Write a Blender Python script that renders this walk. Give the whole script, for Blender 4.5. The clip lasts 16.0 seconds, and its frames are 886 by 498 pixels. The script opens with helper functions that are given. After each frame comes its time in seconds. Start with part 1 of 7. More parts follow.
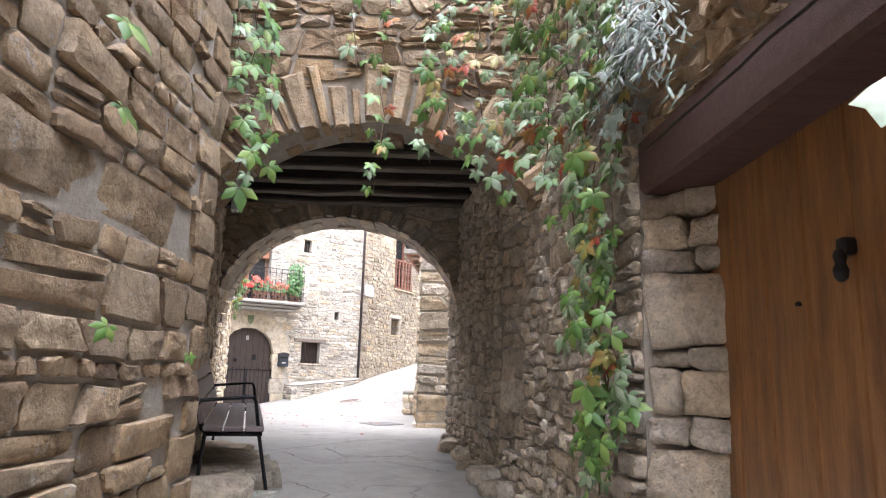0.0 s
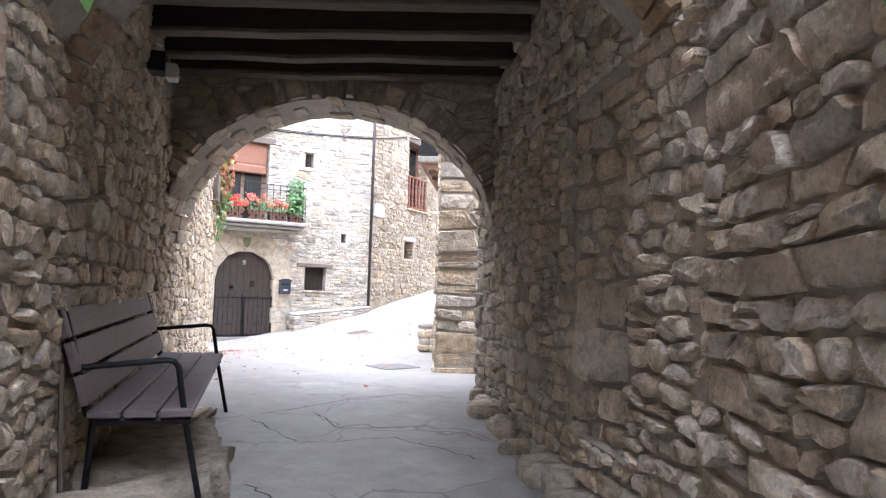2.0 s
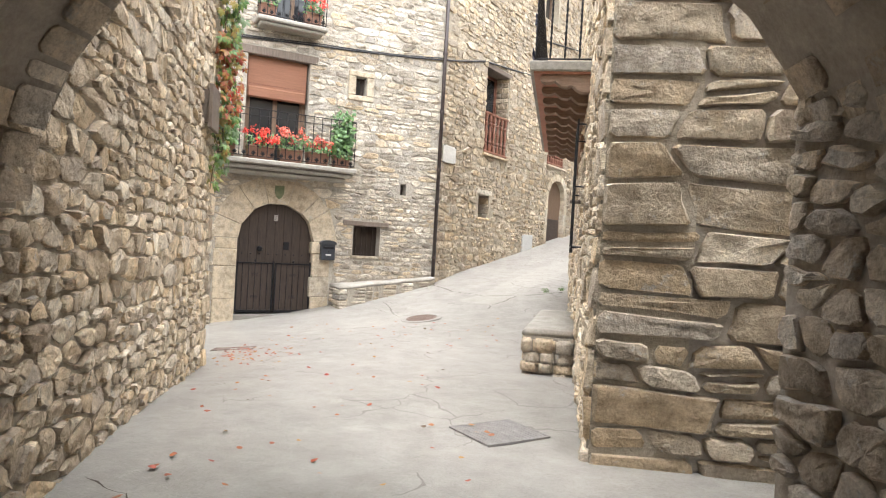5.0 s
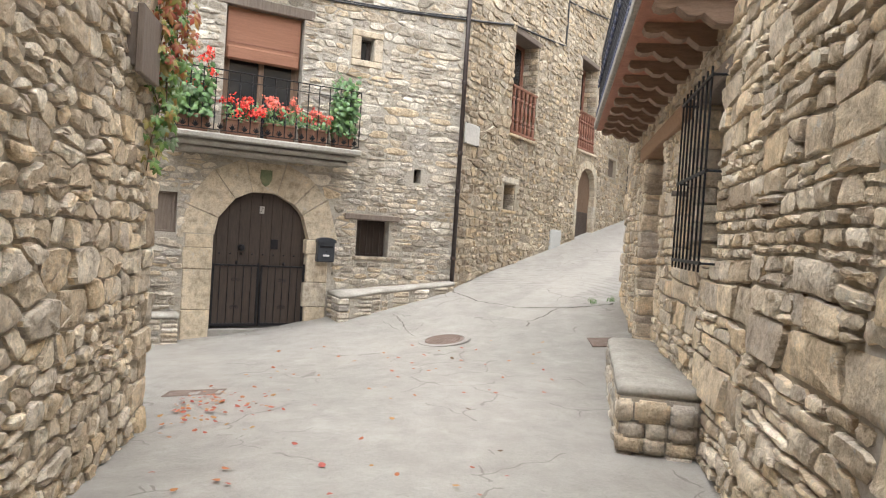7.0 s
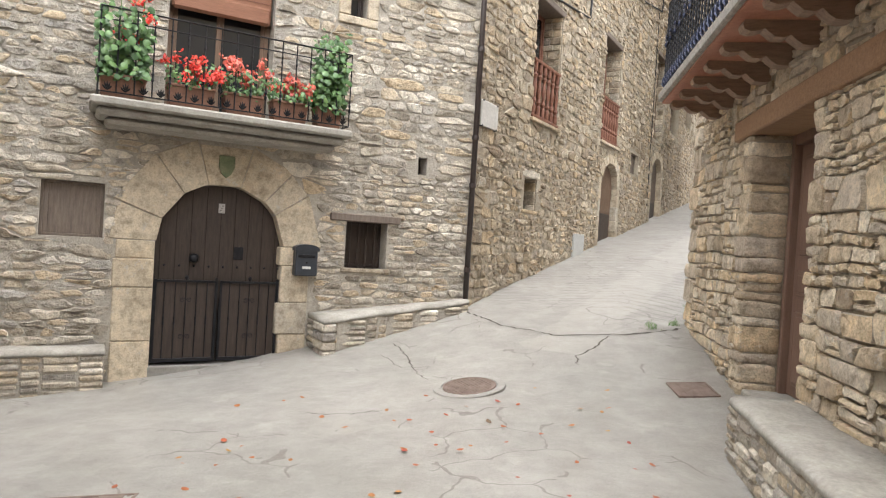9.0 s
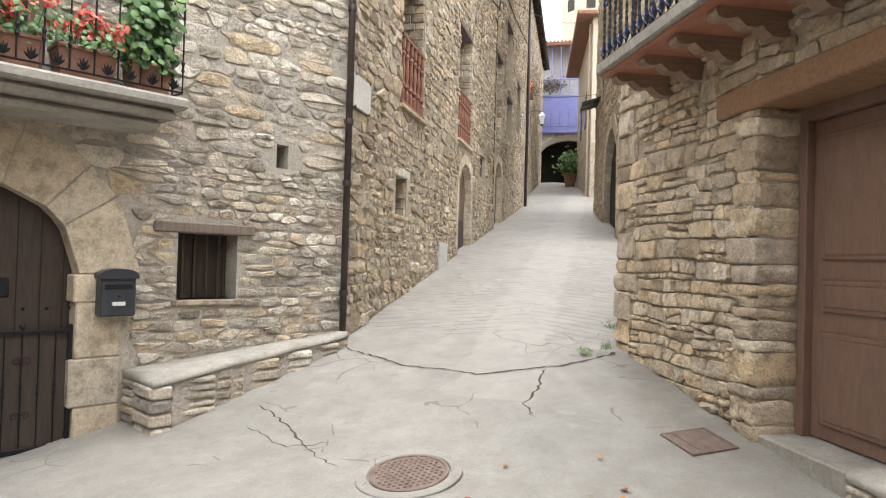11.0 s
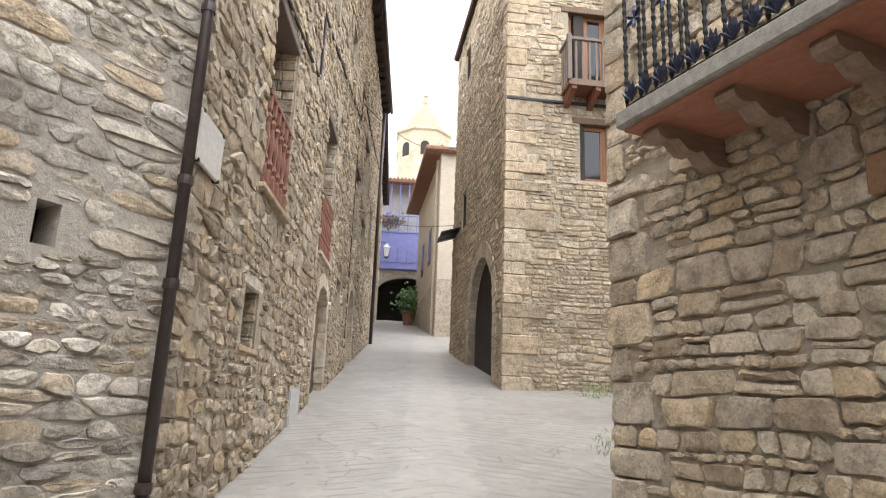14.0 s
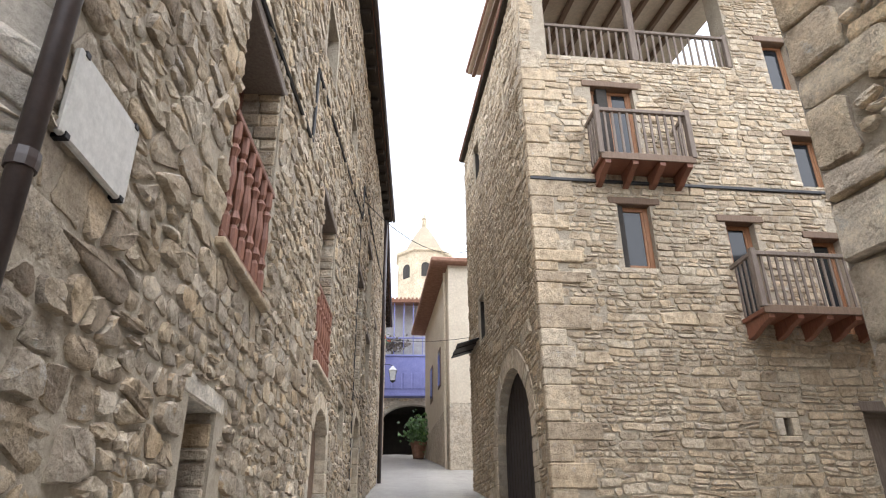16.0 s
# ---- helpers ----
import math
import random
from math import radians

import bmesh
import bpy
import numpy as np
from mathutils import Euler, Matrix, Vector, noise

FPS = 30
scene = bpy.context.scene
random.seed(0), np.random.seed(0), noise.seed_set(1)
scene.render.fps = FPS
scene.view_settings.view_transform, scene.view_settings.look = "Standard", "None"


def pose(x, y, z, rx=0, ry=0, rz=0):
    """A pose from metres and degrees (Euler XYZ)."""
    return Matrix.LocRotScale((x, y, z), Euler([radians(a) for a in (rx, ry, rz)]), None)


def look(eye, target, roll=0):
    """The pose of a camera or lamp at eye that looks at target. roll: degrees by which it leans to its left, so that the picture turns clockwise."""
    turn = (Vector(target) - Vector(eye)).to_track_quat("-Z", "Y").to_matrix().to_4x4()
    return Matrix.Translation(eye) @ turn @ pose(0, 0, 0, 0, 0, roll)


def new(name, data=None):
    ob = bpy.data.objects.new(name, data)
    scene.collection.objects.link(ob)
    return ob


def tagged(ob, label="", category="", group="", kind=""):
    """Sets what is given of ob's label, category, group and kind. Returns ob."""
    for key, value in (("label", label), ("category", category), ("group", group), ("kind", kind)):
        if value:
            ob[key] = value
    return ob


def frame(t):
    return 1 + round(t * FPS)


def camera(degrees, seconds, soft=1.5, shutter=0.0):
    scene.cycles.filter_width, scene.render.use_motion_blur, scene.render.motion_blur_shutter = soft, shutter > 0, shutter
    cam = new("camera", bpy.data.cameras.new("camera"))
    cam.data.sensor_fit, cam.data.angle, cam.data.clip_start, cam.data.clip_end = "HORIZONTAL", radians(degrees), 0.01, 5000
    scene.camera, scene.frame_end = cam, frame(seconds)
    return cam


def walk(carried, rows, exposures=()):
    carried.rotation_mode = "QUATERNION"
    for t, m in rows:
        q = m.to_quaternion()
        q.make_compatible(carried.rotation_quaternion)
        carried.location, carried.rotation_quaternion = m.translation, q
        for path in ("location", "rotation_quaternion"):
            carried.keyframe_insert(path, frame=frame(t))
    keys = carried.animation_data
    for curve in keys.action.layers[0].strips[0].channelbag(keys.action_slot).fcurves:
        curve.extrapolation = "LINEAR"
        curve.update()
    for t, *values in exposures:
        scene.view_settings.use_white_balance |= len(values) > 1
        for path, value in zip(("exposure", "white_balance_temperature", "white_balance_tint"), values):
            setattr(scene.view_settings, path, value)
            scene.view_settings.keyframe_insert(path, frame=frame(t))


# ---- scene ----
import collections

cam = camera(67.9, 16.0, soft=1.15)
METRES, EYE, TILT, LEAN, TURN = 18.0, 1.2, 0.0, 0.0, 0.0
ROWS = [
    (0.0, 0.0, 0.0, 0.0, -0.32, 10.7, -1.71),
    (0.5, -0.0029, 0.0235, 0.0022, -0.2, 9.03, -1.2),
    (1.0, -0.0028, 0.0532, 0.0016, 0.05, 6.91, -0.61),
    (1.5, -0.0036, 0.083, 0.0033, 0.66, 4.99, -1.04),
    (2.0, -0.0072, 0.1157, 0.0062, 0.87, 4.11, -1.68),
    (2.5, -0.0107, 0.1523, 0.0073, 1.66, 2.71, -2.64),
    (3.0, -0.0165, 0.1882, 0.0087, 3.17, 1.37, -3.56),
    (3.5, -0.0241, 0.2241, 0.0133, 3.88, 0.48, -4.01),
    (4.0, -0.0305, 0.2614, 0.0177, 4.89, 0.03, -3.86),
    (4.5, -0.0394, 0.2963, 0.022, 5.44, -0.11, -3.31),
    (7.0, -0.0834, 0.4538, 0.0334, 5.36, -1.3, -3.74),
    (7.5, -0.0888, 0.4856, 0.0341, 5.05, -1.28, -3.78),
    (8.0, -0.095, 0.5175, 0.0338, 4.87, -1.2, -3.74),
    (10.5, -0.1521, 0.6658, 0.0318, -5.68, 0.31, -2.46),
    (11.0, -0.1621, 0.6924, 0.0317, -13.12, 0.98, -1.67),
    (11.5, -0.1675, 0.7178, 0.0314, -20.38, 1.65, -1.31),
    (12.0, -0.1727, 0.7414, 0.0303, -25.85, 2.44, -1.44),
    (12.5, -0.1717, 0.7676, 0.0299, -27.59, 3.82, -2.09),
    (13.0, -0.1681, 0.7933, 0.0315, -28.33, 6.62, -2.65),
    (13.5, -0.1622, 0.8209, 0.0347, -28.59, 10.1, -2.51),
    (14.0, -0.1541, 0.8474, 0.0384, -28.82, 13.62, -2.12),
    (14.5, -0.146, 0.8771, 0.0406, -28.72, 16.42, -1.41),
    (15.0, -0.136, 0.9055, 0.0423, -28.35, 18.87, -0.4),
    (15.5, -0.1242, 0.9341, 0.0467, -28.2, 21.78, 0.18),
    (16.0, -0.1131, 0.9634, 0.0512, -27.91, 24.61, 0.58),
]
walk(cam, [(t, pose(0, 0, EYE, TILT, LEAN, TURN) @ pose(METRES * x, METRES * y, METRES * z, 90 + pitch, roll, yaw)) for t, x, y, z, yaw, pitch, roll in ROWS],
     exposures=[(0.0, 3.1, 5750, 15), (1.0, 3.17, 5650, 16), (2.0, 3.15, 5400, 16), (3.2, 3.05, 5500, 15), (4.5, 2.62, 6250, 10), (7.0, 2.15, 6300, 10), (12.0, 2.05, 6350, 10), (13.5, 1.97, 6250, 11), (15.0, 1.72, 6300, 12), (16.0, 1.72, 6050, 12)])

# ---- daylight: a bright overcast sky ----
world = bpy.data.worlds.new("overcast_sky")
scene.world = world
world.use_nodes = True
wn, wl = world.node_tree.nodes, world.node_tree.links
sky = wn.new("ShaderNodeTexSky")
sky.sky_type, sky.sun_disc = "NISHITA", False
sky.sun_elevation, sky.sun_rotation = radians(80), radians(180)
sky.dust_density, sky.air_density = 4.0, 1.5
grey = wn.new("ShaderNodeHueSaturation")
grey.inputs["Saturation"].default_value = 0.18
wl.new(sky.outputs[0], grey.inputs["Color"])
wl.new(grey.outputs[0], wn["Background"].inputs["Color"])
wn["Background"].inputs["Strength"].default_value = 0.15
sun = new("sun", bpy.data.lights.new("sun", "SUN"))
sun.data.energy, sun.data.angle, sun.data.color = 1.0, radians(165), (1.0, 0.97, 0.92)
sun.matrix_world = look((-5.0, 12.5, 20), (0, 14, 0))


# ---- materials ----
def shader(name):
    m = bpy.data.materials.new(name)
    m.use_nodes = True
    return m, m.node_tree.nodes, m.node_tree.links, m.node_tree.nodes["Principled BSDF"]


def noise_node(n, l, scale, detail=6, rough=0.6, vec=None):
    t = n.new("ShaderNodeTexNoise")
    t.inputs["Scale"].default_value, t.inputs["Detail"].default_value, t.inputs["Roughness"].default_value = scale, detail, rough
    if vec:
        l.new(vec, t.inputs["Vector"])
    return t.outputs["Fac"]


def ramp(n, l, fac, stops):
    r = n.new("ShaderNodeValToRGB")
    e = r.color_ramp.elements
    while len(e) < len(stops):
        e.new(0.5)
    for k, (p, c) in zip(e, stops):
        k.position, k.color = p, (*c, 1)
    l.new(fac, r.inputs[0])
    return r.outputs[0]


def mixed(n, l, a, b, fac, mode="MULTIPLY"):
    m = n.new("ShaderNodeMix")
    m.data_type, m.blend_type = "RGBA", mode
    for src, i in ((a, 6), (b, 7)):
        if isinstance(src, tuple):
            m.inputs[i].default_value = (*src, 1)
        else:
            l.new(src, m.inputs[i])
    if isinstance(fac, float):
        m.inputs[0].default_value = fac
    else:
        l.new(fac, m.inputs[0])
    return m.outputs[2]


def stone_mat(name, stops, rough=0.9, bump=0.5, scale=1.0):
    """Rubble stone: a tint of its own for every stone, veins, grain, lichen and dirt over it."""
    m, n, l, p = shader(name)
    info, geo = n.new("ShaderNodeObjectInfo"), n.new("ShaderNodeNewGeometry")
    add = n.new("ShaderNodeMath"); add.operation = "ADD"
    l.new(info.outputs["Random"], add.inputs[0]); l.new(geo.outputs["Random Per Island"], add.inputs[1])
    fr = n.new("ShaderNodeMath"); fr.operation = "FRACT"
    l.new(add.outputs[0], fr.inputs[0])
    pos = geo.outputs["Position"]
    base = ramp(n, l, fr.outputs[0], stops)
    big = ramp(n, l, noise_node(n, l, 0.9 * scale, 5, 0.65, pos), [(0.3, (0.72, 0.69, 0.66)), (0.7, (1.14, 1.12, 1.10))])
    mid = ramp(n, l, noise_node(n, l, 9 * scale, 8, 0.7, pos), [(0.30, (0.52, 0.49, 0.45)), (0.5, (1.0, 1.0, 1.0)), (0.72, (1.3, 1.28, 1.22))])
    fine = ramp(n, l, noise_node(n, l, 55 * scale, 6, 0.75, pos), [(0.28, (0.66, 0.65, 0.63)), (0.5, (1.0, 1.0, 1.0)), (0.75, (1.2, 1.2, 1.18))])
    c = mixed(n, l, mixed(n, l, mixed(n, l, base, big, 1.0), mid, 1.0), fine, 1.0)
    rust = ramp(n, l, noise_node(n, l, 2.6 * scale, 7, 0.7, pos), [(0.58, (0, 0, 0)), (0.75, (0.55, 0.55, 0.55))])
    c = mixed(n, l, c, (0.34, 0.24, 0.13), rust, "MIX")
    lich = ramp(n, l, noise_node(n, l, 7 * scale, 8, 0.78, pos), [(0.575, (0, 0, 0)), (0.68, (0.8, 0.8, 0.8))])
    c = mixed(n, l, c, (0.46, 0.45, 0.42), lich, "MIX")
    l.new(c, p.inputs["Base Color"])
    p.inputs["Roughness"].default_value = rough
    b1, b2 = n.new("ShaderNodeBump"), n.new("ShaderNodeBump")
    b1.inputs["Strength"].default_value, b1.inputs["Distance"].default_value = bump, 0.07
    b2.inputs["Strength"].default_value, b2.inputs["Distance"].default_value = bump * 1.4, 0.015
    l.new(noise_node(n, l, 11 * scale, 9, 0.62, pos), b1.inputs["Height"])
    l.new(noise_node(n, l, 48 * scale, 8, 0.7, pos), b2.inputs["Height"])
    l.new(b1.outputs[0], b2.inputs["Normal"])
    l.new(b2.outputs[0], p.inputs["Normal"])
    return m


def plain_mat(name, a, b, scale=8.0, rough=0.85, bump=0.3, metal=0.0, stretch=(1, 1, 1), dist=0.01):
    """A surface that wavers between two colours at two scales, with fine relief."""
    m, n, l, p = shader(name)
    tc, mp = n.new("ShaderNodeTexCoord"), n.new("ShaderNodeMapping")
    mp.inputs["Scale"].default_value = stretch
    l.new(tc.outputs["Object"], mp.inputs[0])
    v = mp.outputs[0]
    c = ramp(n, l, noise_node(n, l, scale, 7, 0.65, v), [(0.3, a), (0.7, b)])
    c2 = ramp(n, l, noise_node(n, l, scale * 7, 6, 0.7, v), [(0.25, (0.75, 0.75, 0.75)), (0.7, (1.12, 1.12, 1.12))])
    l.new(mixed(n, l, c, c2, 1.0), p.inputs["Base Color"])
    p.inputs["Roughness"].default_value, p.inputs["Metallic"].default_value = rough, metal
    if bump:
        bn = n.new("ShaderNodeBump"); bn.inputs["Strength"].default_value, bn.inputs["Distance"].default_value = bump, dist
        l.new(noise_node(n, l, scale * 5, 8, 0.7, v), bn.inputs["Height"])
        l.new(bn.outputs[0], p.inputs["Normal"])
    return m


GREY = stone_mat("grey_limestone_rubble", [(0.0, (0.27, 0.24, 0.195)), (0.16, (0.49, 0.45, 0.38)), (0.32, (0.60, 0.49, 0.34)), (0.48, (0.40, 0.38, 0.35)), (0.66, (0.60, 0.54, 0.44)), (0.86, (0.74, 0.70, 0.62)), (1.0, (0.34, 0.31, 0.265))], bump=0.7)
TAN = stone_mat("tan_sandstone_rubble", [(0.0, (0.28, 0.225, 0.165)), (0.18, (0.47, 0.39, 0.28)), (0.36, (0.40, 0.355, 0.295)), (0.52, (0.55, 0.435, 0.29)), (0.68, (0.50, 0.43, 0.325)), (0.84, (0.61, 0.54, 0.43)), (1.0, (0.37, 0.32, 0.255))], bump=0.7)
BROWN = stone_mat("brown_field_stone", [(0.0, (0.38, 0.32, 0.25)), (0.2, (0.62, 0.53, 0.41)), (0.4, (0.52, 0.48, 0.42)), (0.6, (0.64, 0.53, 0.38)), (0.8, (0.72, 0.66, 0.56)), (1.0, (0.47, 0.43, 0.38))], bump=0.7)
PALE_TAN = stone_mat("pale_tan_sandstone", [(0.0, (0.38, 0.31, 0.225)), (0.25, (0.48, 0.40, 0.29)), (0.5, (0.53, 0.43, 0.30)), (0.75, (0.50, 0.43, 0.33)), (1.0, (0.57, 0.50, 0.385))], bump=0.6)
OCHRE = stone_mat("ochre_field_stone", [(0.0, (0.42, 0.34, 0.25)), (0.2, (0.71, 0.60, 0.44)), (0.4, (0.58, 0.515, 0.42)), (0.6, (0.74, 0.59, 0.39)), (0.8, (0.83, 0.75, 0.61)), (1.0, (0.54, 0.465, 0.375))], bump=0.7)
# Warm brown field stone, darkened further in place of shade in the yard.
UMBER = stone_mat("umber_stone_darkened_for_shade", [(0.0, (0.233, 0.166, 0.107)), (0.2, (0.391, 0.281, 0.167)), (0.4, (0.335, 0.259, 0.174)), (0.6, (0.419, 0.297, 0.167)), (0.8, (0.437, 0.340, 0.226)), (1.0, (0.307, 0.238, 0.163))], bump=0.6)
ASHLAR = stone_mat("dressed_sandstone", [(0.0, (0.50, 0.43, 0.33)), (0.5, (0.55, 0.475, 0.36)), (1.0, (0.47, 0.43, 0.36))], bump=0.25)
MORTAR = plain_mat("lime_mortar", (0.35, 0.315, 0.265), (0.49, 0.445, 0.375), 5, 0.95, 0.8, dist=0.03)
TAN_MORTAR = plain_mat("sandy_lime_mortar", (0.34, 0.29, 0.22), (0.46, 0.40, 0.31), 5, 0.95, 0.8, dist=0.03)
DARK_MORTAR = plain_mat("old_earth_mortar", (0.31, 0.27, 0.22), (0.45, 0.40, 0.335), 5, 0.95, 0.7, dist=0.02)
PLASTER = plain_mat("cream_plaster", (0.55, 0.47, 0.36), (0.64, 0.57, 0.45), 2, 0.9, 0.2)
CAP = plain_mat("rough_cement_cap", (0.27, 0.25, 0.215), (0.40, 0.375, 0.33), 5, 0.95, 0.6, dist=0.02)
# Near-black wood colour, and a paler one for the beam undersides.
OLD_BEAM = plain_mat("near_black_beam", (0.02, 0.015, 0.011), (0.05, 0.038, 0.028), 6, 0.95, 0.6, stretch=(1, 8, 8))
BEAM_EDGE = plain_mat("paler_beam_underside", (0.10, 0.08, 0.062), (0.19, 0.155, 0.122), 6, 0.95, 0.6, stretch=(1, 8, 8))
RED_WOOD = plain_mat("red_stained_wood", (0.15, 0.055, 0.032), (0.25, 0.105, 0.06), 5, 0.6, 0.3, stretch=(8, 8, 1))
BROWN_WOOD = plain_mat("brown_weathered_wood", (0.12, 0.075, 0.045), (0.20, 0.13, 0.085), 5, 0.7, 0.4, stretch=(8, 8, 1))
TAWNY_WOOD = plain_mat("tawny_sawn_beam", (0.21, 0.115, 0.06), (0.32, 0.19, 0.105), 5, 0.75, 0.5, stretch=(1, 8, 8))
CORBEL_WOOD = plain_mat("faded_brown_corbel_wood", (0.19, 0.125, 0.085), (0.31, 0.215, 0.155), 5, 0.8, 0.4, stretch=(8, 1, 8))
ORANGE_WOOD = plain_mat("orange_brown_window_wood", (0.24, 0.105, 0.045), (0.34, 0.165, 0.075), 5, 0.55, 0.3, stretch=(8, 8, 1))
GREY_WOOD = plain_mat("grey_brown_old_wood", (0.13, 0.10, 0.08), (0.22, 0.175, 0.14), 5, 0.8, 0.4, stretch=(8, 8, 1))
DOOR_DARK = plain_mat("dark_brown_door_wood", (0.035, 0.024, 0.019), (0.065, 0.045, 0.034), 5, 0.55, 0.3, stretch=(9, 9, 1))
GATE_DARK = plain_mat("old_dark_gate_boards", (0.022, 0.016, 0.014), (0.042, 0.03, 0.026), 4, 0.95, 0.4, stretch=(9, 9, 1))
DOOR_BROWN = plain_mat("brown_painted_door", (0.165, 0.098, 0.07), (0.215, 0.132, 0.096), 4, 0.5, 0.15, stretch=(8, 8, 1))
HONEY = plain_mat("honey_varnished_planks", (0.10, 0.04, 0.011), (0.36, 0.165, 0.05), 1.8, 0.4, 0.25, stretch=(9, 9, 1))
LINTEL = plain_mat("dark_red_lintel_beam", (0.05, 0.022, 0.017), (0.10, 0.045, 0.034), 4, 0.7, 0.6, stretch=(9, 1, 9))
IRON = plain_mat("black_wrought_iron", (0.012, 0.012, 0.014), (0.03, 0.03, 0.034), 20, 0.5, 0.15, metal=0.6)
PIPE = plain_mat("dark_brown_pipe_paint", (0.028, 0.019, 0.017), (0.05, 0.034, 0.03), 8, 0.4, 0.1)
SLATS = plain_mat("grey_brown_bench_slat", (0.12, 0.093, 0.093), (0.19, 0.15, 0.15), 5, 0.6, 0.2, stretch=(8, 1, 8))
GLASS, _, _, gp = shader("dark_window_glass")
gp.inputs["Base Color"].default_value, gp.inputs["Roughness"].default_value = (0.02, 0.022, 0.025, 1), 0.06
# Near-black base colour stands for the shade inside rooms and openings.
DARK = plain_mat("painted_shade_interior", (0.03, 0.026, 0.022), (0.05, 0.044, 0.038), 3, 0.95, 0.0)
TILE = plain_mat("terracotta", (0.20, 0.095, 0.06), (0.31, 0.17, 0.115), 7, 0.85, 0.4)
BLUE = plain_mat("blue_painted_boards", (0.13, 0.14, 0.33), (0.18, 0.19, 0.40), 3, 0.7, 0.2)


def concrete_mat():
    m, n, l, p = shader("worn_street_concrete")
    geo = n.new("ShaderNodeNewGeometry"); pos = geo.outputs["Position"]
    c = ramp(n, l, noise_node(n, l, 0.5, 7, 0.65, pos), [(0.3, (0.215, 0.206, 0.187)), (0.5, (0.262, 0.25, 0.228)), (0.72, (0.305, 0.29, 0.264))])
    c = mixed(n, l, c, ramp(n, l, noise_node(n, l, 4, 9, 0.72, pos), [(0.3, (0.82, 0.80, 0.78)), (0.65, (1.08, 1.08, 1.08))]), 1.0)
    c = mixed(n, l, c, ramp(n, l, noise_node(n, l, 70, 6, 0.8, pos), [(0.25, (0.62, 0.61, 0.60)), (0.5, (1.0, 1.0, 1.0)), (0.8, (1.2, 1.2, 1.2))]), 1.0)
    c = mixed(n, l, c, (0.12, 0.105, 0.088), ramp(n, l, noise_node(n, l, 28, 3, 0.5, pos), [(0.70, (0, 0, 0)), (0.76, (0.7, 0.7, 0.7))]), "MIX")
    c = mixed(n, l, c, (0.36, 0.345, 0.315), ramp(n, l, noise_node(n, l, 1.7, 9, 0.7, pos), [(0.58, (0, 0, 0)), (0.68, (0.6, 0.6, 0.6))]), "MIX")
    # straight drag marks of the climbing lane
    sep = n.new("ShaderNodeSeparateXYZ"); l.new(pos, sep.inputs[0])
    def math_node(op, a, b):
        k = n.new("ShaderNodeMath"); k.operation = op
        for q, v in ((0, a), (1, b)):
            if isinstance(v, (int, float)):
                k.inputs[q].default_value = v
            else:
                l.new(v, k.inputs[q])
        return k.outputs[0]
    along = math_node("ADD", math_node("MULTIPLY", sep.outputs[0], 0.442), math_node("MULTIPLY", math_node("SUBTRACT", sep.outputs[1], 18.2), 0.897))
    across = math_node("ABSOLUTE", math_node("SUBTRACT", math_node("MULTIPLY", sep.outputs[0], 0.897), math_node("ADD", math_node("MULTIPLY", math_node("SUBTRACT", sep.outputs[1], 18.2), 0.442), -0.9)), 0.0)
    wob_ = math_node("MULTIPLY", noise_node(n, l, 3, 4, 0.6, pos), 0.9)
    wave = math_node("SINE", math_node("ADD", math_node("MULTIPLY", math_node("ADD", along, math_node("MULTIPLY", across, 0.45)), 34.0), math_node("MULTIPLY", wob_, 6.0)), 0)
    groove = math_node("MULTIPLY", math_node("GREATER_THAN", wave, 0.8), math_node("MULTIPLY", math_node("GREATER_THAN", along, 0.55), math_node("GREATER_THAN", noise_node(n, l, 1.6, 4, 0.6, pos), 0.47)))
    c = mixed(n, l, c, (0.13, 0.115, 0.10), math_node("MULTIPLY", groove, 0.55), "MIX")
    strip = math_node("MULTIPLY", math_node("MULTIPLY", math_node("LESS_THAN", math_node("ADD", across, math_node("MULTIPLY", noise_node(n, l, 2.2, 4, 0.6, pos), 0.5)), 0.62), math_node("GREATER_THAN", along, -1.2)), math_node("MULTIPLY", noise_node(n, l, 5, 5, 0.6, pos), 0.5))
    c = mixed(n, l, c, (0.37, 0.35, 0.31), strip, "MIX")
    slabs = n.new("ShaderNodeTexVoronoi")
    slabs.feature = "DISTANCE_TO_EDGE"
    slabs.inputs["Scale"].default_value = 1.3
    warp = n.new("ShaderNodeVectorMath"); warp.operation = "MULTIPLY_ADD"
    wn_tex = n.new("ShaderNodeTexNoise"); wn_tex.inputs["Scale"].default_value = 2.5
    l.new(pos, wn_tex.inputs["Vector"]); l.new(wn_tex.outputs["Color"], warp.inputs[0]); warp.inputs[1].default_value = (0.5, 0.5, 0.0); l.new(pos, warp.inputs[2])
    l.new(warp.outputs[0], slabs.inputs["Vector"])
    hair = math_node("MULTIPLY", math_node("LESS_THAN", slabs.outputs["Distance"], 0.010), math_node("GREATER_THAN", noise_node(n, l, 0.9, 3, 0.6, pos), 0.53))
    c = mixed(n, l, c, (0.11, 0.095, 0.08), math_node("MULTIPLY", hair, 0.7), "MIX")
    l.new(c, p.inputs["Base Color"])
    p.inputs["Roughness"].default_value = 0.45
    b, b2 = n.new("ShaderNodeBump"), n.new("ShaderNodeBump")
    b.inputs["Strength"].default_value, b.inputs["Distance"].default_value = 0.4, 0.03
    b2.inputs["Strength"].default_value, b2.inputs["Distance"].default_value = 0.5, 0.006
    l.new(noise_node(n, l, 7, 10, 0.7, pos), b.inputs["Height"])
    l.new(noise_node(n, l, 90, 6, 0.75, pos), b2.inputs["Height"])
    l.new(b.outputs[0], b2.inputs["Normal"])
    l.new(b2.outputs[0], p.inputs["Normal"])
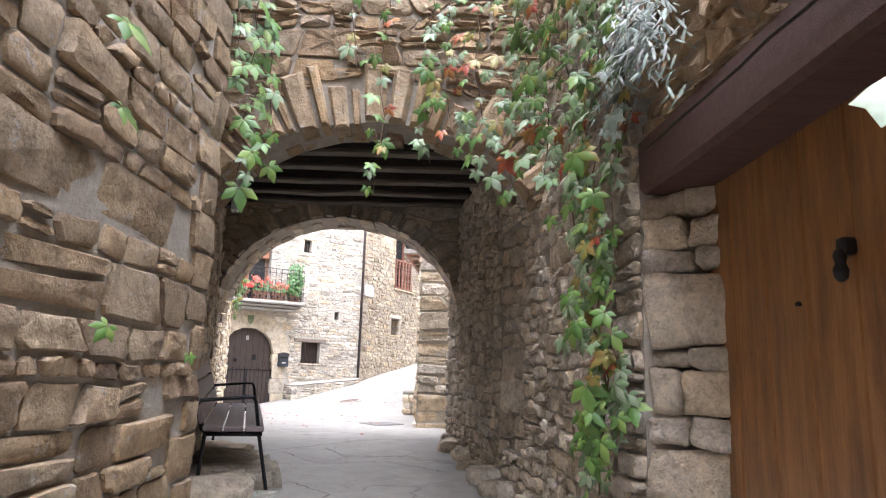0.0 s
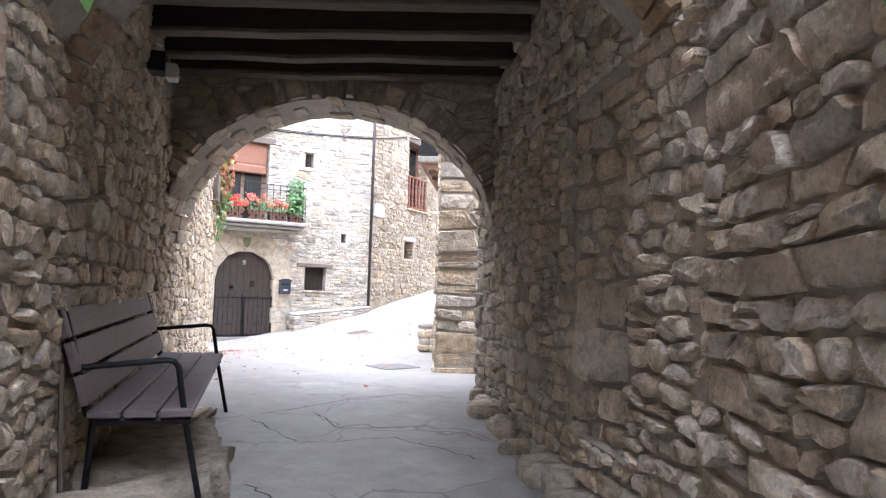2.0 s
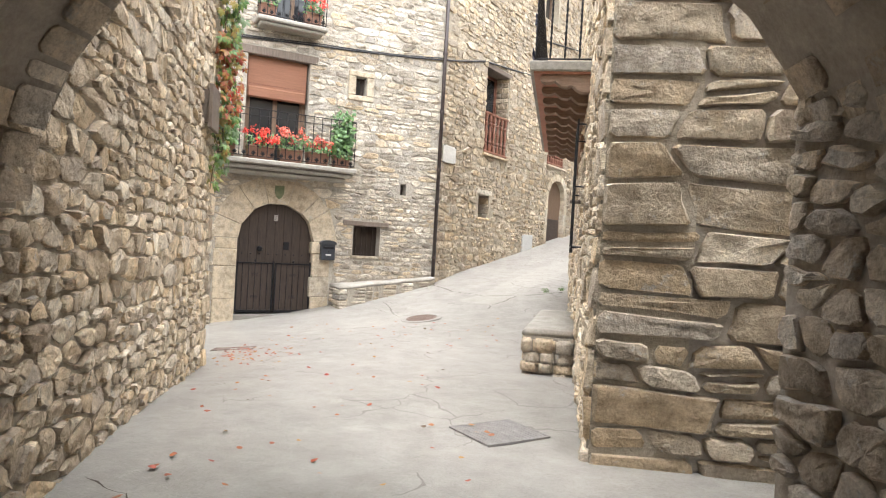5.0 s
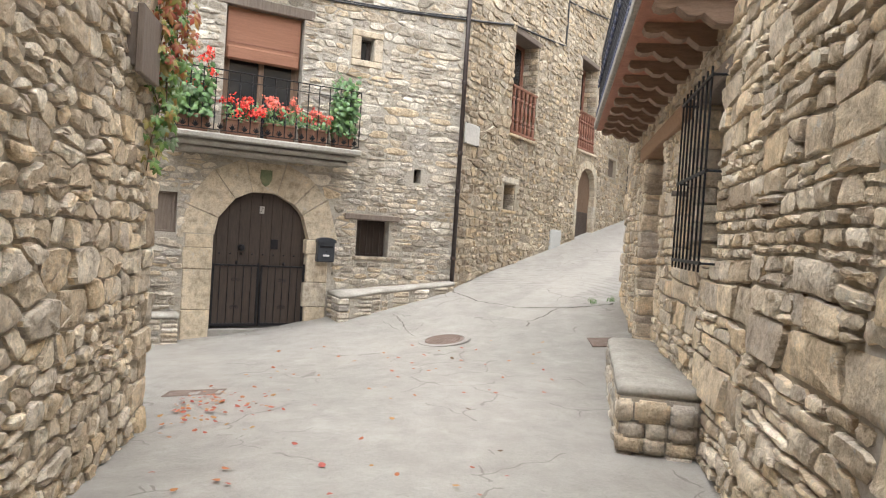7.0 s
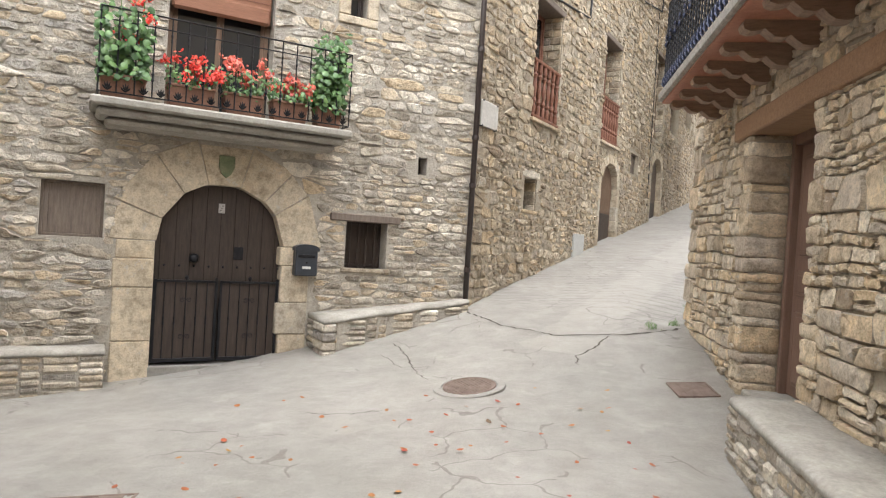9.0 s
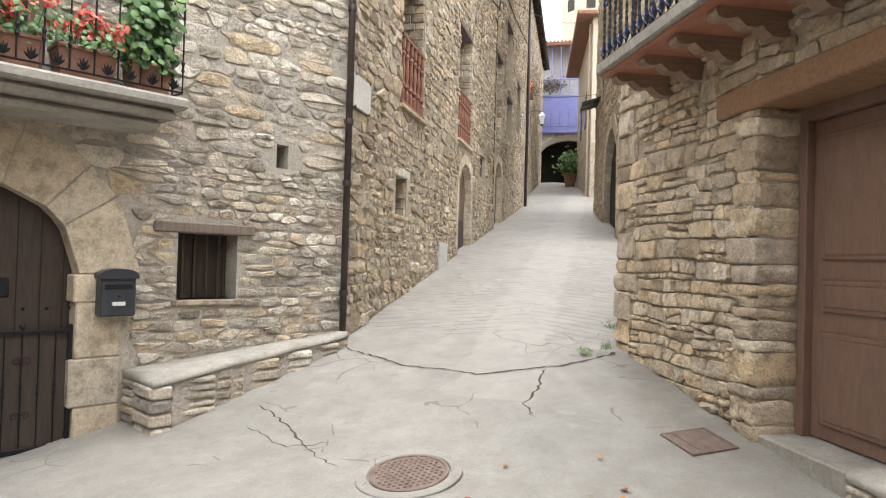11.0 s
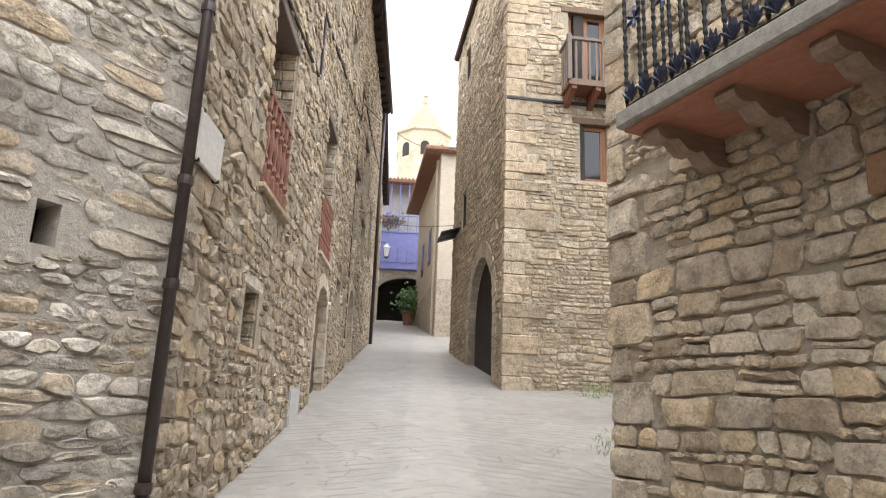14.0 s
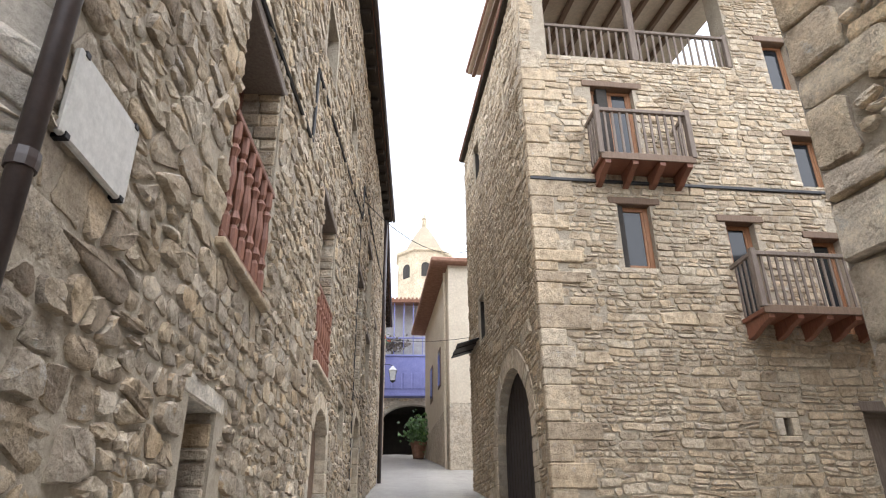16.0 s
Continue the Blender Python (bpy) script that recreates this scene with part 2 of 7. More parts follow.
    return m


CONCRETE = concrete_mat()


# ---- building helpers ----
def part(name, bm, material, parent=None, label="", smooth=False):
    me = bpy.data.meshes.new(name)
    bm.to_mesh(me); bm.free()
    me.materials.append(material)
    if smooth:
        me.polygons.foreach_set("use_smooth", [True] * len(me.polygons))
    ob = new(name, me)
    if parent:
        ob.parent = parent
    if label:
        ob["label"] = label
    return ob


def empty(name, m, label, category, group="", kind=""):
    e = new(name)
    e.empty_display_size = 0.1
    e.matrix_world = m
    return tagged(e, label, category, group, kind)


def box(bm, x0, x1, y0, y1, z0, z1, bevel=0.0, m=None):
    """An axis-aligned block with rounded edges, moved by m."""
    before = set(bm.verts)
    r = bmesh.ops.create_cube(bm, size=1.0)["verts"]
    for v in r:
        v.co = Vector(((x0 + x1) / 2 + v.co.x * (x1 - x0), (y0 + y1) / 2 + v.co.y * (y1 - y0), (z0 + z1) / 2 + v.co.z * (z1 - z0)))
    if bevel:
        es = {e for v in r for e in v.link_edges}
        bmesh.ops.bevel(bm, geom=list(es), offset=bevel, segments=1, affect="EDGES")
    if m is not None:
        for v in set(bm.verts) - before:
            v.co = m @ v.co
    return bm


def block(x0, x1, y0, y1, z0, z1, bevel=0.004, m=None):
    return box(bmesh.new(), x0, x1, y0, y1, z0, z1, bevel, m)


def tube(bm, pts, r, n=8):
    """A round bar along a chain of points."""
    pts = [Vector(p) for p in pts]
    rings = []
    for i, p in enumerate(pts):
        d = (pts[min(i + 1, len(pts) - 1)] - pts[max(i - 1, 0)]).normalized()
        side = d.orthogonal().normalized() if abs(d.z) > 0.99 else d.cross(Vector((0, 0, 1))).normalized()
        up = side.cross(d)
        rad = r[i] if isinstance(r, (list, tuple)) else r
        rings.append([bm.verts.new(p + (side * math.cos(k * math.tau / n) + up * math.sin(k * math.tau / n)) * rad) for k in range(n)])
    for a, b in zip(rings, rings[1:]):
        for k in range(n):
            bm.faces.new((a[k], a[(k + 1) % n], b[(k + 1) % n], b[k]))
    bm.faces.new(rings[0][::-1]); bm.faces.new(rings[-1])
    return bm


def lathe(bm, profile, base, n=10):
    """A turned shape: (radius, height) pairs about the upright through base."""
    rings = [[bm.verts.new((base[0] + r * math.cos(k * math.tau / n), base[1] + r * math.sin(k * math.tau / n), base[2] + z)) for k in range(n)] for r, z in profile]
    for a, b in zip(rings, rings[1:]):
        for k in range(n):
            bm.faces.new((a[k], a[(k + 1) % n], b[(k + 1) % n], b[k]))
    bm.faces.new(rings[0][::-1]); bm.faces.new(rings[-1])
    return bm


def ground_z(x, y):
    """Height of the paving: rising through the passage, falling to the house door, climbing the lane."""
    z = 0.05 + 0.045 * min(max(y, -8), 8)
    k = min(max((y - 9) / 4, 0), 1)
    z -= 0.09 * min(max(-2 - x, 0), 5) * k * k * (3 - 2 * k)
    s = (x + 2) * 0.442 + (y - 17) * 0.897 + 0.8
    r = math.sqrt(s * s + 0.5)
    s = min((s + r) / 2 - 0.07, 38) if y > 11 else 0
    return z + 0.17 * max(s, 0)


class Face:
    """The plan line of a wall: s metres along it as one faces it (left to right), d metres out of it."""
    def __init__(self, a, b):
        self.o, self.e = Vector(a), Vector(b)
        self.length = (self.e - self.o).length
        self.u = (self.e - self.o).normalized()
        self.n = Vector((self.u.y, -self.u.x))

    def at(self, s, d, z):
        p = self.o + self.u * s + self.n * d
        return Vector((p.x, p.y, z))

    def m(self, s=0.0, d=0.0, z=0.0):
        """x along the wall, y into it, z up."""
        p = self.at(s, d, z)
        return Matrix(((self.u.x, -self.n.x, 0, p.x), (self.u.y, -self.n.y, 0, p.y), (0, 0, 1, p.z), (0, 0, 0, 1)))

    def ground(self, s, d=0.0):
        p = self.at(s, d, 0)
        return ground_z(p.x, p.y)


def hole(s0, s1, z0, z1, rise=0.0, side=0.0, over=0.0, under=0.0, depth=None):
    """An opening; rise makes its head an arch above z1; side, over, under: room kept free of rubble for dressed stone round it."""
    return dict(s0=s0, s1=s1, z0=z0, z1=z1, rise=rise, side=side, over=over, under=under, depth=depth)


def head(h, s, grow=0.0):
    if not h["rise"]:
        return h["z1"] + grow
    a, c = (h["s1"] - h["s0"]) / 2 + grow, (h["s0"] + h["s1"]) / 2
    return h["z1"] + (h["rise"] + grow) * math.sqrt(max(0.0, 1 - ((s - c) / a) ** 2))


def backing(f, z0, z1, holes, thick, front):
    """The mortared core of a wall as upright prisms between all its openings."""
    cuts = {0.0, f.length}
    for h in holes:
        k = 14 if h["rise"] else 1
        cuts |= {min(max(h["s0"] + (h["s1"] - h["s0"]) * (0.5 - 0.5 * math.cos(math.pi * i / k)) if k > 1 else h["s0"] + (h["s1"] - h["s0"]) * i, 0.0), f.length) for i in range(k + 1)}
    cuts = sorted(cuts)
    bm = bmesh.new()
    top = z1 if callable(z1) else (lambda s: z1)
    for a, b in zip(cuts, cuts[1:]):
        if b - a < 1e-4:
            continue
        mid = (a + b) / 2
        spans, low = [], (z0, z0)
        for h in sorted((h for h in holes if h["s0"] < mid < h["s1"]), key=lambda h: h["z0"]):
            spans.append((low, (h["z0"], h["z0"])))
            low = (head(h, a), head(h, b))
        spans.append((low, (top(a), top(b))))
        for (l0, l1), (h0, h1) in spans:
            if max(h0 - l0, h1 - l1) < 1e-3:
                continue
            q = [bm.verts.new(f.at(s, d, z)) for d in (front, -thick) for s, z in ((a, l0), (b, l1), (b, h1), (a, h0))]
            for ids in ((0, 1, 2, 3), (5, 4, 7, 6), (4, 0, 3, 7), (1, 5, 6, 2), (3, 2, 6, 7), (4, 5, 1, 0)):
                bm.faces.new([q[i] for i in ids])
    return bm


def clipped(poly, nx, nz, d):
    """The part of a convex polygon on the near side of a line."""
    out = []
    for (x0, z0), (x1, z1) in zip(poly, poly[1:] + poly[:1]):
        a, b = nx * x0 + nz * z0 - d, nx * x1 + nz * z1 - d
        if a <= 0:
            out.append((x0, z0))
        if (a < 0) != (b < 0) and a != b:
            t = a / (a - b)
            out.append((x0 + (x1 - x0) * t, z0 + (z1 - z0) * t))
    return out


def hole_side(h, s, z):
    """None inside an opening and its dressed stones; else the line that parts the point from it."""
    c, a = (h["s0"] + h["s1"]) / 2, (h["s1"] - h["s0"]) / 2 + h["side"]
    if h["rise"] and z > h["z1"]:
        b = h["rise"] + h["over"]
        u, v = (s - c) / a, (z - h["z1"]) / b
        r = math.hypot(u, v)
        if r < 1:
            return None
        nx, nz = u / r / a, v / r / b
        k = math.hypot(nx, nz)
        return -nx / k, -nz / k, -(1 + nx * c + nz * h["z1"]) / k
    low, top = h["z0"] - h["under"], h["z1"] + (h["over"] if not h["rise"] else 0.0)
    if h["rise"]:
        top = 1e6
    gaps = [(c - a - s, (1.0, 0.0, c - a)), (s - c - a, (-1.0, 0.0, -c - a)), (low - z, (0.0, 1.0, low)), (z - top, (0.0, -1.0, -top))]
    g, line = max(gaps)
    return line if g > 0 else None


def coursed(L, low, ztop, course, ratio, gap, big, rng):
    """Hearts and outlines of flat stones in short, uneven courses."""
    edges, shift, out = [0.0], rng.uniform(0, 50), []
    while L - edges[-1] > 2.2:
        edges.append(edges[-1] + rng.uniform(0.7, 1.6))
    edges.append(L)
    def jag(i, z):
        return edges[i] + (0.2 * noise.noise((z * 5.0, i * 7.3, shift)) + 0.12 * noise.noise((z * 14.0, i * 3.1, shift)) if 0 < i < len(edges) - 1 else 0.0)

    for k in range(len(edges) - 1):
        def line(s, z):
            return z + 0.045 * noise.noise((s * 1.6 + shift, z * 2.0, k)) + 0.016 * noise.noise((s * 6.0, z * 5.0 + shift, k))
        z = low - rng.uniform(0, 0.08)
        while z < ztop:
            h = rng.uniform(*course) * (1.7 if rng.random() < big else 1)
            s, end = jag(k, z + h / 2), jag(k + 1, z + h / 2)
            lean = 0.0
            while s < end - 0.02:
                w = h * rng.uniform(*ratio)
                if end - s - w < 0.07:
                    w = end - s
                nxt = rng.normal(0, 0.15) * h
                g = gap * rng.uniform(0.3, 0.7)
                a, b, c, d = s - lean + g, s + w - nxt - g, s + w + nxt - g, s + lean + g
                q = [(a, line(a, z) + g), (b, line(b, z) + g), (c, line(c, z + h) - g), (d, line(d, z + h) - g)]
                if rng.random() < 0.22 and h > 0.10 and w > 0.12:
                    u, v = rng.uniform(0.3, 0.7), rng.uniform(0.3, 0.7)
                    m0 = (q[0][0] + (q[3][0] - q[0][0]) * u, q[0][1] + (q[3][1] - q[0][1]) * u)
                    m1 = (q[1][0] + (q[2][0] - q[1][0]) * v, q[1][1] + (q[2][1] - q[1][1]) * v)
                    polys = [[q[0], q[1], (m1[0], m1[1] - g), (m0[0], m0[1] - g)], [(m0[0], m0[1] + g), (m1[0], m1[1] + g), q[2], q[3]]]
                else:
                    polys = [q]
                out += [(sum(p[0] for p in r) / 4, sum(p[1] for p in r) / 4, r) for r in polys]
                s, lean = s + w, nxt
            z += h
    return out


def lay_cells(f, low, ztop, holes, course, ratio, gap, big, ends, rng, bed):
    """Outlines of irregular bedded stones that fill a wall face, no two alike: every stone takes the ground nearest to its heart."""
    L = f.length
    quoin_rows, cells = [], []
    for k in (0, 1):
        rows, z, i = [], low, 0
        while ends[k] and z < ztop - 0.05:
            h = min(rng.uniform(0.13, 0.30), ztop - z)
            w = min(rng.uniform(0.3, 0.5) if i % 2 else rng.uniform(0.18, 0.3), L * 0.45)
            s0, s1 = (0.0, w) if k == 0 else (L - w, L)
            if all(hole_side(q, x, z + h / 2) for q in holes for x in (s0 + 0.02, s1 - 0.02)) and z + h > f.ground(s0) - 0.05:
                rows.append((z, z + h, w))
                cells.append([(s0 + 0.004, z + 0.006), (s1 - 0.004, z + 0.006), (s1 - 0.004, z + h - 0.006), (s0 + 0.004, z + h - 0.006)])
            z, i = z + h, i + 1
        quoin_rows.append(rows)
    def trimmed(x, z, poly):
        """A stone cut back to its wall, the corner stones and the openings; None where it has no room."""
        if not (0 < x < L and low - 0.05 < z < ztop) or z < f.ground(x) - 0.12:
            return None
        lo, hi = 0.0, L
        for za, zb, qw in quoin_rows[0]:
            lo = qw + gap * 0.5 if za < z < zb else lo
        for za, zb, qw in quoin_rows[1]:
            hi = L - qw - gap * 0.5 if za < z < zb else hi
        lines = [hole_side(h, x, z) for h in holes]
        if None in lines or not lo < x < hi:
            return None
        for nx, nz, d in lines + [(-1, 0, -lo), (1, 0, hi), (0, -1, -low), (0, 1, ztop)]:
            poly = clipped(poly, nx, nz, d - 0.004)
            if len(poly) < 3:
                return None
        return poly

    def keep(poly):
        if len(poly) >= 3 and max(p[0] for p in poly) - min(p[0] for p in poly) > 0.03 and max(p[1] for p in poly) - min(p[1] for p in poly) > 0.025:
            cells.append(poly)

    if not bed:
        for x, z, poly in coursed(L, low, ztop, course, ratio, gap, big, rng):
            keep(trimmed(x, z, poly) or [])
        return cells
    edges = [0.0]
    while L - edges[-1] > 2.0:
        edges.append(edges[-1] + rng.uniform(0.7, 1.5))
    edges.append(L)
    seeds = []
    for e0, e1 in zip(edges, edges[1:]):
        z = low - rng.uniform(0, 0.08)
        while z < ztop + 0.1:
            h = rng.uniform(*course) * (1.9 if rng.random() < big else 1)
            s = e0 - rng.uniform(0, 0.1)
            while s < e1:
                w = h * rng.uniform(*ratio)
                two = rng.random() < 0.16 and h > 0.1
                for q in ((0.25, 0.75) if two else (0.5,)):
                    x, y = s + w * 0.5 + rng.normal(0, 0.09) * w, z + h * q + rng.normal(0, 0.10) * h
                    if e0 - 0.05 < x < e1 + 0.05:
                        seeds.append((x, y))
                s += w
            z += h
    k2 = ((ratio[0] + ratio[1]) / 2 * bed) ** 2
    step = (course[0] + course[1]) / 2 * (ratio[0] + ratio[1]) / 2
    kz = math.sqrt(k2)
    grid = collections.defaultdict(list)
    for i, (x, z) in enumerate(seeds):
        grid[int(math.floor(x / step)), int(math.floor(z * kz / step))].append(i)
    for i, (x, z) in enumerate(seeds):
        poly = trimmed(x, z, [(x - 1.0, z - 0.6), (x + 1.0, z - 0.6), (x + 1.0, z + 0.6), (x - 1.0, z + 0.6)])
        if not poly:
            continue
        gx, gz = int(math.floor(x / step)), int(math.floor(z * kz / step))
        near = []
        for a in range(-3, 4):
            for b in range(-3, 4):
                near += [((seeds[j][0] - x) ** 2 + k2 * (seeds[j][1] - z) ** 2, j) for j in grid.get((gx + a, gz + b), ()) if j != i]
        near.sort()
        for dist, j in near[:16]:
            X, Z = seeds[j]
            nx, nz = X - x, k2 * (Z - z)
            k = math.hypot(nx, nz)
            d = (X * X + k2 * Z * Z - x * x - k2 * z * z) / 2
            poly = clipped(poly, nx / k, nz / k, d / k - gap * rng.uniform(0.2, 0.85))
            if len(poly) < 3:
                break
        keep(poly)
    return cells


def stone_mesh(f, poly, proud, rng, rough):
    """One stone: a rim sunk in the mortar, a worn shoulder, an uneven face."""
    pts = []
    n = len(poly)
    for i in range(n):
        p, q, r = poly[i - 1], poly[i], poly[(i + 1) % n]
        l0, l1 = math.hypot(q[0] - p[0], q[1] - p[1]), math.hypot(r[0] - q[0], r[1] - q[1])
        if l0 < 0.012:
            continue
        c0, c1 = min(rng.uniform(0.008, 0.046), l0 * 0.38), min(rng.uniform(0.008, 0.046), l1 * 0.38)
        c1 = c1 if l1 > 1e-6 else 0.0
        if l0 > 0.13:
            j, m = rng.uniform(-0.014, 0.006) * rough, rng.uniform(0.35, 0.65)
            pts.append((p[0] + (q[0] - p[0]) * m - (q[1] - p[1]) / l0 * -j, p[1] + (q[1] - p[1]) * m + (q[0] - p[0]) / l0 * -j))
        pts.append((q[0] + (p[0] - q[0]) / l0 * c0, q[1] + (p[1] - q[1]) / l0 * c0))
        if l1 > 0.02:
            pts.append((q[0] + (r[0] - q[0]) / l1 * c1, q[1] + (r[1] - q[1]) / l1 * c1))
    P = np.array(pts if len(pts) > 3 else poly)
    n = len(P)
    c = P.mean(0)
    size = P.max(0) - P.min(0)
    out = proud * (0.35 + 0.55 * min(abs(rng.normal()), 2.2))
    tx, tz = rng.normal(0, 0.04), rng.normal(0, 0.07)
    rings = [(1.0, None), (0.975, 0.55), (1 - min(0.17, 0.011 / min(size) + 0.035), 0.95)]
    if max(size) > 0.2:
        rings.append((0.5, 1.05))
    S, D = [], []
    for g, lift in rings:
        q = c + (P - c) * (g * (1 + (rng.uniform(-0.03, 0.03, (n, 1)) if lift else 0.0)))
        S.append(q)
        D.append(np.full(n, -0.03) if lift is None else out * lift + ((q - c) @ np.array((tx, tz))) + rng.uniform(-0.28, 0.28, n) * proud * rough * (0.6 if lift < 0.6 else 1.0))
    S.append(c[None] + rng.uniform(-0.1, 0.1, (1, 2)) * size)
    D.append(np.array([out * 1.05 + rng.uniform(-0.2, 0.3) * proud]))
    S, D = np.vstack(S), np.concatenate(D)
    V = np.stack([f.o.x + f.u.x * S[:, 0] + f.n.x * D, f.o.y + f.u.y * S[:, 0] + f.n.y * D, S[:, 1]], axis=1)
    faces = [(r * n + k, r * n + (k + 1) % n, (r + 1) * n + (k + 1) % n, (r + 1) * n + k) for r in range(len(rings) - 1) for k in range(n)]
    b = (len(rings) - 1) * n
    faces += [(b + k, b + (k + 1) % n, len(V) - 1) for k in range(n)]
    return V, faces, c[0], c[1]


def mesh_of(name, verts, faces, material, smooth=True, crisp=0):
    me = bpy.data.meshes.new(name)
    me.from_pydata(verts, [], faces)
    me.materials.append(material)
    if smooth:
        me.polygons.foreach_set("use_smooth", [True] * len(me.polygons))
    if crisp:
        me.set_sharp_from_angle(angle=radians(crisp))
    return me


LATER = []


def rubble_wall(name, label, f, z0, z1, holes=(), thick=0.5, course=(0.07, 0.17), ratio=(1.3, 3.0), proud=0.03, gap=0.012, material=None, mortar=None,
                near=None, seed=1, quoins=(0, 0), singles=300, flush=-0.006, rough=1.0, big=0.12, bed=1.25):
    """A wall of rubble; bed: how level its joints lie, 0 for courses. near: the stretch of s whose stones are laid singly; quoins: big corner stones at either end."""
    core = part(name, backing(f, z0, z1, holes, thick, flush), mortar or MORTAR)
    tagged(core, label, "wall", kind="structure")
    rng = np.random.default_rng(seed)
    low = max(z0, min(f.ground(0), f.ground(f.length / 2), f.ground(f.length)) - 0.1)
    stones = [stone_mesh(f, poly, proud, rng, rough) for poly in lay_cells(f, low, z1, holes, course, ratio, gap, big, quoins, rng, bed)]
    LATER.append((core, stones, near or (0.0, f.length), material or GREY, singles))
    return core


def lay_stones():
    """Single stones first near the way, the rest of each wall as one mass."""
    for core, stones, near, material, singles in LATER:
        mid, half = (near[0] + near[1]) / 2, max(near[1] - near[0], 0.1) / 2
        order = sorted(stones, key=lambda q: abs(q[2] - mid) / half + abs(q[3] - 1.8) * 0.35)
        for V, faces, _, _ in order[:singles]:
            ob = new("stone", mesh_of("stone", V.tolist(), faces, material, True, 36))
            ob.parent = core
        V, faces, k = [], [], 0
        for v, fc, _, _ in order[singles:]:
            V += v.tolist()
            faces += [tuple(i + k for i in q) for q in fc]
            k += len(v)
        if V:
            ob = new("rubble", mesh_of("rubble", V, faces, material, True, 36))
            ob.parent = core
            tagged(ob, kind="stuff")


def ring(f, h, wide, material, parent, count, out=0.03, deep=0.3, jitter=0.0, seed=3, name="voussoir", soft=0.9, inset=0.15, rows=1):
    """Wedge stones round an arched head, in rows one behind the other."""
    rng = random.Random(seed)
    a, c, r = (h["s1"] - h["s0"]) / 2, (h["s0"] + h["s1"]) / 2, h["rise"]
    for row in range(rows):
        cuts = [math.pi * i / count for i in range(count + 1)]
        for i in range(1, count):
            cuts[i] += rng.uniform(-0.35, 0.35) * math.pi / count
        back = -deep * (row + 1) / rows
        for t0, t1 in zip(cuts, cuts[1:]):
            g = 0.02 / (a + wide) * soft
            ww, low = wide * (1 + rng.uniform(-jitter, jitter) * 0.6), rng.uniform(-0.5, 1.0) * jitter * 0.09
            oo = out * (1 + rng.uniform(-0.5, 0.5)) if row == 0 else -deep * row / rows - 0.012
            tip = oo * 0.3 if row == 0 else oo - 0.02
            bm = bmesh.new()
            q = []
            for d, k in ((back + 0.01, 0), (tip, 0), (oo, inset)):
                for t, rad in ((t0 + g + k * (t1 - t0), -low + k * wide * 0.3), (t1 - g - k * (t1 - t0), -low + k * wide * 0.3), (t1 - g - k * (t1 - t0), ww * (1 - k * 0.5)), (t0 + g + k * (t1 - t0), ww * (1 - k * 0.5))):
                    q.append(bm.verts.new(f.at(c - (a + rad) * math.cos(t) + rng.uniform(-1, 1) * jitter * 0.012, d, h["z1"] + (r + rad) * math.sin(t) + rng.uniform(-1, 1) * jitter * 0.012)))
            for b in (0, 4):
                for k in range(4):
                    bm.faces.new((q[b + k], q[b + (k + 1) % 4], q[b + 4 + (k + 1) % 4], q[b + 4 + k]))
            bm.faces.new(q[8:12]); bm.faces.new(q[3::-1])
            bmesh.ops.recalc_face_normals(bm, faces=bm.faces)
            part(name, bm, material, parent)


def jamb_stones(f, s0, s1, z0, z1, material, parent, seed, out=0.02, deep=0.3, size=(0.22, 0.45)):
    """A stack of dressed blocks up the side of an opening."""
    rng, z = random.Random(seed), z0
    while z < z1 - 0.05:
        h = min(rng.uniform(*size), z1 - z)
        if z1 - z - h < 0.1:
            h = z1 - z
        part("jamb_stone", block(s0 + rng.uniform(-0.05, 0.0) * (1 if s0 > 0 else 0), s1, -out * rng.uniform(0.5, 1.3), deep, z + 0.002, z + h - 0.002, 0.012, f.m()), material, parent)
        z += h


# ---- plan ----
CORNER = (-2.37, 19.5)
HOUSE = Face((CORNER[0] - 6.6 * 0.8387, CORNER[1] - 6.6 * 0.5446), CORNER)
LANE = Face(CORNER, (CORNER[0] + 17.2 * 0.442, CORNER[1] + 17.2 * 0.897))
RIGHT = Face((0.352, 18.62), (-0.335, 9.95))
PIER = Face((-0.335, 9.95), (1.6, 9.8))
TOWER_L = Face((3.97 + 7.0 * 0.36, 25.3 + 7.0 * 0.933), (3.97, 25.3))
TOWER_R = Face((3.97, 25.3), (3.97 + 9.5 * 0.933, 25.3 - 9.5 * 0.36))
PASS_L = Face((-1.52, 3.8), (-4.1, 12.83))
PASS_R = Face((0.10, 8.35), (0.72, 4.3))
ENTRY_R = Face((0.72, 4.3), (0.80, 2.62))
UPPER_LANE = Face(LANE.at(17.2, -0.3, 0).xy, (11.85, 50.2))
ENTRY_L = Face((-1.46, -6.0), (-1.36, 3.8))
FAR_ARCH = Face((-2.62, 7.65), (0.2, 7.7))
FRONT_ARCH = Face((-1.75, 4.5), (0.74, 4.5))
H0 = 6.6


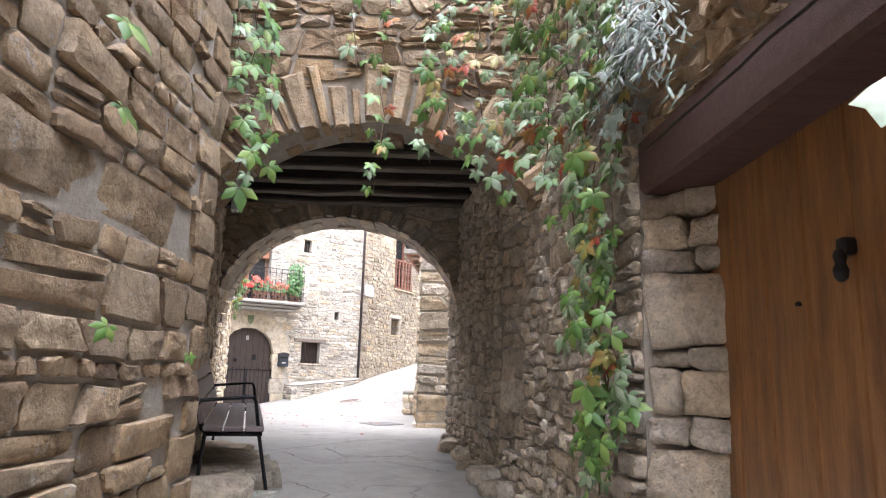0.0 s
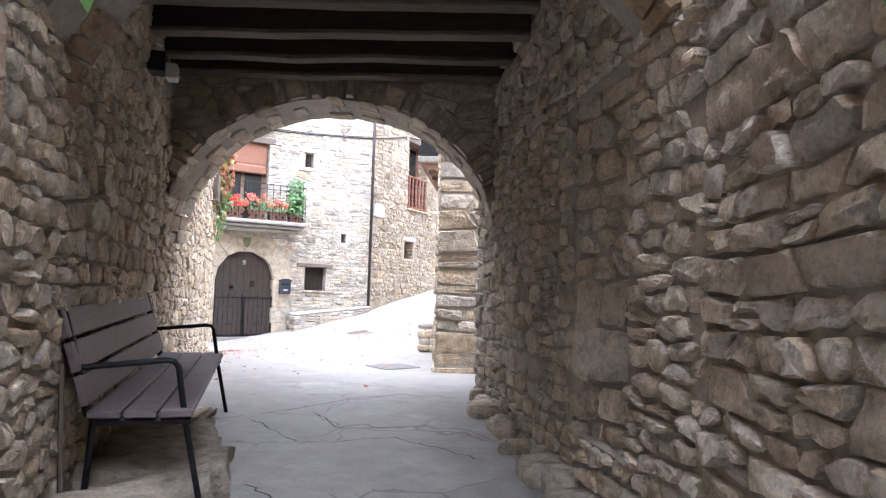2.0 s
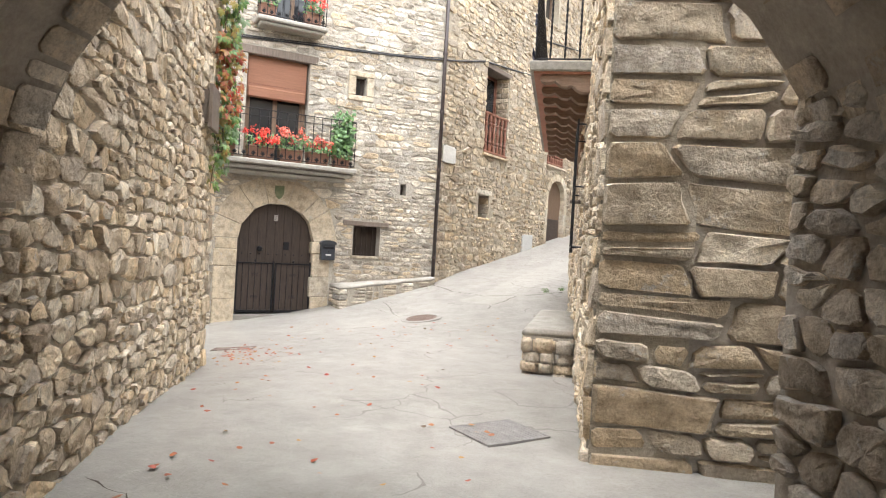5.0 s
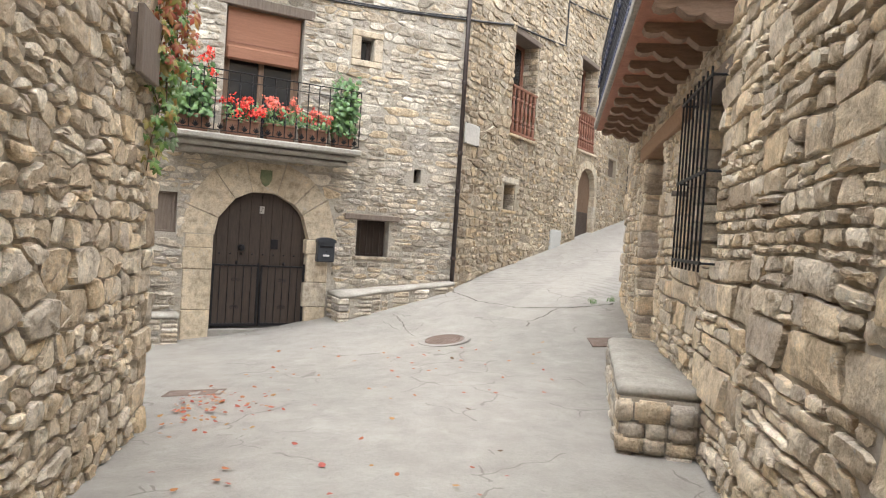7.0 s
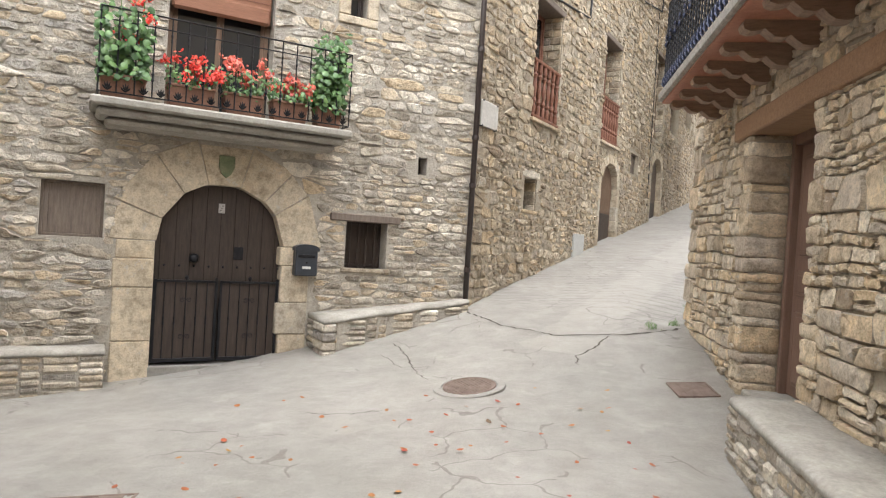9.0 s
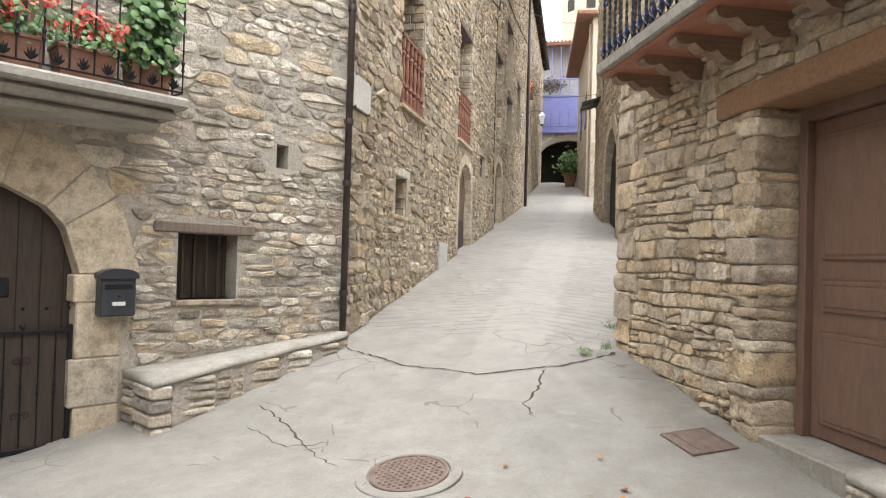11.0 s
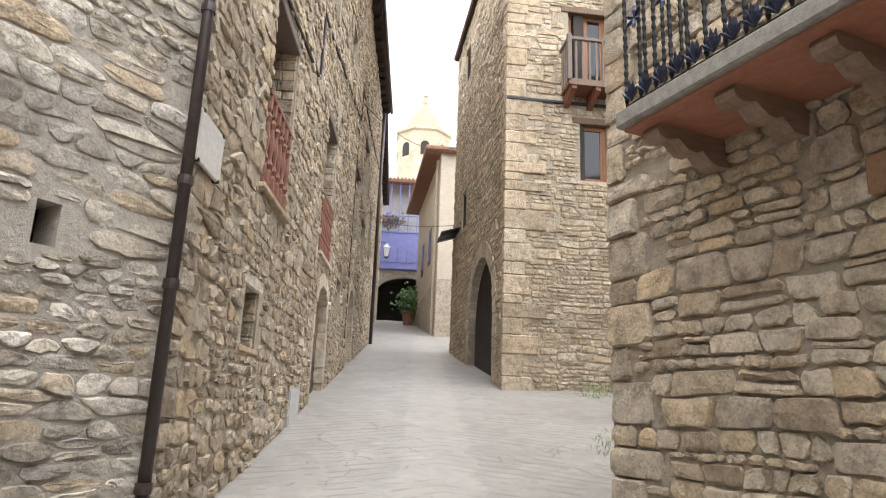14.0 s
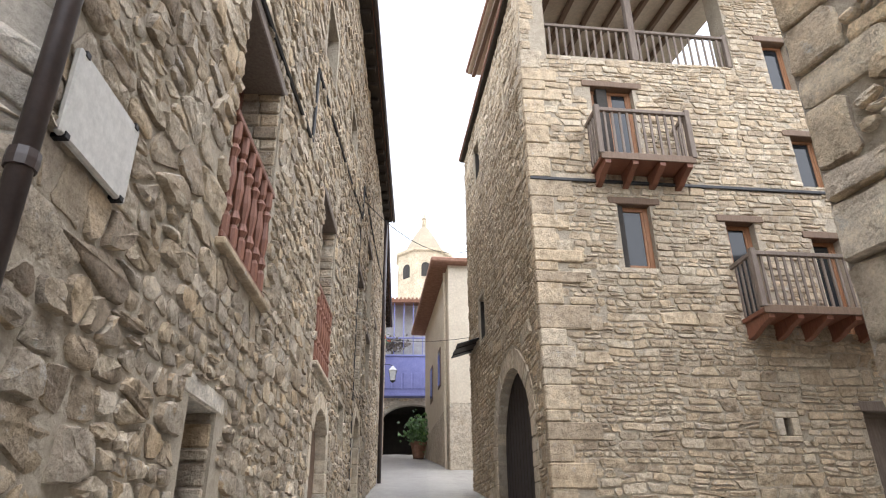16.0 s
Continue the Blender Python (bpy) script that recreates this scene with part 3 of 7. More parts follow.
# ---- ground ----
def sheet():
    xs = np.concatenate([np.arange(-8.0, 8.01, 0.16), np.linspace(9, 40, 24), np.linspace(60, 900, 6)])
    xs = np.concatenate([np.linspace(-900, -60, 6), np.linspace(-40, -9, 12), xs])
    ys = np.concatenate([np.linspace(-900, -40, 6), np.linspace(-30, -2, 12), np.arange(-1.0, 32.01, 0.16), np.linspace(33, 70, 40), np.linspace(90, 900, 6)])
    verts = [(x, y, ground_z(x, y) + 0.012 * noise.noise((x * 0.9, y * 0.9, 0)) + 0.006 * noise.noise((x * 3.1, y * 3.1, 2))) for y in ys for x in xs]
    k = len(xs)
    faces = [(j * k + i, j * k + i + 1, (j + 1) * k + i + 1, (j + 1) * k + i) for j in range(len(ys) - 1) for i in range(k - 1)]
    return mesh_of("ground", verts, faces, CONCRETE)


tagged(new("ground", sheet()), "worn grey beige concrete paving of the lane", "ground", kind="structure")

# ---- walls ----
DOOR = hole(H0 - 3.96, H0 - 2.56, 0.0, 1.58, 0.68, 0.40, 0.50)
BALC_DOOR = hole(H0 - 3.95, H0 - 2.81, 2.98, 4.92, 0, 0, 0.14)
HOUSE_HOLES = [DOOR, BALC_DOOR, hole(H0 - 1.90, H0 - 1.68, 4.47, 4.83, 0, 0.16, 0.1, 0.1), hole(H0 - 0.84, H0 - 0.71, 2.62, 2.85, 0, 0.03, 0.03, 0.03),
               hole(H0 - 1.78, H0 - 1.22, 1.36, 1.95, 0, 0, 0.1, 0.05), hole(H0 - 5.05, H0 - 4.47, 1.58, 2.15), hole(H0 - 3.6, H0 - 2.75, 5.55, 7.4, 0, 0.04, 0.14), hole(H0 - 1.6, H0 - 1.0, 6.6, 7.6)]
wall_house = rubble_wall("wall_house", "grey limestone rubble front of the old house", HOUSE, -0.4, 8.6, HOUSE_HOLES, course=(0.055, 0.12), ratio=(1.4, 3.6), material=GREY, near=(1.5, 6.0), seed=11, flush=0.003, proud=0.018, gap=0.012, rough=1.0, big=0.22, bed=1.3)
LANE_HOLES = [hole(1.87, 3.04, 3.86, 5.85, 0, 0, 0.1, 0.06), hole(1.78, 2.3, 2.36, 2.90, 0, 0.08, 0.1, 0.05), hole(5.85, 7.1, 1.6, 3.2, 0.52, 0.16, 0.2), hole(5.6, 6.8, 4.1, 6.3, 0, 0, 0.1, 0.05),
              hole(8.1, 8.8, 3.7, 4.2, 0, 0.05, 0.06, 0.04), hole(10.3, 11.5, 2.2, 3.95, 0.48, 0.16, 0.2), hole(4.95, 5.85, 8.0, 9.0, 0, 0.1, 0.1), hole(7.9, 8.7, 8.7, 9.4, 0, 0.08, 0.08), hole(10.2, 11.3, 4.9, 7.2, 0, 0, 0.1, 0.05), hole(11.9, 13.2, 6.9, 8.7, 0, 0, 0.1),
              hole(12.2, 13.4, 5.4, 6.6, 0, 0, 0.1), hole(14.5, 15.4, 6.0, 7.6, 0, 0, 0.1)]
wall_lane = rubble_wall("wall_lane", "tan sandstone rubble facades climbing the lane", LANE, 0.2, 11.75, LANE_HOLES, course=(0.08, 0.17), ratio=(1.0, 2.3), mortar=TAN_MORTAR, material=TAN, near=(0.0, 4.5), seed=12, flush=0.004, proud=0.028, gap=0.018, rough=1.0, big=0.15, bed=1.25)
RIGHT_HOLES = [hole(8.25 - 5.95, 8.25 - 4.6, 0.2, 2.88, 0, 0, 0.16), hole(8.25 - 3.1, 8.25 - 2.25, 1.75, 2.95, 0, 0, 0.1)]
UPPER_HOLES = [hole(2.0, 3.0, 7.0, 8.8, 0, 0, 0.1), hole(6.0, 7.0, 6.8, 8.6, 0, 0, 0.1), hole(4.2, 5.2, 4.0, 6.3, 0, 0.1, 0.1), hole(9.5, 10.4, 9.0, 10.6, 0, 0, 0.1)]
wall_upper_lane = rubble_wall("wall_upper_lane", "pale rubble facades of the upper lane", UPPER_LANE, 2.5, 13.6, UPPER_HOLES, course=(0.11, 0.24), ratio=(1.0, 2.4), material=TAN, seed=28, singles=60, proud=0.02, gap=0.02)
wall_right = rubble_wall("wall_right", "brown field stone house wall with a barred window", RIGHT, 0.0, 7.0, RIGHT_HOLES, thick=0.55, course=(0.045, 0.16), ratio=(1.0, 3.2), proud=0.026, gap=0.014, material=OCHRE, mortar=TAN_MORTAR, flush=-0.012, near=(1.0, 8.6), seed=13, quoins=(1, 1), rough=0.9, big=0.2, bed=0)
wall_pier = rubble_wall("wall_pier", "corner pier of large rough stones", PIER, 0.2, 6.2, (), course=(0.09, 0.27), ratio=(1.5, 3.2), proud=0.035, gap=0.026, rough=0.8, flush=-0.025, material=TAN, mortar=DARK_MORTAR, near=(0.0, 1.0), seed=15, singles=90, bed=0)
TL_HOLES = [hole(7 - 3.9, 7 - 1.0, 2.2, 3.75, 1.45, 0.3, 0.4), hole(7 - 5.5, 7 - 4.8, 6.6, 7.7, 0, 0.1, 0.1), hole(7 - 5.5, 7 - 4.7, 11.0, 12.0)]
wall_tower_left = rubble_wall("wall_tower_left", "tan rubble side of the tall corner house", TOWER_L, 1.5, 12.7, TL_HOLES, course=(0.07, 0.16), ratio=(1.2, 3.0), mortar=TAN_MORTAR, rough=1.2, material=PALE_TAN, near=(3, 7), seed=15, proud=0.018, gap=0.016, quoins=(0, 1), singles=200, bed=0)
TR_HOLES = [hole(1.27, 2.1, 8.2, 10.05, 0, 0, 0.12), hole(1.49, 2.08, 6.35, 7.55, 0, 0, 0.12), hole(3.42, 3.95, 5.5, 7.3, 0, 0, 0.12), hole(4.97, 5.5, 5.3, 7.05, 0, 0, 0.12), hole(5.1, 5.65, 8.1, 9.2, 0, 0, 0.12), hole(5.02, 5.55, 10.3, 11.5, 0, 0, 0.12),
            hole(5.05, 6.2, 1.8, 4.05, 0, 0, 0.15), hole(3.68, 3.8, 3.65, 3.92, 0, 0.14, 0.14, 0.1), hole(0.3, 4.3, 10.75, 13.2)]
wall_tower_right = rubble_wall("wall_tower_right", "tan coursed rubble front of the tall corner house", TOWER_R, 1.5, 13.2, TR_HOLES, course=(0.07, 0.16), ratio=(1.2, 3.0), mortar=TAN_MORTAR, rough=1.2, material=PALE_TAN, near=(0, 5), seed=16, proud=0.018, gap=0.016, quoins=(1, 0), bed=0)
wall_passage_left = rubble_wall("wall_passage_left", "rough brown field stone wall of the passage", PASS_L, -0.2, 5.6, (), course=(0.075, 0.15), ratio=(1.0, 2.3), proud=0.026, gap=0.016, material=OCHRE, mortar=TAN_MORTAR, rough=1.0, near=(0.5, 9.0), seed=17, quoins=(0, 1), bed=1.25)
NICHE = hole(2.75, 3.45, 0.62, 2.4)
wall_passage_right = rubble_wall("wall_passage_right", "rough field stone passage wall with a blind recess", PASS_R, -0.2, 4.6, [NICHE], thick=0.6, course=(0.065, 0.14), ratio=(1.1, 2.6), proud=0.028, gap=0.016, material=BROWN, mortar=DARK_MORTAR, near=(0.3, 4.0), seed=18, rough=1.0, bed=1.2)
NICHE_BACK = Face(PASS_R.at(2.72, -0.02, 0).xy, PASS_R.at(3.5, -0.22, 0).xy)
wall_niche = rubble_wall("wall_niche", "shaded rubble back of the blind recess", NICHE_BACK, 0.4, 2.6, (), thick=0.05, course=(0.09, 0.2), ratio=(0.9, 2.0), proud=0.025, gap=0.02, material=BROWN, mortar=DARK_MORTAR, seed=29, singles=80)
wall_entry_right = rubble_wall("wall_entry_right", "loose field stone wall under the creeper", ENTRY_R, -0.3, 4.6, (), course=(0.06, 0.16), ratio=(1.0, 2.4), proud=0.035, rough=1.0, material=BROWN, mortar=DARK_MORTAR, near=(0, 1.6), seed=19, bed=0)
wall_entry_left = rubble_wall("wall_entry_left", "large brown field stone wall", ENTRY_L, -0.4, 7.0, (), course=(0.07, 0.19), ratio=(1.2, 3.2), proud=0.026, rough=0.7, big=0.22, material=UMBER, mortar=DARK_MORTAR, near=(6.5, 9.8), seed=20, quoins=(0, 1), bed=0, gap=0.016)
FAR_HOLE = hole(-0.06, 2.86, -0.5, 1.72, 1.28, 0.0, 0.22)
wall_far_arch = rubble_wall("wall_far_arch", "shaded rubble wall over the far arch", FAR_ARCH, -0.2, 4.6, [FAR_HOLE], thick=0.62, course=(0.09, 0.18), material=BROWN, mortar=DARK_MORTAR, seed=21, singles=120, bed=1.2)
FRONT_HOLE = hole(-0.1, 2.58, -0.5, 1.9, 1.07, 0.0, 0.34)
wall_front_arch = rubble_wall("wall_front_arch", "rubble wall over the near arch with creeper", FRONT_ARCH, -0.3, 7.0, [FRONT_HOLE], thick=0.4, course=(0.07, 0.16), rough=1.6, material=UMBER, mortar=DARK_MORTAR, seed=22, singles=200, bed=0)

# ---- arches, jambs and lintels of the walls ----
ring(HOUSE, DOOR, 0.49, ASHLAR, wall_house, 7, 0.015, 0.28, jitter=0.12, soft=0.25, inset=0.018)
jamb_stones(HOUSE, DOOR["s0"] - 0.38, DOOR["s0"], 0.0, DOOR["z1"], ASHLAR, wall_house, 5, size=(0.3, 0.6))
jamb_stones(HOUSE, DOOR["s1"], DOOR["s1"] + 0.33, 0.0, DOOR["z1"], ASHLAR, wall_house, 6, size=(0.3, 0.6))
for h, k in ((LANE_HOLES[2], 31), (LANE_HOLES[5], 32)):
    ring(LANE, h, 0.2, ASHLAR, wall_lane, 7, 0.02, 0.3, seed=k, soft=0.4, inset=0.04)
    jamb_stones(LANE, h["s0"] - 0.14, h["s0"], h["z0"], h["z1"], ASHLAR, wall_lane, k)
    jamb_stones(LANE, h["s1"], h["s1"] + 0.14, h["z0"], h["z1"], ASHLAR, wall_lane, k + 9)
ring(TOWER_L, TL_HOLES[0], 0.36, ASHLAR, wall_tower_left, 15, 0.02, 0.3, soft=0.4, inset=0.04)
jamb_stones(TOWER_L, TL_HOLES[0]["s0"] - 0.28, TL_HOLES[0]["s0"], 2.2, 3.75, ASHLAR, wall_tower_left, 41)
jamb_stones(TOWER_L, TL_HOLES[0]["s1"], TL_HOLES[0]["s1"] + 0.28, 2.0, 3.75, ASHLAR, wall_tower_left, 42)
ring(FAR_ARCH, FAR_HOLE, 0.20, BROWN, wall_far_arch, 29, 0.05, 0.6, jitter=0.35, rows=3)
ring(FRONT_ARCH, FRONT_HOLE, 0.34, UMBER, wall_front_arch, 33, 0.06, 0.38, jitter=0.6, rows=2)


def small_frame(f, h, wide, parent, lintel_wide=None):
    """Four dressed slabs round a small window."""
    s0, s1, z0, z1 = h["s0"], h["s1"], h["z0"], h["z1"]
    for a, b, c, d in ((s0 - wide, s0, z0, z1), (s1, s1 + wide, z0, z1), (s0 - wide, s1 + wide, z1, z1 + wide * 0.7), (s0 - wide, s1 + wide, z0 - wide * 0.7, z0)):
        part("dressed_stone", block(a + 0.002, b - 0.002, -0.035, 0.3, c + 0.002, d - 0.002, 0.012, f.m()), ASHLAR, parent)


def wood_lintel(f, s0, s1, z0, z1, parent, material=BROWN_WOOD, out=0.03, deep=0.4):
    part("lintel", block(s0, s1, -out, deep, z0 - 0.012, z1, 0.012, f.m()), material, parent, "weathered wooden lintel")


def stone_lintel(f, s0, s1, z0, z1, parent, out=0.03):
    part("lintel", block(s0, s1, -out, 0.35, z0 - 0.01, z1, 0.015, f.m()), GREY, parent)


def sill(f, s0, s1, z, parent, out=0.06):
    part("sill", block(s0 - 0.05, s1 + 0.05, -out, 0.3, z - 0.055, z, 0.01, f.m()), TAN, parent)


def reveal_stones(f, h, material, parent, seed, deep=0.3, size=(0.07, 0.16)):
    """Rough stones lining both cheeks of a deep opening."""
    rng = random.Random(seed)
    for side in (0, 1):
        z = h["z0"]
        while z < h["z1"] - 0.02:
            t = min(rng.uniform(*size), h["z1"] - z)
            y = 0.012
            while y < deep - 0.03:
                w = min(rng.uniform(0.13, 0.34), deep - y)
                k = rng.uniform(0.004, 0.036)
                a, b = (h["s0"] - 0.01, h["s0"] + k) if side == 0 else (h["s1"] - k, h["s1"] + 0.01)
                part("reveal_stone", block(a, b, y + 0.004, y + w - 0.004, z + 0.005, z + t - 0.005, 0.011, f.m()), material, parent)
                y += w
            z += t


for k, h in enumerate((LANE_HOLES[0], LANE_HOLES[1], LANE_HOLES[3], LANE_HOLES[8])):
    reveal_stones(LANE, h, TAN, wall_lane, 200 + k, 0.36 if k != 1 else 0.28)
reveal_stones(RIGHT, RIGHT_HOLES[1], OCHRE, wall_right, 211, 0.24)
small_frame(HOUSE, HOUSE_HOLES[2], 0.15, wall_house)
wood_lintel(HOUSE, H0 - 4.1, H0 - 2.66, 4.92, 5.06, wall_house, GREY_WOOD, 0.02)
wood_lintel(HOUSE, H0 - 2.0, H0 - 1.05, 1.955, 2.04, wall_house, GREY_WOOD, 0.035)
sill(HOUSE, H0 - 1.78, H0 - 1.22, 1.36, wall_house, 0.03)
for h in (LANE_HOLES[0], LANE_HOLES[3]):
    wood_lintel(LANE, h["s0"] - 0.15, h["s1"] + 0.15, h["z1"], h["z1"] + 0.1, wall_lane, GREY_WOOD, 0.015)
    sill(LANE, h["s0"], h["s1"], h["z0"], wall_lane, 0.07)
for h in LANE_HOLES[8:]:
    wood_lintel(LANE, h["s0"] - 0.12, h["s1"] + 0.12, h["z1"], h["z1"] + 0.1, wall_lane, GREY_WOOD, 0.015)
stone_lintel(LANE, 1.66, 2.42, 2.90, 3.02, wall_lane, 0.012)
sill(LANE, 1.78, 2.3, 2.36, wall_lane, 0.03)
wood_lintel(RIGHT, 8.25 - 6.4, 8.25 - 3.3, 2.88, 3.05, wall_right, TAWNY_WOOD, 0.06, 0.5)
wood_lintel(RIGHT, 8.25 - 3.3 + 0.02, 8.25 - 2.1, 2.955, 3.07, wall_right, GREY_WOOD, 0.02)
for h in TR_HOLES[:6]:
    wood_lintel(TOWER_R, h["s0"] - 0.16, h["s1"] + 0.18, h["z1"], h["z1"] + 0.12, wall_tower_right, BROWN_WOOD, 0.03)
small_frame(TOWER_R, TR_HOLES[7], 0.13, wall_tower_right)
wood_lintel(TOWER_R, 4.9, 6.4, 4.05, 4.2, wall_tower_right, GREY_WOOD, 0.02)


# ---- quoins of the tall house, the plain closing walls and roofs ----
def quoins(f, at_end, z0, z1, parent, seed):
    rng, z, i = random.Random(seed), z0, 0
    while z < z1 - 0.1:
        h = min(rng.uniform(0.16, 0.42), z1 - z)
        w = rng.uniform(0.42, 0.8) if i % 2 else rng.uniform(0.28, 0.4)
        a, b = (f.length - w, f.length + 0.045) if at_end else (-0.045, w)
        part("quoin", block(a, b, -0.042 + rng.uniform(-0.01, 0.01), 0.1, z + 0.003, z + h - 0.003, 0.016, f.m()), PALE_TAN, parent)
        z, i = z + h, i + 1


quoins(TOWER_R, False, 1.9, 10.8, wall_tower_right, 51)


def plain_wall(name, label, a, b, z0, z1, material=None, thick=0.3):
    f = Face(a, b)
    tagged(part(name, block(0, f.length, 0, thick, z0, z1, 0.0, f.m()), material or MORTAR), label, "wall", kind="structure")


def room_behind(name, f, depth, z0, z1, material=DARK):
    """Closes a house behind its front with a wall, near-black by default, so that its openings look unlit."""
    tagged(part(name, block(0.05, f.length - 0.05, depth, depth + 0.2, z0, z1, 0.0, f.m()), material), "plain back wall added to make openings look unlit", "wall", kind="structure")


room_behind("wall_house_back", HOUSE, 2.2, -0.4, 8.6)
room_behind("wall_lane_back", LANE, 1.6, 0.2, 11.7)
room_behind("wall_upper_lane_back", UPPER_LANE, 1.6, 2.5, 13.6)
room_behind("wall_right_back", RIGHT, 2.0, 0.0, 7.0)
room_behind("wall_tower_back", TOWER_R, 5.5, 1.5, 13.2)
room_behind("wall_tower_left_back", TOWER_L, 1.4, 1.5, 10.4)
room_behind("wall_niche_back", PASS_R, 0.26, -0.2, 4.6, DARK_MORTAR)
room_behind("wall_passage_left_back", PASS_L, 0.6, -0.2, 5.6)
# Unseen wall behind the start; its height holds back sky light from the south.
plain_wall("wall_entry_back", "plain unseen wall added to close the yard and cut sky light", (0.95, -6.0), (-1.5, -6.0), -0.6, 8.0, DARK_MORTAR)
plain_wall("wall_entry_door_side", "plain wall beside the wooden door", (1.16, 0.45), (1.34, -6.0), -0.6, 2.02, DARK_MORTAR)
# Carried up out of view to 6.4 m to shade the yard.
rubble_wall("wall_entry_upper", "field stone wall above the door beam", Face((0.835, 2.60), (1.33, -6.0)), 2.16, 6.4, (), thick=0.3, course=(0.07, 0.16), rough=1.5, material=UMBER, mortar=DARK_MORTAR, near=(0.0, 2.5), seed=33, singles=80)
# Unseen upper walls, added to shade the yard and the front arch.
for k, (a, b) in enumerate((((-1.44, -6.0), (-1.36, 4.4)), ((-1.4, 4.52), (1.0, 4.52)))):
    plain_wall(f"entry_shade_wall_{k + 1}", "plain unseen wall added above the yard to cut sky light", a, b, 7.0, 9.5, DARK_MORTAR)
plain_wall("wall_side_yard", "plain wall of the side yard", (1.6, 9.8), (1.0, 8.4), 0.0, 4.6, MORTAR)
plain_wall("wall_square_end", "plain wall closing the little square", (-9.5, 12.0), (-7.95, 15.9), -0.6, 6.0, MORTAR)
plain_wall("wall_corner_return", "return of the passage wall at the square", (-4.1, 12.83), (-9.0, 13.6), -0.6, 5.6, MORTAR)
# The return's out-of-view height helps shade the tall house.
plain_wall("wall_right_return", "return of the field stone house", (4.0, 19.0), (0.36, 18.62), 0.4, 7.0, MORTAR)
# Unseen wall, added to darken the foot of the tall house.
plain_wall("side_street_shade_wall", "plain unseen wall added along the side street to shade the tall house", (12.6, 20.6), (4.0, 19.0), 0.4, 8.5, TAN_MORTAR)


def slab(name, label, corners, z, thick, material, category="roof"):
    bm = bmesh.new()
    vs = [bm.verts.new((x, y, z)) for x, y in corners]
    fc = bm.faces.new(vs)
    r = bmesh.ops.extrude_face_region(bm, geom=[fc])["geom"]
    for v in r:
        if isinstance(v, bmesh.types.BMVert):
            v.co.z += thick
    bmesh.ops.recalc_face_normals(bm, faces=bm.faces)
    return tagged(part(name, bm, material), label, category, kind="structure")


slab("ceiling_passage", "near-black boarded ceiling of the passage", [(-3.2, 4.55), (0.9, 4.55), (0.5, 7.75), (-3.2, 7.75)], 3.34, 0.2, OLD_BEAM, "ceiling")
slab("roof_passage", "plain roof over the passage", [(-3.6, 4.5), (1.2, 4.5), (1.2, 8.3), (-3.6, 8.3)], 4.62, 0.2, TILE)
plain_wall("wall_entry_left_upper", "plain upper wall behind the arch", (1.6, 4.9), (0.72, 4.5), 2.0, 7.0, DARK_MORTAR)


def flat_roof(name, f, depth, z, over=0.35):
    pts = [f.at(-0.1, over, 0), f.at(f.length + 0.1, over, 0), f.at(f.length + 0.1, -depth, 0), f.at(-0.1, -depth, 0)]
    return slab(name, "tiled roof of an old stone house", [(p.x, p.y) for p in pts], z, 0.14, TILE)


flat_roof("roof_house", HOUSE, 2.6, 8.62)
flat_roof("roof_right", RIGHT, 2.4, 7.02, 0.3)


# ---- passage ceiling beams ----
for i, (y, z) in enumerate(((4.98, 3.02), (5.5, 3.05), (6.02, 3.08), (6.55, 3.10), (7.08, 3.12), (7.5, 3.12))):
    b = empty("ceiling_beam", pose(-1.1, y, z, 0, 0, -0.8 + 0.5 * (i % 3)), "near-black rough wooden beam across the passage", "beam", "beams of the passage ceiling")
    bm = block(-1.75, 1.45, -0.065, 0.065, 0.03, 0.22, 0.012)
    bmesh.ops.subdivide_edges(bm, edges=[e for e in bm.edges if e.calc_length() > 1], cuts=10)
    for v in bm.verts:
        v.co.z += 0.02 * noise.noise((v.co.x * 1.5, i * 3.0, 0)); v.co.y += 0.012 * noise.noise((v.co.x * 2, i * 5.0, 4))
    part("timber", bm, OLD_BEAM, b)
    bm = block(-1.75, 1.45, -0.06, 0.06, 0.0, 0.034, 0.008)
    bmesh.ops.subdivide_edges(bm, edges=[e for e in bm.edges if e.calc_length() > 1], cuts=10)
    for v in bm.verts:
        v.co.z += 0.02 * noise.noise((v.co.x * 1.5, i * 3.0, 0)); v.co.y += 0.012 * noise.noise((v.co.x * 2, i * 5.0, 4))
    part("pale_edge", bm, BEAM_EDGE, b, "paler underside")


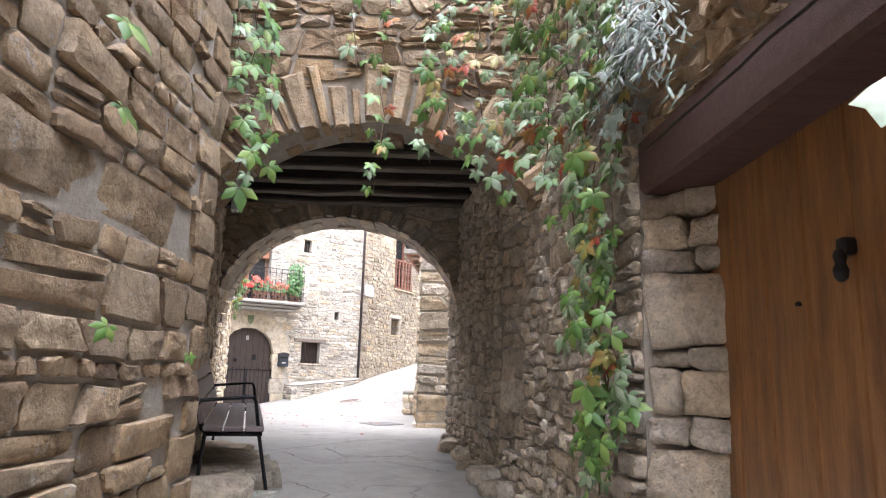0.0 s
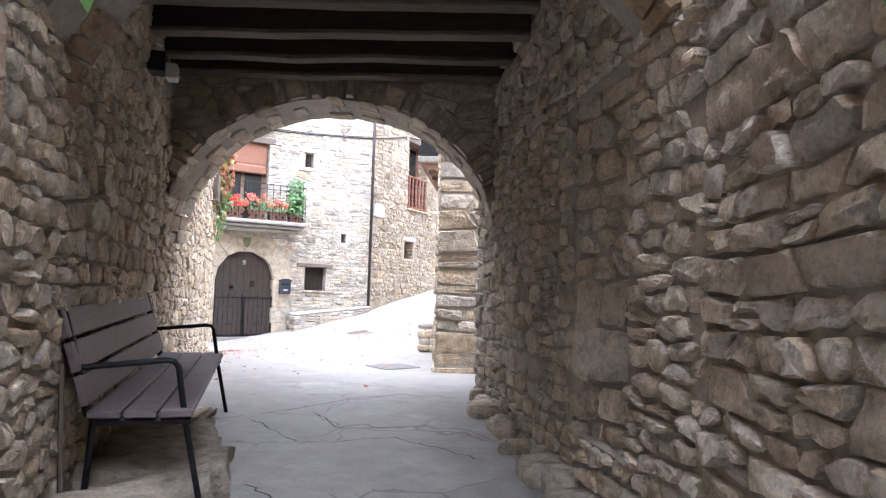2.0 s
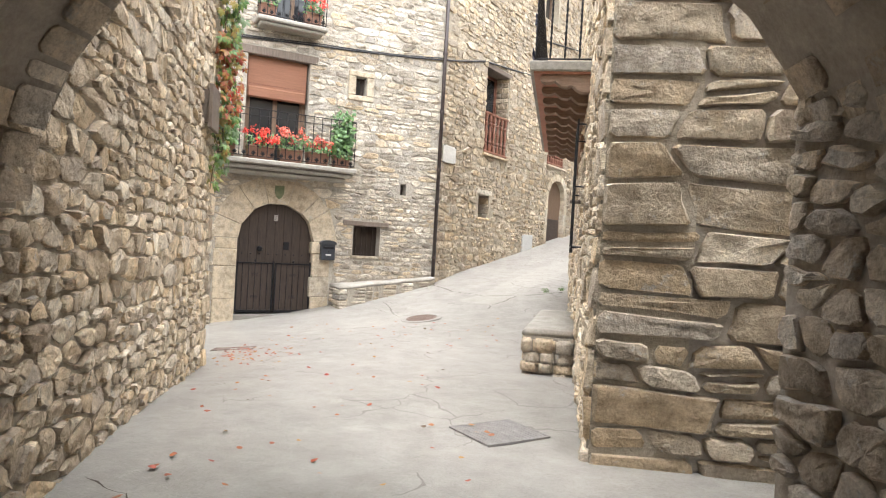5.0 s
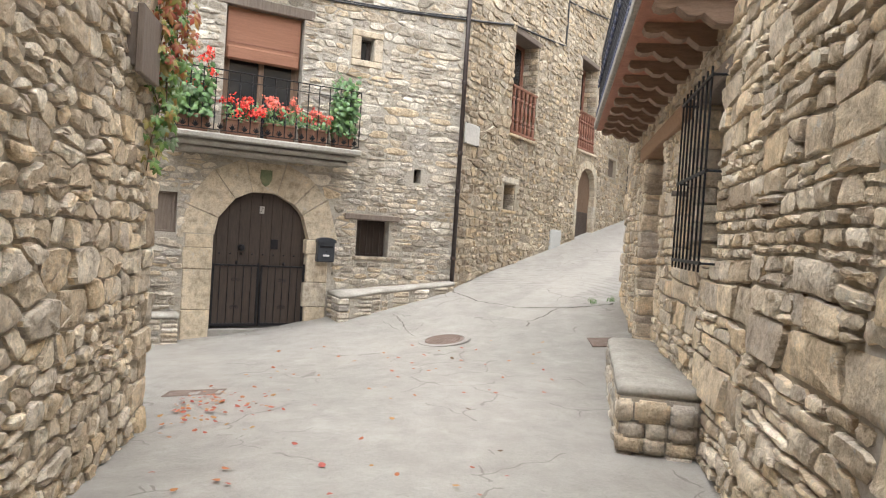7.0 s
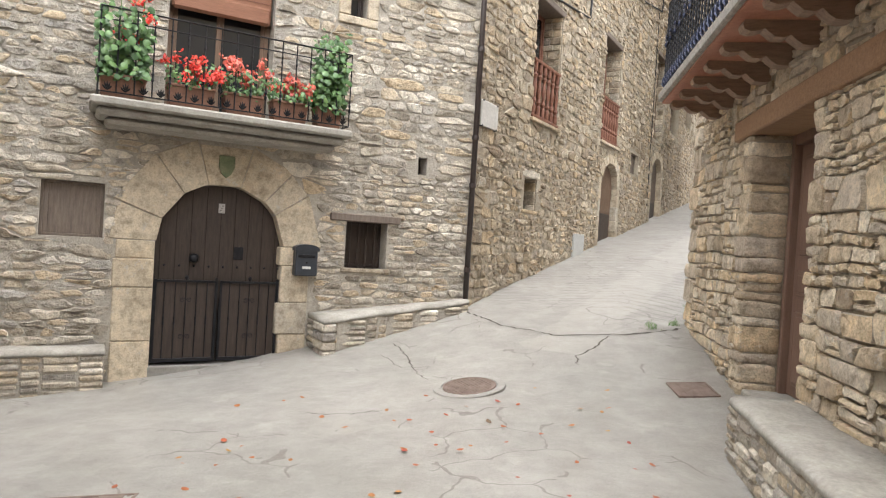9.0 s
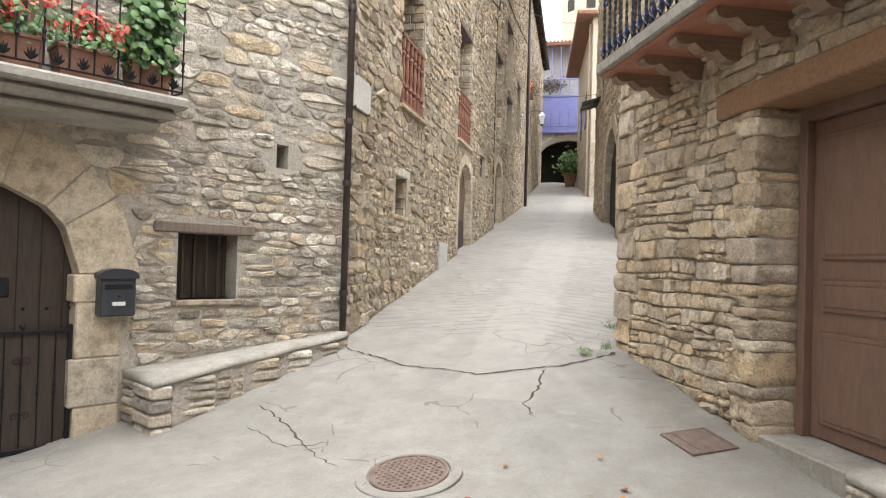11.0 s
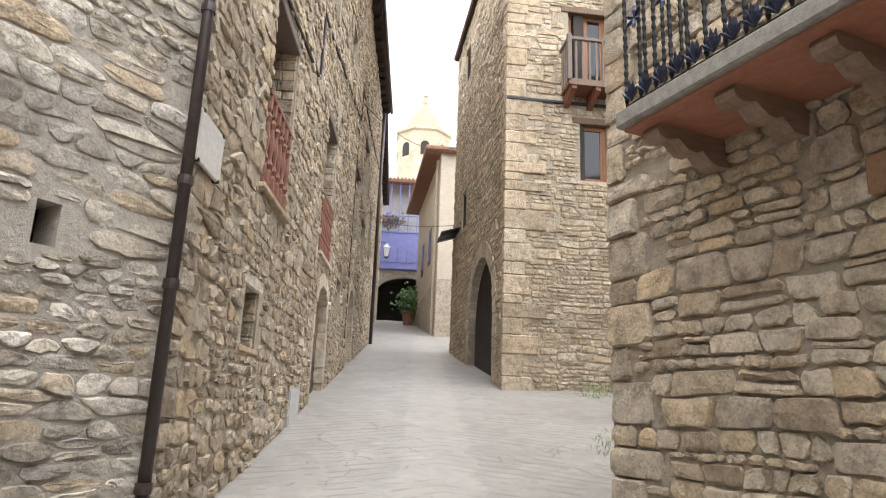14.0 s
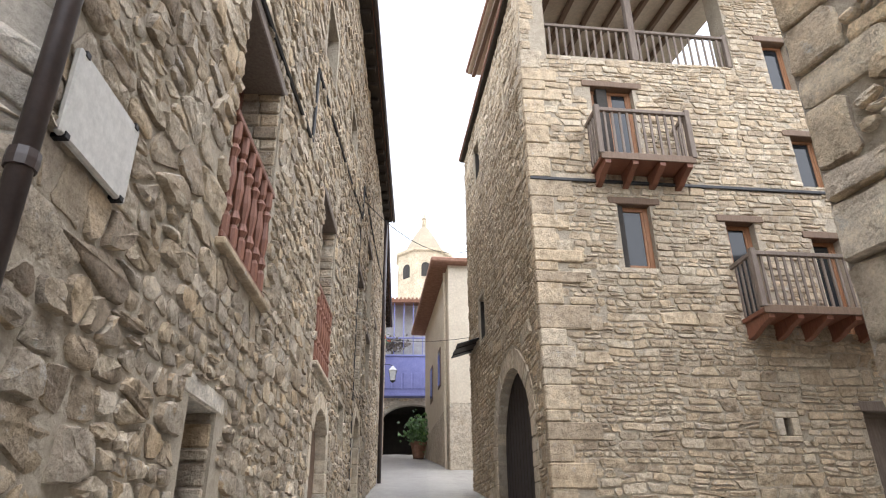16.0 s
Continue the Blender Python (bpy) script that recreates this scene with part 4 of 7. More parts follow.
# ---- bench in the passage ----
def make_bench():
    e = empty("bench", PASS_L.m(1.20, 0.02, 0.31) @ pose(0, 0, 0, 0, -1.6), "metal-framed bench with grey-brown wooden slats", "bench")
    # x along the wall, y into the wall, z up; the seat looks away from the wall
    L = 2.2
    for i in range(3):
        part("seat_slat", block(0.0, L, -0.55 + i * 0.15, -0.55 + i * 0.15 + 0.138, 0.42, 0.455, 0.006), SLATS, e)
    for i in range(3):
        m = Matrix.Translation((0, -0.105 + 0.045 * i, 0.475 + i * 0.147)) @ pose(0, 0, 0, -17)
        part("back_slat", block(0.0, L, -0.018, 0.018, 0.0, 0.135, 0.006, m), SLATS, e)
    for x in (0.06, L - 0.06):
        part("side_frame", tube(bmesh.new(), [(x, 0.02, 0.90), (x, -0.11, 0.43), (x, -0.15, 0.40), (x, -0.54, 0.40)], 0.022, 6), IRON, e, "black steel bracket")
        part("armrest", tube(bmesh.new(), [(x, -0.05, 0.635), (x, -0.42, 0.67), (x, -0.455, 0.665), (x, -0.475, 0.64), (x, -0.515, 0.40), (x, -0.605, -0.035)], 0.014, 8), IRON, e, "black steel armrest running down into a leg")
        part("rear_leg", tube(bmesh.new(), [(x, -0.13, 0.40), (x, -0.10, -0.035)], 0.014, 8), IRON, e)
        part("foot", block(x - 0.03, x + 0.03, -0.66, -0.55, -0.035, -0.023, 0.003), IRON, e)
    part("footing", lathe(bmesh.new(), [(0.085, -0.04), (0.09, 0.0), (0.075, 0.025), (0.02, 0.032)], (0.06, -0.61, -0.04), 12), CAP, e, "round cement footing", True)
    part("prop", tube(bmesh.new(), [(0.02, 0.0, 0.66), (0.02, -0.03, -0.035)], 0.012, 6), GREY_WOOD, e)
    return e


make_bench()


def rough_block(name, label, category, m, sx, sy, sz, material, seed, lump=0.05, cuts=4):
    """A rough natural stone, set into the ground."""
    bm = bmesh.new()
    bmesh.ops.create_cube(bm, size=1)
    bmesh.ops.bevel(bm, geom=bm.edges[:], offset=0.12, segments=2, affect="EDGES")
    bmesh.ops.subdivide_edges(bm, edges=[e for e in bm.edges if e.calc_length() > 0.2], cuts=cuts, use_grid_fill=True)
    for v in bm.verts:
        v.co = Vector((v.co.x * sx, v.co.y * sy, v.co.z * sz))
        d = noise.noise_vector((v.co.x * 3 + seed, v.co.y * 3, v.co.z * 3)) * lump
        v.co += d
    ob = part(name, bm, material, None, "", True)
    ob.matrix_world = m
    return tagged(ob, label, category)


rough_block("footing_stone", "dark stone pad under the bench leg", "stone", pose(-1.31, 5.12, 0.225, 0, 0, 12), 0.25, 0.17, 0.12, DARK_MORTAR, 3, 0.02)
for i, (s, d, w, t, h) in enumerate(((1.75, 0.35, 0.9, 0.75, 0.34), (2.55, 0.3, 0.8, 0.6, 0.22), (3.1, 0.28, 0.6, 0.5, 0.18), (1.2, 0.25, 0.5, 0.5, 0.3))):
    p = PASS_L.at(s, d, 0)
    rough_block("rock_ledge", "low natural rock at the foot of the passage wall", "rock", PASS_L.m(s, d, ground_z(p.x, p.y) - 0.02), w, t, h, BROWN, 7 + i, 0.07)
rr = random.Random(5)
for i in range(16):
    s = rr.uniform(0.2, 4.0)
    rough_block("base_stone", "loose rounded stone at the foot of the wall", "stone", PASS_R.m(s, rr.uniform(0.02, 0.12), PASS_R.ground(s) + 0.02), rr.uniform(0.14, 0.3), rr.uniform(0.14, 0.26), rr.uniform(0.12, 0.24), BROWN, 20 + i, 0.03, 1)


# ---- wall lamp in the passage ----
lampm = PASS_L.m(2.85, 0.0, 2.82)
e = empty("wall_lamp", lampm, "small white floodlight with a dark bracket on stone", "lamp")
part("housing", block(-0.06, 0.06, -0.20, -0.12, -0.05, 0.06, 0.012), plain_mat("white_lamp_shell", (0.6, 0.6, 0.58), (0.7, 0.7, 0.68), 9, 0.4, 0.0), e, "white plastic housing")
part("bracket", block(-0.08, 0.08, -0.12, 0.0, -0.01, 0.13, 0.008), IRON, e, "dark metal box")

# ---- entry: plank door, beam and stone pillar ----
PILLAR = Face((0.81, 2.63), (1.07, 2.40))
pl = empty("door_pillar", pose(0, 0, 0), "door pillar of big rough dressed stones", "pillar")
rng = random.Random(8)
heights = [0.2, 0.16, 0.13, 0.10, 0.29, 0.08, 0.17, 0.12, 0.22, 0.13, 0.3, 0.2, 0.2]
z = -0.1
while z < 1.92:
    h = min(heights.pop(), 1.94 - z)
    cuts = [0, 0.35] if h > 0.25 or rng.random() < 0.25 else [0, rng.uniform(0.13, 0.22), 0.35]
    for a, b in zip(cuts, cuts[1:]):
        bm = block(a + 0.004, b - 0.004, rng.uniform(-0.03, 0.0), 0.34, z + 0.004, z + h - 0.004, 0.014)
        bmesh.ops.subdivide_edges(bm, edges=[q for q in bm.edges if q.calc_length() > 0.08], cuts=5, use_grid_fill=True)
        for v in bm.verts:
            v.co += noise.noise_vector(v.co * 7 + Vector((z * 9, a * 5, 0))) * 0.026 + noise.noise_vector(v.co * 2.6 + Vector((0, a * 3, z))) * 0.02 + noise.noise_vector(v.co * 21 + Vector((z * 3, a, 0))) * 0.007
            v.co = PILLAR.m() @ v.co
        part("pillar_stone", bm, BROWN, pl, "", True)
    z += h

bm = block(-1.2, 2.62, 0, 0.38, 0, 0.235, 0.02)
bmesh.ops.subdivide_edges(bm, edges=[q for q in bm.edges if q.calc_length() > 1], cuts=16)
for v in bm.verts:
    v.co += Vector((0, noise.noise((v.co.x * 1.3, 1, v.co.z)) * 0.02, noise.noise((v.co.x * 1.1, 5, v.co.z)) * 0.02))
bmat = Matrix(((-0.0623, 0.998, 0, 0.9605), (0.998, 0.0623, 0, 0.0), (0, 0, 1, 1.945), (0, 0, 0, 1)))
e = empty("door_beam", bmat, "massive dark red-brown cracked lintel beam over the door", "beam")
part("timber", bm, LINTEL, e)
cr = bmesh.new()
pts = [(0.4 + 0.15 * i, -0.018, 0.145 + 0.03 * noise.noise((i * 0.7, 0, 0))) for i in range(15)]
tube(cr, pts, [0.002] + [0.006] * 13 + [0.002], 5)
part("crack", cr, OLD_BEAM, e, "long dark drying crack")

PLANKS = Face((1.03, 2.54), (1.10, 0.45))
e = empty("door_1", PLANKS.m(0, 0, 0), "honey-brown varnished plank door with iron knocker", "door", kind="structure")
for i in range(9):
    part("plank", block(0.22 * i + 0.002, 0.22 * i + 0.218, 0.0, 0.05, 0.06, 1.95, 0.004), HONEY, e)
k = part("knocker", lathe(bmesh.new(), [(0.007, -0.05), (0.017, -0.04), (0.020, -0.02), (0.013, -0.003), (0.018, 0.014), (0.014, 0.03), (0.004, 0.036)], (0.88, -0.04, 1.51), 10), IRON, e, "black iron door knocker", True)
part("knocker_plate", block(0.862, 0.898, -0.04, 0.0, 1.53, 1.575, 0.006), IRON, k)
for i, (a, zz) in enumerate(((0.06, 0.9), (0.62, 1.43), (0.1, 1.15), (0.35, 0.75), (0.14, 0.55), (0.3, 0.5))):
    part("nail", lathe(bmesh.new(), [(0.010, -0.006), (0.010, 0.004), (0.003, 0.008)], (a, -0.004, zz), 8), IRON, e)


# ---- leaves ----
def leaf_mat(name, a, b, c):
    m, n, l, p = shader(name)
    info, geo = n.new("ShaderNodeObjectInfo"), n.new("ShaderNodeNewGeometry")
    add = n.new("ShaderNodeMath"); add.operation = "ADD"
    l.new(info.outputs["Random"], add.inputs[0]); l.new(geo.outputs["Random Per Island"], add.inputs[1])
    fr = n.new("ShaderNodeMath"); fr.operation = "FRACT"
    l.new(add.outputs[0], fr.inputs[0])
    col = ramp(n, l, fr.outputs[0], [(0.0, a), (0.55, b), (1.0, c)])
    vein = ramp(n, l, noise_node(n, l, 25, 5, 0.6, geo.outputs["Position"]), [(0.3, (0.75, 0.78, 0.7)), (0.7, (1.15, 1.12, 1.1))])
    l.new(mixed(n, l, col, vein, 1.0), p.inputs["Base Color"])
    p.inputs["Roughness"].default_value = 0.5
    p.inputs["Subsurface Weight"].default_value = 0.0
    return m


IVY = leaf_mat("creeper_leaf_green", (0.06, 0.13, 0.025), (0.10, 0.20, 0.04), (0.19, 0.27, 0.06))
IVY_PALE = leaf_mat("creeper_leaf_pale", (0.12, 0.20, 0.08), (0.20, 0.28, 0.16), (0.31, 0.37, 0.27))
IVY_RED = leaf_mat("creeper_leaf_autumn", (0.30, 0.045, 0.03), (0.32, 0.10, 0.03), (0.36, 0.20, 0.05))
IVY_YELLOW = leaf_mat("creeper_leaf_yellow", (0.25, 0.24, 0.05), (0.32, 0.28, 0.08), (0.30, 0.18, 0.05))
SUCC = leaf_mat("grey_green_succulent", (0.15, 0.20, 0.16), (0.23, 0.28, 0.25), (0.33, 0.35, 0.35))
FOLIAGE = leaf_mat("pot_plant_green", (0.03, 0.08, 0.015), (0.06, 0.14, 0.03), (0.11, 0.20, 0.05))
PETAL = leaf_mat("geranium_red", (0.55, 0.015, 0.01), (0.65, 0.03, 0.015), (0.60, 0.10, 0.05))
PETAL_B = leaf_mat("geranium_orange_pink", (0.65, 0.09, 0.04), (0.60, 0.12, 0.10), (0.65, 0.18, 0.10))
STEM = plain_mat("creeper_stem", (0.10, 0.065, 0.04), (0.16, 0.11, 0.07), 9, 0.9, 0.2)


def leaf_points(kind):
    if kind == "lobed":
        out = []
        for ang, r in ((-160, 0.5), (-125, 0.82), (-98, 0.66), (-62, 1.02), (-36, 0.74), (-12, 1.0), (0, 1.25), (12, 1.0), (36, 0.74), (62, 1.02), (98, 0.66), (125, 0.82), (160, 0.5)):
            out.append((r * math.sin(radians(ang)), r * math.cos(radians(ang))))
        return out
    if kind == "long":
        return [(0, 0), (0.10, 0.35), (0.13, 0.8), (0.08, 1.3), (0, 1.6), (-0.08, 1.3), (-0.13, 0.8), (-0.10, 0.35)]
    return [(0, -0.1), (0.45, 0.15), (0.55, 0.6), (0.3, 1.0), (0, 1.2), (-0.3, 1.0), (-0.55, 0.6), (-0.45, 0.15)]


def leaf_shape(kind):
    """A cupped leaf with a raised middle: points, and triangles round its heart."""
    pts = leaf_points(kind)
    v = [(0.0, 0.35, 0.06)] + [(x, y, -0.25 * abs(x) - 0.10 * y * y) for x, y in pts]
    return np.array(v), [(0, 1 + i, 1 + (i + 1) % len(pts)) for i in range(len(pts))]


def palmate():
    """Five pointed leaflets from one stalk, each folded along its middle."""
    V, Fc = [], []
    for ang, k in ((-112, 0.62), (-55, 0.95), (0, 1.15), (55, 0.95), (112, 0.62)):
        c, s = math.cos(radians(ang)), math.sin(radians(ang))
        base = len(V)
        for x, y, z in ((0, 0.06, 0.02), (0.22, 0.40, -0.05), (0.33, 0.70, -0.10), (0.16, 1.04, -0.17), (0, 1.34, -0.28), (-0.16, 1.04, -0.17), (-0.33, 0.70, -0.10), (-0.22, 0.40, -0.05), (0, 0.66, 0.05)):
            V.append(((x * c + y * s) * k, (y * c - x * s) * k, z * k + 0.03))
        Fc += [(base + 8, base + i, base + (i + 1) % 8) for i in range(8)]
    return np.array(V), Fc


LEAVES = {k: leaf_shape(k) for k in ("lobed", "long", "oval")}
LEAVES["palmate"] = palmate()


def spread(items, kind, name, material, parent):
    """Many leaves in one mesh: items are (place, size, outward direction)."""
    v0, f0 = LEAVES[kind]
    V, Fc = [], []
    for i, (p, size, out) in enumerate(items):
        m = leaf_pose(p, size, out)
        V += [tuple(m @ Vector(q)) for q in v0]
        Fc += [tuple(a + i * len(v0) for a in t) for t in f0]
    ob = new(name, mesh_of(name, V, Fc, material))
    ob.parent = parent
    return ob


LR = random.Random(77)


def leaf_pose(p, size, out):
    """Hanging, with its tip down and its face outwards, each at a slant of its own."""
    o = (Vector(out) + Vector((LR.uniform(-0.6, 0.6), LR.uniform(-0.6, 0.6), LR.uniform(-0.1, 0.7)))).normalized()
    tip = Vector((LR.uniform(-0.7, 0.7), LR.uniform(-0.7, 0.7), -1))
    tip = (tip - o * tip.dot(o)).normalized()
    side = tip.cross(o)
    s = size * LR.uniform(0.7, 1.25)
    return Matrix(((side.x * s, tip.x * s, o.x * s, p[0]), (side.y * s, tip.y * s, o.y * s, p[1]), (side.z * s, tip.z * s, o.z * s, p[2]), (0, 0, 0, 1)))


LEAF_MESH = {}


def leaf(p, size, out, material, parent, kind="palmate"):
    key = (kind, material.name)
    if key not in LEAF_MESH:
        LEAF_MESH[key] = mesh_of("leaf", LEAVES[kind][0].tolist(), LEAVES[kind][1], material)
    ob = new("leaf", LEAF_MESH[key])
    ob.parent = parent
    ob.matrix_local = leaf_pose(p, size, out)


def pick(rng):
    r = rng.random()
    return IVY if r < 0.46 else IVY_PALE if r < 0.84 else IVY_RED if r < 0.91 else IVY_YELLOW


def strand(pts, parent, out, rng, step=0.06, size=0.055, wide=0.06, pick=pick, kind="palmate"):
    """One hanging shoot with its leaves."""
    pts = [Vector(p) for p in pts]
    part("shoot", tube(bmesh.new(), pts, 0.004, 5), STEM, parent)
    for a, b in zip(pts, pts[1:]):
        n = max(1, int((b - a).length / step))
        for i in range(n):
            q = a.lerp(b, (i + rng.random()) / n) + Vector((rng.uniform(-wide, wide), rng.uniform(-wide, wide), 0)) + Vector(out) * rng.uniform(0.01, 0.07)
            leaf(q, size * rng.uniform(0.6, 1.1), out, pick(rng), parent, kind)


cre = empty("creeper", pose(0, 0, 0), "green creeper with some red autumn leaves hanging over the arch", "creeper")
rv = random.Random(4)
def hang(x, y, z0, z1, out, wide=0.06, step=0.06, size=0.055, pick=pick, parent=cre):
    n = max(3, int((z0 - z1) / 0.18))
    pts = [(x + rv.uniform(-0.05, 0.05) * (i > 0), y + rv.uniform(-0.03, 0.03), z0 + (z1 - z0) * i / n) for i in range(n + 1)]
    strand(pts, parent, out, rv, step, size, wide, pick)


for x, y, z0, z1, d, w, st, sz in ((0.64, 2.72, 3.4, 0.75, (-0.9, -0.4, 0), 0.065, 0.020, 0.054), (0.70, 2.60, 3.2, 0.95, (-0.8, -0.5, 0), 0.05, 0.028, 0.047), (0.66, 2.92, 3.5, 1.3, (-0.9, -0.4, 0), 0.06, 0.024, 0.048),
                                 (0.66, 2.70, 2.2, 0.8, (-0.9, -0.4, 0), 0.055, 0.024, 0.054), (0.61, 3.15, 3.7, 1.85, (-0.8, -0.5, 0), 0.08, 0.024, 0.05), (0.50, 3.32, 3.6, 2.2, (-0.8, -0.5, 0), 0.08, 0.026, 0.062), (0.44, 3.55, 3.7, 2.35, (-0.7, -0.6, 0), 0.09, 0.026, 0.062), (0.40, 3.85, 3.8, 2.25, (-0.5, -0.8, 0), 0.11, 0.028, 0.058),
                                 (0.22, 4.25, 3.9, 2.5, (-0.3, -0.9, 0), 0.11, 0.032, 0.056), (0.02, 4.36, 4.0, 2.8, (0, -1, 0), 0.09, 0.034, 0.055), (-0.15, 4.36, 4.0, 2.62, (0, -1, 0), 0.06, 0.06, 0.065),
                                 (-0.45, 4.36, 4.0, 2.75, (0, -1, 0), 0.06, 0.06, 0.065), (-0.50, 4.34, 2.85, 2.38, (0, -1, 0), 0.05, 0.06, 0.06), (-0.70, 4.36, 4.0, 3.3, (0, -1, 0), 0.08, 0.08, 0.06)):
    hang(x, y, z0, z1, d, w, st * 1.3, sz * 1.12)
deep = lambda r: IVY if r.random() < 0.85 else IVY_PALE
for x, y, z0, z1 in ((-1.30, 4.05, 3.9, 2.25), (-1.24, 4.2, 3.9, 2.5), (-1.32, 3.85, 3.9, 2.9)):
    hang(x, y, z0, z1, (0.6, -0.8, 0), 0.06, 0.07, 0.085, pick=deep)
for p, s in (((-0.80, 1.62, 2.25), 0.07), ((-0.83, 1.55, 2.06), 0.06), ((-1.18, 2.35, 1.33), 0.045), ((-1.2, 3.2, 1.25), 0.035), ((-0.84, 1.6, 1.85), 0.05)):
    leaf(p, s, (1, -0.3, 0.2), IVY, cre)
for p, s in (((0.455, 0.62, 1.50), 0.05),):
    leaf(p, s, (-0.5, -0.8, 0.4), IVY_PALE, cre, "lobed")

suc = empty("trailing_succulent", pose(0, 0, 0), "grey-green trailing succulent spilling over the wall top", "plant")
items = []
for i in range(700):
    a, b = rv.gauss(0, 0.16), rv.gauss(0, 0.18)
    items.append(((0.74 + a * 0.3, 2.42 + b, 2.56 + rv.gauss(0, 0.11) - abs(b) * 0.3), 0.042, (-0.7, -0.6, 0.5)))
tagged(spread(items, "long", "foliage", SUCC, suc), kind="stuff")
hang(0.72, 2.56, 2.55, 2.15, (-0.8, -0.5, 0), 0.05, 0.03, 0.05, pick=lambda r: SUCC, parent=suc)

# ---- the old house: door, gate, letter box, windows ----
def arch_panel(bm, s0, s1, z0, z1, rise, y0, y1, n=14):
    """A leaf with an arched head, in wall coordinates."""
    c, a = (s0 + s1) / 2, (s1 - s0) / 2
    out = [(s0, z0), (s1, z0)] + [(c + a * math.cos(math.pi * i / n), z1 + rise * math.sin(math.pi * i / n)) for i in range(n + 1)]
    fr = [bm.verts.new((x, y0, z)) for x, z in out]
    bk = [bm.verts.new((x, y1, z)) for x, z in out]
    bm.faces.new(fr); bm.faces.new(bk[::-1])
    for i in range(len(out)):
        bm.faces.new((fr[i], bk[i], bk[(i + 1) % len(out)], fr[(i + 1) % len(out)]))
    bmesh.ops.recalc_face_normals(bm, faces=bm.faces)
    return bm


def turned_bar(bm, x, y, z0, z1, r=0.008, knots=((0.55, 1.9),)):
    h = z1 - z0
    prof = [(r, 0)]
    for k, g in knots:
        prof += [(r, h * k - 0.05), (r * g, h * k - 0.03), (r * 1.1, h * k), (r * g, h * k + 0.03), (r, h * k + 0.05)]
    prof.append((r, h))
    return lathe(bm, prof, (x, y, z0), 6)


def scroll(bm, x, y, z, r, flip=1, turns=1.4, w=0.004):
    pts = [(x + flip * r * (1 - t / 16 * 0.75) * math.cos(t / 16 * turns * math.tau), y, z + r * (1 - t / 16 * 0.75) * math.sin(t / 16 * turns * math.tau)) for t in range(17)]
    return tube(bm, pts, w, 4)


dm = HOUSE.m()
e = empty("door_2", dm, "dark brown arched double door with studs", "door", kind="structure")
s0, s1, mid = DOOR["s0"] + 0.005, DOOR["s1"] - 0.005, (DOOR["s0"] + DOOR["s1"]) / 2
zd = 0.22
part("door_leaf", arch_panel(bmesh.new(), s0, s1, zd, DOOR["z1"], DOOR["rise"] - 0.01, 0.14, 0.2), DOOR_DARK, e)
for i in range(9):
    x = s0 + 0.06 + i * (s1 - s0 - 0.12) / 8
    top = head(DOOR, x, -0.03)
    part("board_seam", block(x - 0.004, x + 0.004, 0.134, 0.141, zd, top, 0.001), OLD_BEAM, e)
    part("stud", lathe(bmesh.new(), [(0.014, 0), (0.014, 0.012), (0.006, 0.02)], (0, 0, 0), 8), IRON, e).matrix_local = Matrix.Translation((x + 0.05, 0.14, 1.31)) @ pose(0, 0, 0, 90)
part("house_number", block(mid - 0.035, mid + 0.035, 0.125, 0.14, 1.93, 2.04, 0.003), plain_mat("enamel_plate", (0.5, 0.48, 0.45), (0.3, 0.27, 0.25), 40, 0.3, 0.0), e, "small enamelled number plate")
for i, (dx, dz) in enumerate(((0.0, 0.02), (0.012, 0.045), (-0.012, -0.01))):
    part("number_stroke", block(mid - 0.012 + dx, mid + 0.008 + dx, 0.120, 0.124, 1.975 + dz - 0.01, 1.975 + dz - 0.002, 0.0005), OLD_BEAM, e)
part("door_knocker", lathe(bmesh.new(), [(0.012, -0.05), (0.05, -0.03), (0.055, 0.02), (0.03, 0.05)], (mid - 0.28, 0.10, 1.40), 10), IRON, e, "black iron knocker", True)
part("spy_grille", block(mid + 0.16, mid + 0.27, 0.125, 0.14, 1.40, 1.55, 0.004), IRON, e)
part("threshold", block(s0 - 0.05, s1 + 0.05, -0.02, 0.3, 0.0, 0.205, 0.01), CONCRETE, e, "worn cement step")

g = empty("iron_gate", dm, "low black wrought-iron gate with two leaves before the door", "gate")
for a, b in ((s0 + 0.01, mid - 0.012), (mid + 0.012, s1 - 0.01)):
    lf = part("gate_leaf", block(a, b, 0.03, 0.055, 1.13, 1.155, 0.003), IRON, g)
    part("bottom_rail", block(a, b, 0.03, 0.055, 0.24, 0.28, 0.003), IRON, lf)
    part("stile", block(a, a + 0.028, 0.03, 0.055, 0.24, 1.16, 0.003), IRON, lf)
    part("stile", block(b - 0.03, b, 0.03, 0.055, 0.24, 1.19, 0.003), IRON, lf)
    for i in range(5):
        x = a + (b - a) * (i + 1) / 6
        part("bar", turned_bar(bmesh.new(), x, 0.042, 0.27, 1.13, 0.006, ((0.5, 2.0),)), IRON, lf)
    part("sheet", block(a + 0.03, b - 0.03, 0.058, 0.062, 0.27, 1.12, 0.001), DOOR_DARK, lf, "dark sheet behind the bars")
    c = (a + b) / 2
    for z in (0.52, 0.93):
        bm = bmesh.new()
        scroll(bm, c - 0.035, 0.036, z, 0.03, 1); scroll(bm, c + 0.035, 0.036, z, 0.03, -1)
        part("scroll", bm, IRON, lf)
    part("finial", lathe(bmesh.new(), [(0.008, 0), (0.02, 0.02), (0.022, 0.035), (0.008, 0.055)], (c, 0.042, 1.155), 8), IRON, lf)
part("hinge_post", block(s0 - 0.005, s0 + 0.012, 0.025, 0.06, 0.22, 1.2, 0.002), IRON, g)

